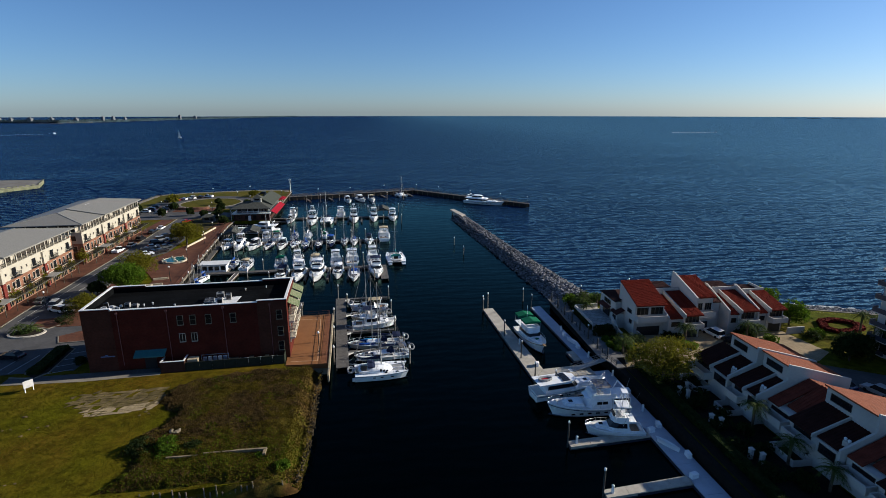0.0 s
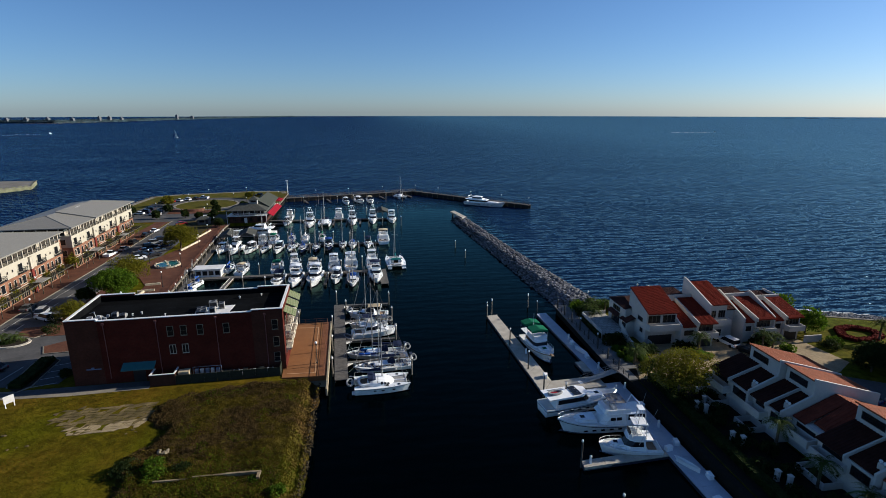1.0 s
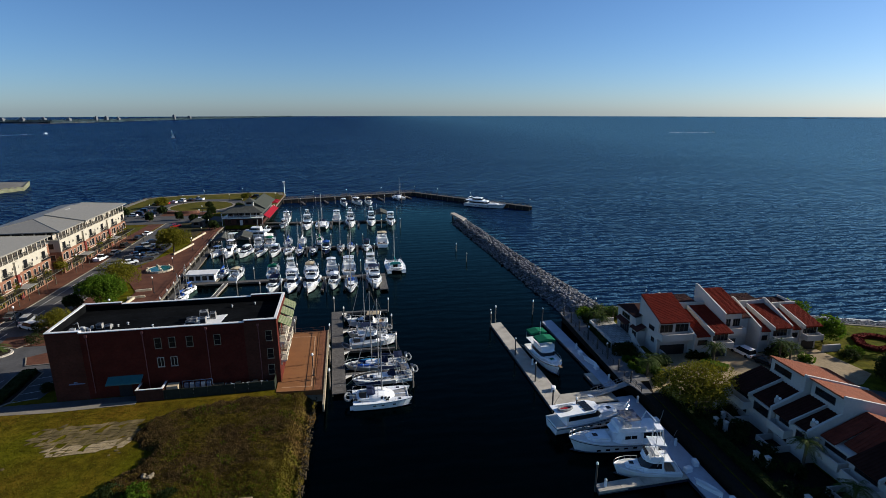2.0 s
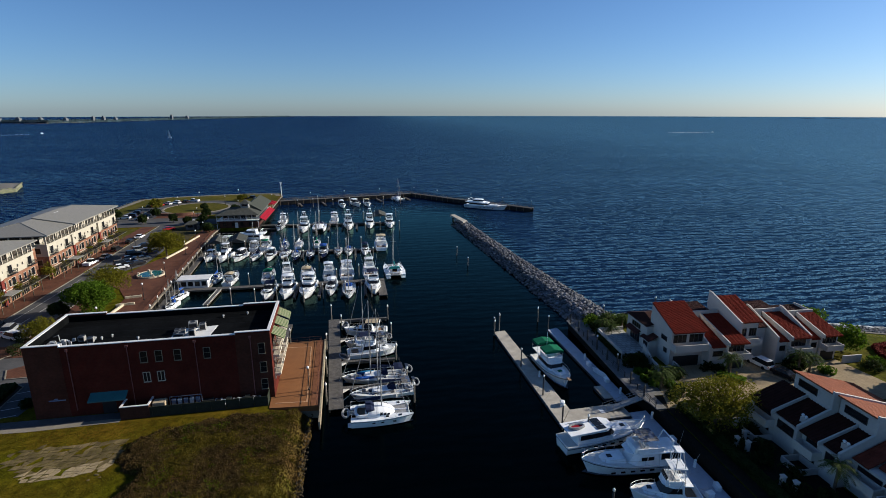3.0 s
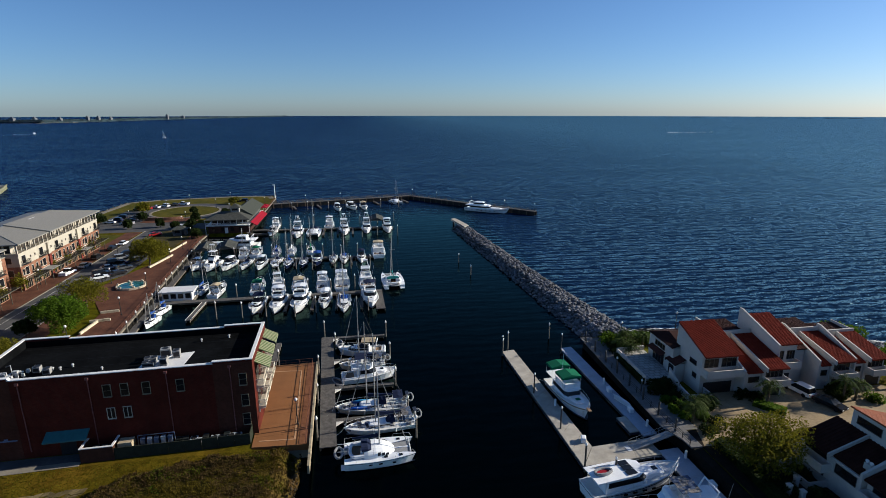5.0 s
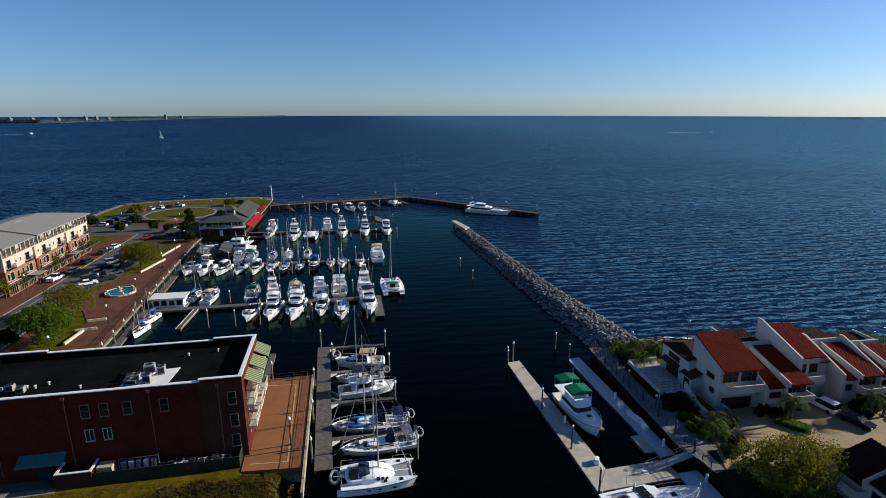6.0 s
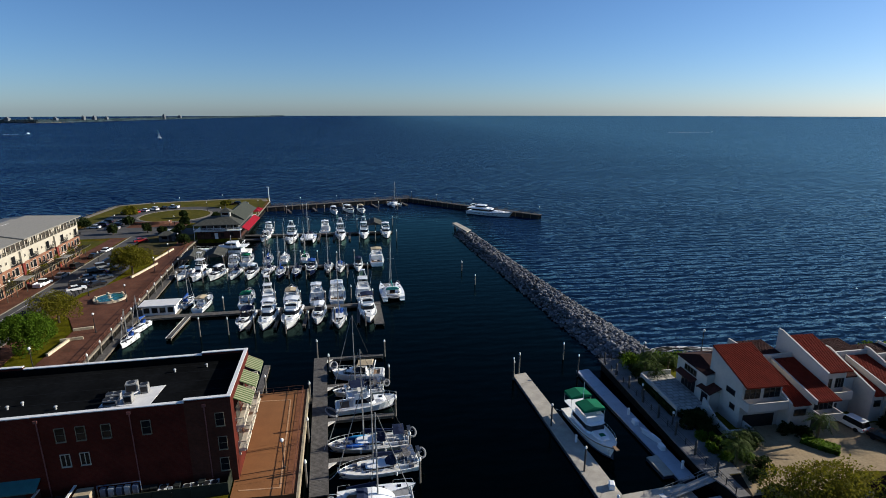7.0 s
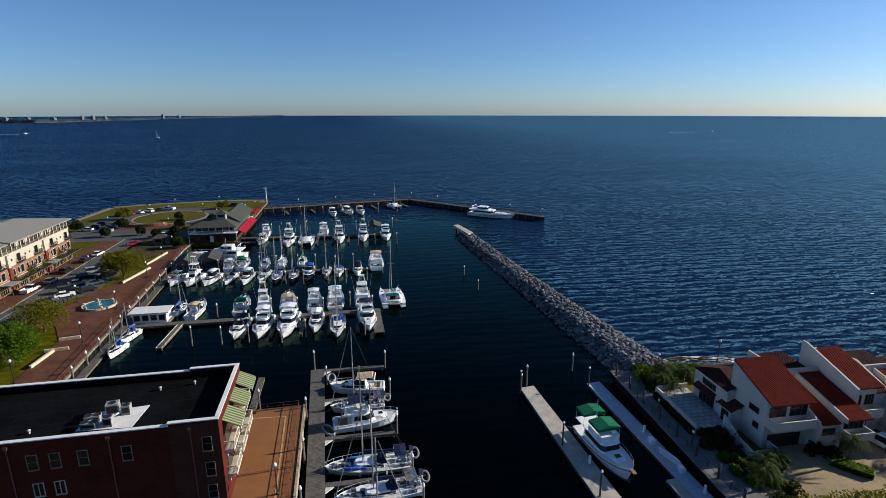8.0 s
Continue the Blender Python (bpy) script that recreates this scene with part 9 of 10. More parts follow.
def lawn_blades(n, seed):
    """Short uneven grass over the mown part of the lot."""
    r, s = random.Random(seed), Shape()
    k = 0
    while k < n:
        x, y = r.uniform(-70, -12), r.uniform(60.5, 93)
        if in_lot(x, y) > 0.5 or (x < -58 and y > 88) or y > 93 - 0.06 * max(0, -40 - x):
            k += 0.3
            continue
        for q in range(2):
            a, h, w = r.uniform(0, 6.28), r.uniform(0.03, 0.10), r.uniform(0.04, 0.09)
            dx, dy = math.cos(a), math.sin(a)
            s.add([(x - dy * w, y + dx * w, G), (x + dy * w, y - dx * w, G), (x + dx * h, y + dy * h, G + h)], [(0, 1, 2)])
        k += 1
    return solid("lawn_grass", s, leafy("grass_blades", (0.088, 0.080, 0.004)), "short uneven grass of the vacant lot", "grass", "stuff")


lawn_blades(30000, 12)

# cracked slabs in the lawn
sl = thing("old_slab", "cracked concrete slabs overgrown with grass", "slab", pose(0, 0, G - 0.03))
SLABM = mat("old_slab_concrete", (0.138, 0.104, 0.050), 0.95, var=0.3, scale=0.7, col2=(0.085, 0.066, 0.026), mixscale=0.45, rnd=0.18, spec=0.1)
PALESLAB = mat("pale_slab", (0.27, 0.21, 0.12), 0.95, var=0.25, scale=0.8, spec=0.1)
r = random.Random(6)
OUTLINE = [(-54.0, 86.2), (-47.6, 88.0), (-36.6, 87.8), (-35.4, 83.3), (-36.2, 81.4), (-40.0, 80.6), (-46.2, 80.2), (-48.6, 83.2)]


def inside(poly, x, y):
    c = False
    for (xa, ya), (xb, yb) in zip(poly, poly[1:] + poly[:1]):
        if (ya > y) != (yb > y) and x < (xb - xa) * (y - ya) / (yb - ya) + xa:
            c = not c
    return c


# corners jittered on a skewed lattice; each cell is one broken slab
nodes = {(i, j): (-55 + i * 0.86 + 0.34 * j + r.uniform(-0.33, 0.33), 79.6 + j * 0.8 + 0.03 * i + r.uniform(-0.3, 0.3)) for i in range(27) for j in range(13)}
for i in range(26):
    for j in range(12):
        q = [nodes[i, j], nodes[i + 1, j], nodes[i + 1, j + 1], nodes[i, j + 1]]
        cx, cy = sum(p[0] for p in q) / 4, sum(p[1] for p in q) / 4
        if not inside(OUTLINE, cx, cy) or r.random() < 0.08 + (0.35 if cx < -50 else 0.0):
            continue
        pale = cy < 82.6 + 0.1 * (cx + 42) and cx > -47
        k = r.uniform(0.84, 0.95)
        q = [(cx + (x - cx) * k, cy + (y - cy) * k) for x, y in q]
        z = 0.07 + r.uniform(0, 0.03)
        if r.random() < 0.3:
            part("slab", Shape().prism([q[0], q[1], q[2]], 0, z), PALESLAB if pale else SLABM, sl)
            part("slab", Shape().prism([q[0], q[2], (q[3][0] + 0.06, q[3][1] + 0.06)], 0, z - 0.02), SLABM, sl)
        else:
            part("slab", Shape().prism(q, 0, z), PALESLAB if pale else SLABM, sl)
st_bits = Shape()
for x, y, sc in ((-55.3, 81.4, 0.9), (-56.4, 77.8, 0.5), (-55.4, 78.0, 0.4), (-52.6, 77.6, 0.5), (-51.6, 78.0, 0.5), (-50.4, 78.2, 0.6), (-52.8, 75.9, 0.6), (-48.1, 64.6, 0.4), (-37.0, 80.4, 0.7), (-37.6, 79.4, 0.5), (-36.4, 79.8, 0.4), (-47.0, 64.8, 0.4)):
    st_bits.add(*ROCKS[int(sc * 37) % 8], Matrix.Translation((x, y, G + 0.04)) @ Matrix.Diagonal((sc, sc * 0.8, sc * 0.4, 1)))
solid("broken_concrete", st_bits, SLABM, "scattered lumps of broken concrete in the lawn", "rubble", "stuff")
cb = Shape().box(0, 4.6, 0, 0.25, -0.4, 0.36).box(4.9, 9.2, 0.03, 0.3, -0.4, 0.48, pose(0, 0, 0, 0, -1.0, 0)).box(9.1, 13.5, 0.05, 0.36, -0.4, 0.66).box(13.1, 13.5, -1.0, 0.05, -0.4, 0.62)
solid("old_kerb_wall", cb, mat("weathered_wall", (0.19, 0.145, 0.085), 0.9, var=0.35, scale=0.9), "low broken concrete kerb wall among weeds", "wall", m=pose(-29.2, 66.7, G + 0.35, 0, 0, -1.0))
sg = thing("site_sign", "blank white board sign on two posts in the lawn", "sign", pose(-59.5, 90.0, G, 0, 0, 50))
part("board", Shape().box(-0.75, 0.75, -0.04, 0.04, 0.75, 2.05), mat("weathered_sign_board", (0.50, 0.49, 0.47), 0.7, var=0.1), sg)
for x in (-0.6, 0.6):
    part("post", Shape().box(x - 0.06, x + 0.06, -0.05, 0.05, 0, 0.75), SKIN, sg)
BLEACHED = mat("bleached_post", (0.13, 0.105, 0.07), 0.9)
bh = thing("old_bulkhead", "rotten timber bulkhead with broken pale posts", "bulkhead")
for k in range(24):
    x = -30 + k * 0.75
    part("post", Shape().rod((x, 60.2 + 0.03 * k + r.uniform(-0.1, 0.1), -1.2), (x + r.uniform(-0.1, 0.1), 60.2 + 0.03 * k, r.uniform(0.9, 2.6)), 0.13, 0.1, n=6), PILE if k % 3 else BLEACHED, bh)
boul = Shape()
for k in range(9):
    m = Matrix.Translation((-29.9 + r.uniform(-0.8, 0.8), 73.0 + r.uniform(-0.4, 0.4), lot_height(-29.9, 73.0) + 0.15)) @ Matrix.Scale(r.uniform(0.35, 0.75), 4)
    boul.add(*ROCKS[k % 8], m)
solid("rubble_pile", boul, mat("pale_rubble", (0.22, 0.18, 0.115), 0.9, var=0.3), "small heap of pale rubble in the weeds", "rubble", "stuff")


# ---- trees, palms, shrubs ----
def leaf_cloud(blobs, n, size, seed):
    """Small folded leaf clumps over the skin and inside of several overlapping masses."""
    r, s = random.Random(seed), Shape()
    wsum = sum(b[3] * b[4] for b in blobs)
    for cx, cy, cz, rx, rz in blobs:
        for k in range(int(n * rx * rz / wsum)):
            a, u = r.uniform(0, 6.28), r.uniform(-0.75, 1)
            q = math.sqrt(max(0, 1 - u * u))
            d = r.uniform(0.55, 1.08) ** 0.6
            d *= 1 + 0.22 * noise.noise((math.cos(a) * q * 2.2 + seed, math.sin(a) * q * 2.2, u * 2.2 + cx))
            if noise.noise((cx * 0.9 + rx * q * d * math.cos(a) * 0.8, seed + cy * 0.9 + rx * q * d * math.sin(a) * 0.8, (cz + rz * u * d) * 0.9)) < r.uniform(-0.5, 0.02):
                continue
            p = Vector((cx + rx * q * d * math.cos(a), cy + rx * q * d * math.sin(a), cz + rz * u * d))
            e = Euler((r.uniform(-1.2, 1.2), r.uniform(-1.2, 1.2), r.uniform(0, 6.28))).to_matrix()
            w = size * r.uniform(0.6, 1.3)
            v = [p + e @ Vector(t) for t in ((-w, 0, 0.25 * w), (0, -0.55 * w, 0), (w, 0, 0.3 * w), (0, 0.55 * w, 0.05 * w))]
            s.add(v, [(0, 1, 3), (1, 2, 3)])
    return s


def tree(name, label, x, y, h, rad, n, leafmat, seed, size=0.34, group="", z=G):
    r = random.Random(seed)
    t = thing(name, label, "tree", pose(x, y, z), group=group)
    tr = Shape().rod((0, 0, 0), (0.1, 0.1, h * 0.4), 0.035 * h, 0.026 * h, n=8)
    blobs = []
    for k in range(9):
        a, d = k * 0.7 * 2 + r.uniform(-0.3, 0.3), rad * r.uniform(0.3, 0.66)
        c = (d * math.cos(a), d * math.sin(a), h * r.uniform(0.36, 0.68))
        blobs.append((*c, rad * r.uniform(0.38, 0.54), h * r.uniform(0.24, 0.33)))
        tr.rod((0.1, 0.1, h * 0.38), (c[0] * 0.8, c[1] * 0.8, c[2]), 0.016 * h, 0.006 * h, n=5)
    blobs.append((0, 0, h * 0.68, rad * 0.55, h * 0.32))
    part("trunk", tr, BARK, t)
    tagged(part("crown", leaf_cloud(blobs, n, size, seed), leafmat, t), kind="stuff")
    return t


tree("tree", "broad green-leaved tree beside the street", -65.2, 141.6, 8.6, 5.7, 18000, LEAFGREEN, 1, 0.21)
tree("tree", "olive-brown spring tree beside the promenade", -68.0, 157.8, 7.6, 4.9, 8500, LEAF, 2, 0.19)
tree("tree", "broad olive-leaved tree in the promenade lawn", -66.6, 194.6, 8.8, 5.5, 15000, LEAF, 3, 0.21)
tree("tree", "small yellow-green tree behind the brick building", -68.4, 127.2, 5.2, 3.1, 5000, LEAF, 4, 0.17)
tree("tree", "wide olive-leaved tree by the boardwalk", 50.2, 77.6, 8.9, 5.8, 12500, LEAF, 5, 0.17)
tree("tree", "young dark tree by the street", -71.0, 139.0, 4.4, 2.2, 2200, LEAFDARK, 6, 0.3)
for k, (x, y, h, q, m) in enumerate(((-102, 286, 5.4, 3.4, LEAF), (-95, 266, 4.2, 2.2, LEAFDARK), (-78, 281, 3.4, 2.0, LEAFDARK), (-72, 262, 4.2, 2.2, LEAFDARK), (-75.5, 246, 3.6, 1.8, LEAFDARK), (-62, 272, 3.8, 2.4, LEAFDARK), (-66, 306, 3.6, 2.6, LEAF), (-69, 240, 3.8, 2.2, LEAFDARK),
                                     (-70, 250, 3.8, 2.2, LEAFDARK), (-62.5, 229.5, 4.0, 2.4, LEAFDARK), (-83, 252, 4, 1.6, LEAFDARK), (-95, 251, 4, 1.8, LEAFDARK), (-110, 262, 5, 3, LEAFDARK))):
    tree("tree", "small park tree" + (" with olive leaves" if m is LEAF else " with dark leaves") + " on the point", x, y, h, q, 1500, m, 30 + k, 0.4, "park trees")
st = tree("street_tree", "slender young street tree with thin olive crown", -88.6, 120, 5.2, 1.9, 700, LEAF, 60, 0.26, "street trees")
repeat(st, [pose(-87.2 - 0.042 * (y - 118) - 0.8, y, G + 0.1, 0, 0, y * 37) for y in (121, 128, 135, 142, 149, 156, 163, 172, 180, 188, 196, 204, 212, 219)])
tree("tree", "tree in green leaf at the end house", 92.5, 98.0, 6.0, 4.0, 3500, LEAFGREEN, 71, 0.3)
tree("tree", "rounded green tree on the seaward lawn", 93.0, 108.0, 5.6, 4.6, 3500, LEAFGREEN, 72, 0.3)
tree("tree", "dark evergreen clump beside the drive", 94.0, 83.4, 4.6, 3.6, 3500, LEAFDARK, 73, 0.3)
tree("tree", "dark evergreen clump beside the tower", 90.5, 80.5, 5.2, 3.6, 2600, LEAFDARK, 74, 0.3)


def palm(h=4.0, seed=1, fl=2.2):
    r = random.Random(seed)
    p = thing("palm_tree", "stocky palm with drooping dark fronds", "palm", group="garden palms")
    part("trunk", Shape().lathe([(0.26, 0), (0.2, 0.4), (0.18, h * 0.6), (0.24, h)], n=8), BARK, p)
    fr = Shape()
    for k in range(22):
        a, up_ = k * 2.4, r.uniform(-0.3, 1.0)
        dx, dy = math.cos(a), math.sin(a)
        pts = []
        for j in range(6):
            t = j / 5
            pts.append(Vector((dx * fl * t, dy * fl * t, h + up_ * fl * t - fl * (0.5 + 0.45 * max(0, up_)) * t * t * 1.1)))
        sx, sy = -dy, dx
        for j in range(5):
            fr.add([pts[j] + Vector((sx * 0.03, sy * 0.03, 0)), pts[j] - Vector((sx * 0.03, sy * 0.03, 0)), pts[j + 1]], [(0, 1, 2)])
            for q in range(4):
                t = (j + q / 4) / 5
                c, d = pts[j].lerp(pts[j + 1], q / 4), pts[j].lerp(pts[j + 1], q / 4 + 0.16)
                w = 0.52 * math.sin(math.pi * (0.14 + 0.8 * t)) * r.uniform(0.8, 1.1)
                for sg_ in (-1, 1):
                    fr.add([c, d, d + Vector((sx * w * sg_ + dx * 0.22, sy * w * sg_ + dy * 0.22, -0.22 - 0.2 * r.random()))], [(0, 1, 2)])
    part("fronds", fr, PALMLEAF, p)
    return p


pm = palm()
repeat(pm, [pose(x, y, G + z, 0, 0, x * 71) for x, y, z in ((48.6, 89.6, -0.8), (50.2, 91.8, -1.2), (54.6, 115.4, -1), (49.4, 114.4, -1.2), (51.4, 116.2, -0.6), (56.0, 62.6, 0.5), (63.6, 92.3, 0.1), (77.0, 91.6, 0), (79.2, 91.4, -0.6), (56.4, 49.0, -0.5), (98.0, 82.0, 2), (50.5, 112.5, -1.6), (55.2, 54.5, 0), (54.0, 94.0, -2.4), (-76.8, 117.0, -2.4), (-74.4, 117.2, -2.5), (104.5, 92.0, 0.5), (106.5, 90.5, 0.2))])


def shrub(name, label, x, y, rx, h, n, leafmat, seed, group="", z=G, size=0.22):
    s = thing(name, label, "shrub", pose(x, y, z), group=group)
    r = random.Random(seed)
    blobs = [(r.uniform(-0.5, 0.5) * rx, r.uniform(-0.5, 0.5) * rx, h * 0.4, rx * 0.62, h * 0.55) for k in range(4)]
    tagged(part("foliage", leaf_cloud(blobs, n, size, seed), leafmat, s), kind="stuff")
    part("stem", Shape().rod((0, 0, 0), (0, 0, h * 0.5), 0.08, n=5), BARK, s)
    return s


r = random.Random(17)
for k, (x, y, q, h, m) in enumerate(((49.5, 119.4, 1.8, 1.8, LEAFGREEN), (52.5, 119.2, 2.0, 1.7, LEAFDARK), (55.2, 119.0, 2.2, 1.6, LEAFGREEN), (58.2, 118.6, 2.2, 1.6, LEAFGREEN), (61.0, 117.6, 2.0, 1.4, LEAFDARK), (48.4, 116.4, 1.2, 1.4, LEAFDARK),
                                     (47.8, 98.8, 1.4, 1.6, LEAFDARK), (50.2, 98.6, 2.0, 2.2, LEAFDARK), (48.2, 95.4, 1.2, 1.2, LEAFGREEN), (49.4, 93.4, 1.3, 1.4, LEAFGREEN), (50.6, 100.2, 1.6, 1.8, LEAFDARK), (49.0, 103.0 - 2.6, 1.4, 1.4, LEAFDARK), (54.4, 94.2, 1.3, 1.1, LEAFDARK),
                                     (50.5, 84.0, 1.6, 1.0, LEAFDARK), (50.5, 78.5, 2.2, 1.8, LEAFDARK), (51.5, 74.0, 2.0, 1.6, LEAFDARK), (51.0, 69.0, 2.0, 1.8, LEAFDARK), (51.5, 64.0, 2.0, 1.4, LEAFDARK), (51.0, 58.0, 2.0, 1.8, LEAFDARK), (51.5, 52.5, 2.0, 1.6, LEAFDARK),
                                     (54.6, 76.4, 1.8, 1.8, LEAFDARK), (54.0, 71.6, 1.7, 2.0, LEAFDARK), (53.6, 66.6, 1.8, 1.6, LEAFDARK), (53.8, 61.4, 1.7, 2.0, LEAFDARK), (53.4, 57.2, 1.7, 1.6, LEAFDARK), (53.6, 50.4, 1.9, 1.8, LEAFDARK), (52.0, 81.2, 1.8, 1.8, LEAFDARK), (55.4, 81.0, 1.8, 1.6, LEAFDARK), (49.2, 86.6, 1.4, 1.4, LEAFDARK), (51.8, 88.2, 1.7, 1.3, LEAFDARK), (47.9, 90.8, 1.2, 1.3, LEAFGREEN), (48.6, 94.6, 1.1, 1.2, LEAFGREEN), (49.6, 96.8, 1.2, 1.3, LEAFDARK), (50.6, 90.4, 1.2, 1.3, LEAFGREEN), (51.6, 92.0, 1.1, 1.2, LEAFDARK), (48.0, 93.0, 1.0, 1.1, LEAFGREEN), (53.2, 93.2, 1.2, 1.0, LEAFDARK), (48.6, 118.4, 2.0, 2.3, LEAFGREEN), (51.2, 117.6, 2.2, 2.0, LEAFGREEN), (53.8, 117.0, 2.2, 2.2, LEAFDARK), (56.8, 117.4, 2.4, 2.0, LEAFGREEN), (59.6, 118.6, 2.2, 1.8, LEAFGREEN), (48.4, 114.6, 1.5, 1.6, LEAFDARK), (50.4, 114.8, 1.6, 1.5, LEAFDARK), (49.6, 120.6, 1.8, 1.6, LEAFDARK), (60.9, 95.0, 1.3, 1.7, LEAFDARK), (62.6, 94.0, 1.4, 1.6, LEAFDARK), (79.0, 93.6, 1.6, 1.6, LEAFDARK), (77.0, 93.4, 1.5, 1.7, LEAFDARK), (76.6, 91.8, 1.6, 1.4, LEAFDARK), (82.5, 91.0, 1.6, 1.4, LEAFGREEN), (91.8, 90.4, 2.2, 1.8, LEAFDARK), (94.0, 92.8, 2.0, 1.4, LEAFGREEN), (-56.6, 100.2, 1.4, 1.4, LEAFDARK), (-72, 128, 2.4, 2.0, LEAFDARK), (-70, 122, 2.2, 1.8, LEAFDARK), (-30.2, 70.4, 2.0, 2.0, LEAFGREEN), (-29.4, 68.4, 1.7, 1.5, LEAFGREEN), (-26.5, 69.6, 1.4, 1.2, LEAFDARK), (-33.4, 69.8, 2.2, 1.5, LEAFDARK), (-75.4, 116.2, 1.6, 0.8, LEAFDARK), (-22.5, 64.2, 1.5, 0.8, LEAFGREEN), (-19.6, 63.6, 1.3, 0.7, LEAFGREEN), (-25.4, 64.6, 1.2, 0.7, LEAFGREEN), (-16.4, 65.4, 1.2, 0.8, LEAFGREEN), (-27.4, 86.0, 1.3, 0.7, LEAFGREEN), (-13.4, 63.4, 1.2, 1.1, LEAFGREEN))):
    shrub("shrub", ("bushy green shrub" if m is LEAFGREEN else "dense dark green shrub") + (" by the houses" if x > 0 else " on open ground"), x, y, q, h, 700 if x > 0 else 1100, m, 200 + k, "shrubs", size=0.22 if x > 0 else 0.15)


def hedge(name, label, pts, w, h, material, seed, z=G):
    hd = thing(name, label, "hedge")
    r, s, core_ = random.Random(seed), Shape(), Shape()
    for (xa, ya), (xb, yb) in zip(pts, pts[1:]):
        d = math.hypot(xb - xa, yb - ya)
        m = pose(xa, ya, z, 0, 0, math.degrees(math.atan2(yb - ya, xb - xa)))
        core_.box(0, d, -w * 0.46, w * 0.46, 0, h * 0.93, m)
        for k in range(int(d * 110 * (w + h))):
            x, y, zz = r.uniform(0, d), r.uniform(-w / 2, w / 2), r.uniform(0.05, h)
            if abs(y) < w * 0.36 and zz < h * 0.8:
                y = math.copysign(w / 2, y) * r.uniform(0.85, 1.05)
            e = Euler((r.uniform(-1.2, 1.2), r.uniform(-1.2, 1.2), r.uniform(0, 6.28))).to_matrix()
            q = 0.16 * r.uniform(0.6, 1.3)
            p = m @ Vector((x, y, zz))
            s.add([p + e @ Vector(t) for t in ((-q, 0, 0.2 * q), (0, -0.6 * q, 0), (q, 0, 0.2 * q), (0, 0.6 * q, 0))], [(0, 1, 3), (1, 2, 3)])
    part("core", core_, material, hd)
    tagged(part("foliage", s, material, hd), kind="stuff")
    return hd


REDHEDGE = mat("red_leaves", (0.105, 0.016, 0.012), 0.95, var=0.35, spec=0.03)
hedge("red_hedge", "ring of clipped red-leaved hedge in the lawn", [(101.0, 98.4), (104.6, 98.9), (107.6, 96.6), (107.0, 94.0), (103.8, 92.6), (100.2, 92.6), (98.8, 94.8), (101.0, 98.4)], 1.7, 0.65, REDHEDGE, 1)
hedge("hedge", "clipped green hedge on the forecourt island", [(61.9, 93.0), (63.1, 91.4), (64.8, 89.6)], 2.0, 0.8, LEAFGREEN, 2)
hedge("hedge", "low dark hedge along the walk", [(48.8, 90.5), (48.9, 101.0)], 0.9, 1.0, LEAFDARK, 3)
hedge("hedge", "dark hedge at the patio's foot", [(47.2, 101.6), (47.4, 112.2)], 0.8, 1.1, LEAFDARK, 4)
hedge("hedge", "low dark hedge beside the parking", [(-62.4, 96.2), (-62.2, 100.8), (-62.8, 107.0)], 2.3, 1.0, LEAFDARK, 5)
hedge("hedge", "dark hedge behind the boardwalk", [(48.6, 45), (48.9, 84)], 1.4, 1.2, LEAFDARK, 6)
# Mulch colour lowered to carry the townhouses' shade.
flat("planting_bed", [(46.4, 45), (46.5, 87.9), (48.4, 87.9), (48.9, 100.8), (52.4, 98), (57.0, 80), (58.0, 76), (58.2, 40), (46.4, 40)], G + 0.03, mat("shaded_mulch", (0.014, 0.011, 0.008), 0.95, var=0.3), "mulched planting bed by the townhouses, darkened with its shade", "ground")

# posts in the townhouse gardens
gp = solid("garden_pier", Shape().box(-0.25, 0.25, -0.25, 0.25, 0, 1.5).box(-0.32, 0.32, -0.32, 0.32, 1.502, 1.62), STUCCO, "white stucco garden gate pier", "pillar", group="garden piers")
repeat(gp, [pose(x, y, G) for x, y in ((50.8, 73.4), (51.6, 72.2), (52.9, 74.6), (50.9, 65.0), (51.7, 63.8), (51.0, 56.4), (51.8, 55.2))])

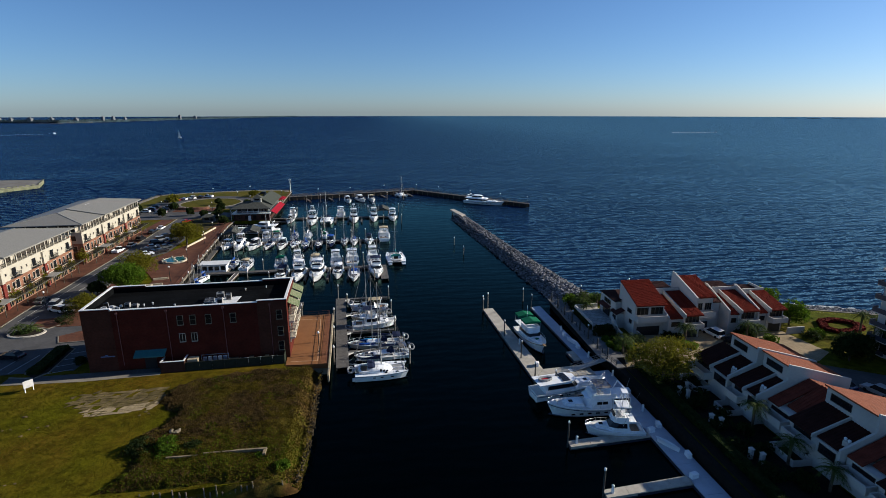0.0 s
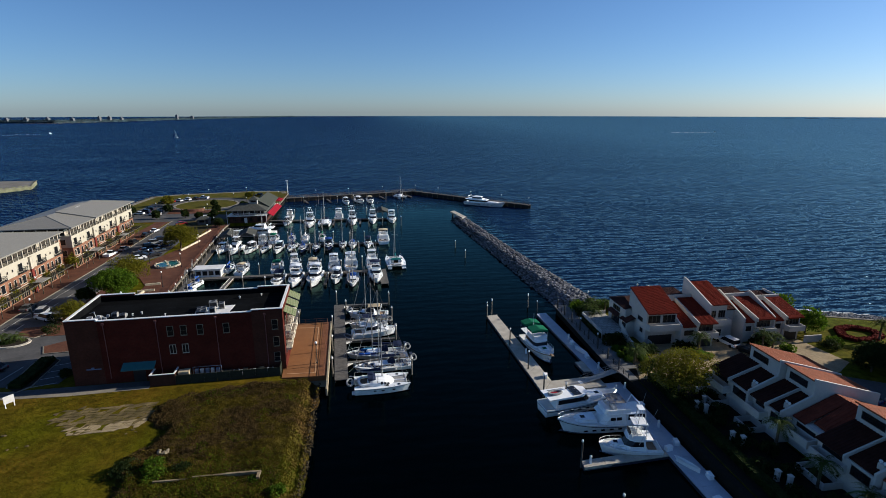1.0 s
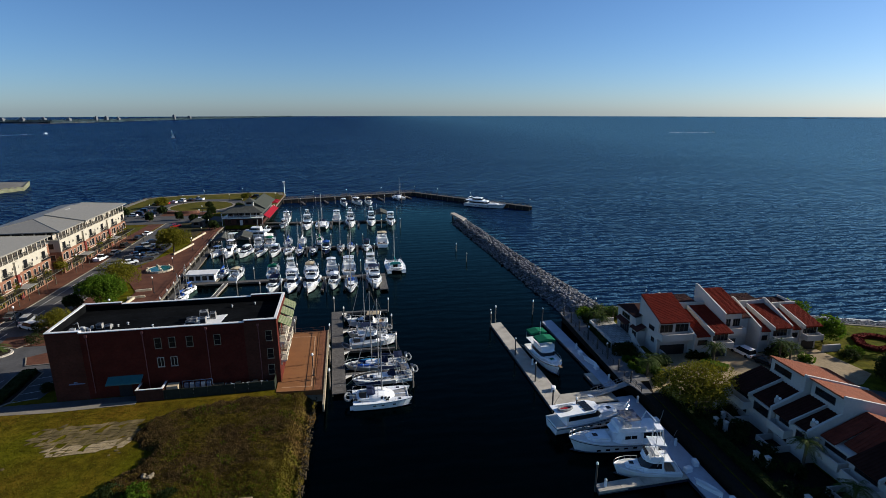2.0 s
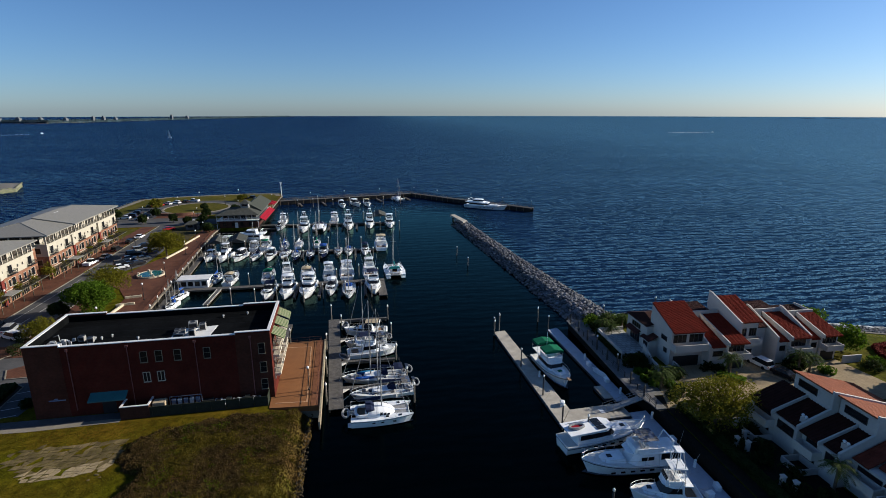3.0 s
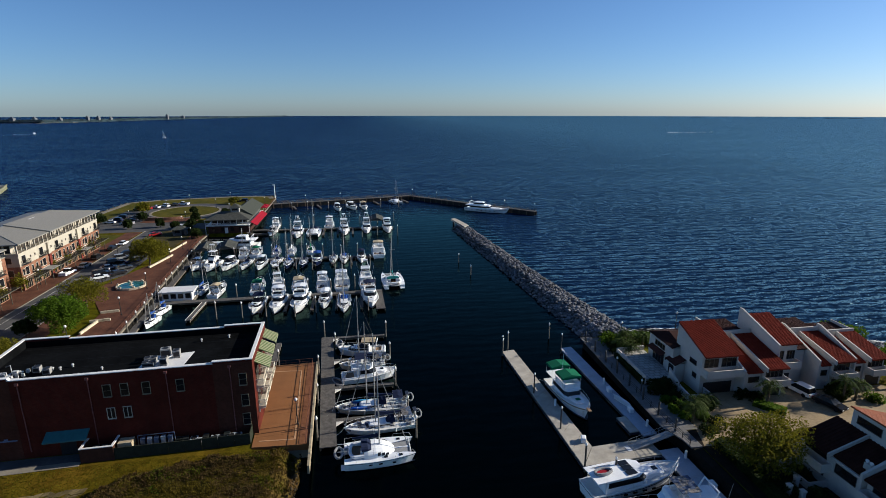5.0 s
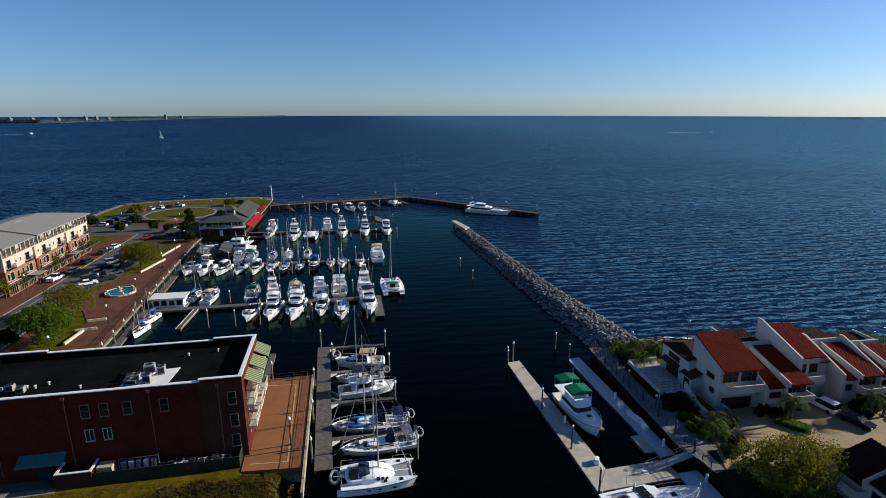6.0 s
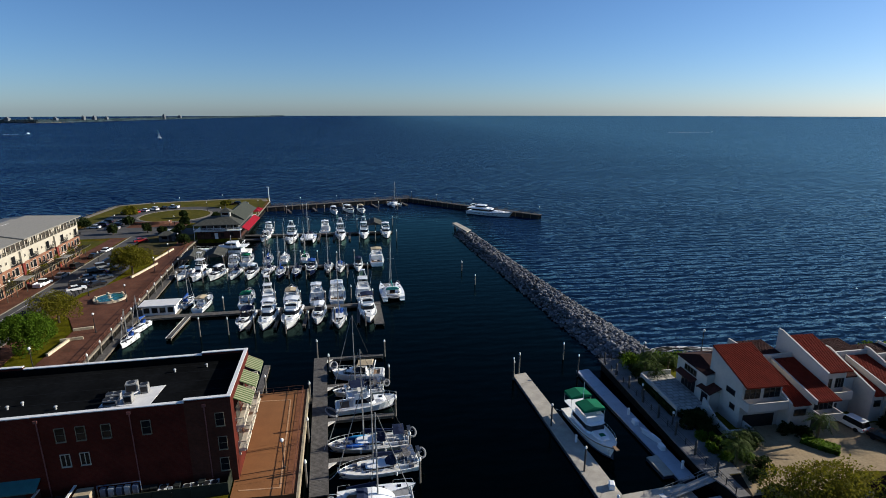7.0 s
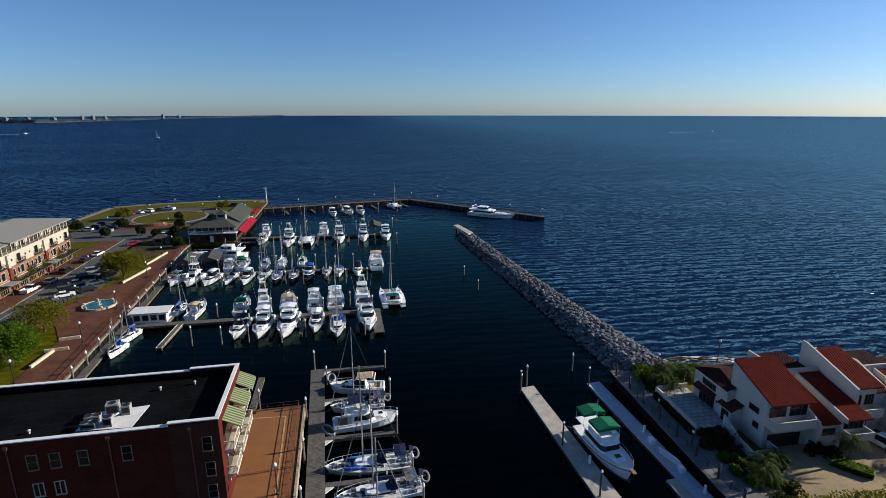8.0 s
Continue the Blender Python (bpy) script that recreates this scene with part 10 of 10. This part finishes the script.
# ---- parked cars ----
def car(colour, kind="sedan"):
    labels = dict(sedan="parked saloon car", suv="parked sport utility vehicle", pickup="parked pickup truck")
    c = thing("parked_car", colour + " " + labels[kind], "car", group="parked cars")
    L, W, H = dict(sedan=(4.6, 1.8, 1.45), suv=(4.8, 1.9, 1.75), pickup=(5.6, 2.0, 1.8))[kind]
    paint = PAINTS[colour]
    a = W / 2
    low = [(-L / 2, 0.35), (-L / 2 - 0.02, 0.75), (-L / 2 + 0.1, 0.95), (L * 0.2, 1.0), (L / 2 - 0.1, 0.82), (L / 2, 0.6), (L / 2 - 0.05, 0.35)]
    part("body", Shape().side(low, -a, a), paint, c)
    if kind == "sedan":
        cab = [(-L * 0.40, 0.96), (-L * 0.24, H), (L * 0.06, H), (L * 0.24, 0.98)]
    elif kind == "suv":
        cab = [(-L * 0.48, 0.96), (-L * 0.43, H), (L * 0.06, H), (L * 0.22, 0.98)]
    else:
        cab = [(-L * 0.08, 0.98), (-L * 0.06, H), (L * 0.14, H), (L * 0.26, 0.98)]
    n = len(cab)
    part("cabin_glass", Shape().add([(-a + 0.05 if z < 1.2 else -a + 0.22, y, z) for y, z in cab] + [(a - 0.05 if z < 1.2 else a - 0.22, y, z) for y, z in cab],
                                    [tuple(range(n)), tuple(range(2 * n - 1, n - 1, -1))] + [(i + n, (i + 1) % n + n, (i + 1) % n, i) for i in range(n)]), GLASSDK, c)
    part("roof", Shape().box(-a + 0.2, a - 0.2, cab[1][0] - 0.05, cab[2][0] + 0.05, H + 0.002, H + 0.06, taper=0.03), paint, c)
    if kind == "pickup":
        part("bed", Shape().box(-a, a, -L / 2, -L / 2 + 0.08, 0.9, 1.25).box(-a, -a + 0.1, -L / 2 + 0.08, -L * 0.1, 0.9, 1.25).box(a - 0.1, a, -L / 2 + 0.08, -L * 0.1, 0.9, 1.25), paint, c)
    for sx in (-1, 1):
        for yy in (-L * 0.31, L * 0.31):
            part("wheel", Shape().rod((sx * (a - 0.2), yy, 0.33), (sx * (a + 0.01), yy, 0.33), 0.33, n=12), RUBBER, c)
        part("headlight", Shape().box(sx * a * 0.72 - 0.18, sx * a * 0.72 + 0.18, L / 2 - 0.03, L / 2 + 0.02, 0.58, 0.72), STEELPAINT, c)
        part("tail_light", Shape().box(sx * a * 0.8 - 0.12, sx * a * 0.8 + 0.12, -L / 2 - 0.04, -L / 2 + 0.02, 0.68, 0.85), CANVASRED, c)
    return c


PAINTS = dict(white=mat("white_car_paint", (0.72, 0.72, 0.72), 0.25, var=0.03), black=mat("black_car_paint", (0.012, 0.012, 0.014), 0.2, var=0.1), silver=mat("silver_car_paint", (0.38, 0.39, 0.40), 0.3, metal=0.4, var=0.05),
              red=mat("red_car_paint", (0.35, 0.02, 0.02), 0.25, var=0.05), navy=mat("navy_car_paint", (0.012, 0.02, 0.07), 0.2, var=0.1), grey=mat("grey_car_paint", (0.10, 0.105, 0.11), 0.3, metal=0.3, var=0.05))
lot = dict()
for colour, kind, x, y, a in (("white", "pickup", -86.4, 187.0, -3), ("silver", "sedan", -85.2, 194.4, -3), ("black", "suv", -85.9, 204.0, -3), ("white", "sedan", -85.6, 223.0, -3), ("black", "sedan", -86.2, 215.5, -3), ("grey", "sedan", -83.2, 137.0, 2), ("silver", "suv", -78.2, 134.0, 8),
                              ("white", "suv", -75.6, 129.6, 60), ("black", "sedan", -77.6, 164.0, 4), ("grey", "suv", -76.9, 176.2, -58), ("white", "sedan", -75.2, 181.0, -58), ("black", "suv", -76.4, 185.0, -58), ("black", "sedan", -71.8, 184.5, -40), ("silver", "sedan", -76.9, 191.0, -58),
                              ("grey", "sedan", -72.4, 190.4, -50), ("black", "suv", -77.6, 197.0, -58), ("silver", "suv", -77.8, 202.6, -58), ("navy", "sedan", -72.6, 197.6, -52), ("black", "sedan", -78.2, 208.4, -58), ("grey", "suv", -72.8, 204.0, -52), ("red", "sedan", -79.5, 236.0, -60),
                              ("white", "suv", -74.0, 247.0, 80), ("silver", "pickup", -98.8, 259.5, 85), ("navy", "suv", -106.0, 267.0, 85), ("white", "sedan", -107, 263.0, 85), ("black", "sedan", -100, 266.0, 85), ("black", "suv", -106.5, 273.5, 85), ("grey", "sedan", -100.5, 273.5, 85),
                              ("black", "suv", -107.5, 293.5, 50), ("red", "sedan", -104.0, 297.2, 52), ("white", "sedan", -101.2, 299.8, 55), ("white", "suv", -98.0, 302.6, 60), ("black", "sedan", -94.4, 305.0, 66), ("white", "pickup", -90.6, 307.0, 72), ("black", "suv", -66.5, 312.0, 90), ("black", "suv", -62.5, 312.5, 90), ("silver", "sedan", -58.5, 311.5, 90),
                              ("white", "suv", 72.0, 95.2, 12), ("black", "sedan", 73.4, 90.4, 196), ("navy", "sedan", 80.5, 72.0, 10), ("silver", "suv", 84.5, 69.0, 14), ("black", "sedan", -70.5, 104.0, 75)):
    key = (colour, kind)
    m = pose(x, y, G + 0.04, 0, 0, a)
    if key in lot:
        copy_thing(lot[key], m)
    else:
        lot[key] = car(colour, kind)
        lot[key].matrix_basis = m

# ---- far shore, far pier, traffic on the bay ----
shore = [(-1900, 2560), (-1534, 2512), (-1309, 2481), (-1184, 2705), (-1093, 3169), (-926, 3703), (-740, 4280), (-560, 4760)]
r = random.Random(77)


def wooded_shore(line, h0, h1, step, back, seed):
    """A belt of tree tops along a far shore: a ragged front and a crown that falls away inland."""
    s, q = Shape(), random.Random(seed)
    for (xa, ya), (xb, yb) in zip(line, line[1:]):
        n = int(math.hypot(xb - xa, yb - ya) / step)
        d = Vector((xb - xa, yb - ya)).normalized()
        o = Vector((-d.y, d.x)) if d.x > 0 or d.y > 0 else Vector((d.y, -d.x))
        for k in range(n):
            a, b = Vector((xa, ya)).lerp(Vector((xb, yb)), k / n), Vector((xa, ya)).lerp(Vector((xb, yb)), (k + 1.25) / n)
            a, b = a + o * back * q.random(), b + o * back * q.random()
            h = q.uniform(h0, h1)
            e, c = o * step * 1.4, (a + b) / 2
            s.add([(*a, -1), (*b, -1), (*(b + e), -1), (*(a + e), -1), (*(a + o * 2), h * 0.62), (*(b + o * 2), h * 0.7), (*(b + e), h * 0.7), (*(a + e), h * 0.6), (*(c + e * 0.5), h)],
                  [(0, 1, 5, 4), (1, 2, 6, 5), (2, 3, 7, 6), (3, 0, 4, 7), (4, 5, 8), (5, 6, 8), (6, 7, 8), (7, 4, 8)])
    return s


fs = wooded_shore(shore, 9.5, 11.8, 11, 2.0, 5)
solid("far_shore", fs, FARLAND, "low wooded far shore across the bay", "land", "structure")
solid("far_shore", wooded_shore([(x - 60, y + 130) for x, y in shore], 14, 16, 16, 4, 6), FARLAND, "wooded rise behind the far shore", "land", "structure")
fs2 = Shape()
for k in range(30):
    x0, y0 = 2250 + k * 42, 3700 - k * 50
    fs2.box(x0, x0 + 50, y0, y0 + 60, -1, r.uniform(5, 8))
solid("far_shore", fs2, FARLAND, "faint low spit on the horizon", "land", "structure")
beachline = Shape()
for (xa, ya), (xb, yb) in zip(shore[1:4], shore[2:5]):
    beachline.add([(xa, ya - 6, -0.5), (xb, yb - 6, -0.5), (xb, yb - 2, 1.6), (xa, ya - 2, 1.6)], [(0, 1, 2, 3)])
solid("far_beach", beachline, SAND, "pale beach line on the far shore", "beach", "structure")
for x, y, w, h in ((-1640, 2640, 30, 26), (-1500, 2620, 34, 24), (-1420, 2640, 24, 25), (-1250, 2740, 22, 34), (-1215, 2760, 26, 34), (-1180, 2810, 18, 24), (-1075, 3260, 24, 42), (-1320, 2640, 30, 22), (-1580, 2630, 20, 22), (-1040, 3400, 40, 26)):
    b = thing("far_tower", "pale apartment block on the far shore", "building", group="far buildings")
    h, w = 15 + (h - 14) * 0.5, w * 0.45
    part("wall", Shape().box(x, x + w, y, y + 20, 0, h), FARBLDG, b)
    part("roof", Shape().box(x + w * 0.3, x + w * 0.7, y + 4, y + 14, h, h + 4), FARBLDG, b)
fp = thing("cargo_pier", "pale concrete cargo pier with stone edges", "pier")
part("deck", Shape().prism([(-216, 377), (-228, 404), (-420, 404), (-420, 300), (-243, 334)], 2.0, 2.4), mat("pier_gravel", (0.17, 0.16, 0.14), 0.95, var=0.2, scale=0.1), fp)
part("wall", Shape().prism([(-216.3, 377), (-228, 403.6), (-420, 403.6), (-420, 300.3), (-243.2, 334.3)], -1.5, 1.99), mat("algae_concrete", (0.16, 0.165, 0.10), 0.9, var=0.35, scale=0.3), fp, "green-stained concrete wall")
kb = Shape()
for (xa, ya), (xb, yb) in (((-217, 377), (-228, 403)), ((-243.4, 335), (-217, 376))):
    for k in range(14):
        t = k / 14
        kb.box(0.1, 0.7, 0, 2.2, 0, 0.5, pose(xa + (xb - xa) * t, ya + (yb - ya) * t, 2.4, 0, 0, math.degrees(math.atan2(yb - ya, xb - xa)) - 90))
part("edge_blocks", kb, bpy.data.materials["algae_concrete"], fp)
ds = thing("sailing_dinghy", "far sailboat under white sail on the bay", "sailboat", pose(-361, 1097, 0, 0, 0, 60))
part("hull", hull_shape(9, 2.8, 1.0, 0.3), GELCOAT, ds)
part("sail", Shape().add([(0, 1.0, 2), (0, 6.6, 2), (0, 5.6, 14), (0.5, 2.6, 6), (0.04, 1.0, 2), (0.04, 6.6, 2), (0.04, 5.6, 14)], [(0, 1, 2), (6, 5, 4), (0, 2, 6, 4), (1, 5, 6, 2), (0, 4, 5, 1)]), SKIN, ds)
part("mast", Shape().rod((0, 5.7, 1), (0, 5.7, 14.5), 0.1), ALU, ds)
for pts, lab in ((((-776, 1253), (-714, 1334)), "white wake of a distant motor boat"), (((725, 1201), (830, 1192)), "white wake of a distant motor boat")):
    (xa, ya), (xb, yb) = pts
    w = Shape()
    for k in range(16):
        t = k / 16
        wd = 0.8 + 3.5 * (1 - t) * r.uniform(0.6, 1)
        w.add([(xa + (xb - xa) * t, ya + (yb - ya) * t - wd, 0.06), (xa + (xb - xa) * (t + 0.05), ya + (yb - ya) * (t + 0.05) - wd * 0.8, 0.06), (xa + (xb - xa) * (t + 0.05), ya + (yb - ya) * (t + 0.05) + wd * 0.8, 0.06), (xa + (xb - xa) * t, ya + (yb - ya) * t + wd, 0.06)], [(0, 1, 2, 3)])
    solid("boat_wake", w, FOAM, lab, "wake", "stuff")
    mb = motor_boat("runabout", 5.5, None, None, GELCOAT, 3)
    mb.matrix_basis = pose(xb, yb, 0, 0, 0, math.degrees(math.atan2(yb - ya, xb - xa)) - 90)
sf = Shape()
for k in range(420):
    t = r.random()
    i = min(int(t * 6), 5)
    seg = [(60, 127.6), (64, 127.8), (70, 126.4), (82, 122.8), (95, 118.8), (108, 114.2), (122, 108.8)]
    (xa, ya), (xb, yb) = seg[i], seg[i + 1]
    u = r.random()
    x, y, q = xa + (xb - xa) * u, ya + (yb - ya) * u + r.uniform(-0.4, 1.2), r.uniform(0.2, 0.8)
    sf.add([(x - q * 2, y, 0.05), (x, y - q * 0.5, 0.05), (x + q * 2, y, 0.05), (x, y + q * 0.5, 0.05)], [(0, 1, 2, 3)])
solid("surf", sf, FOAM, "thin white surf on the stones", "surf", "stuff")
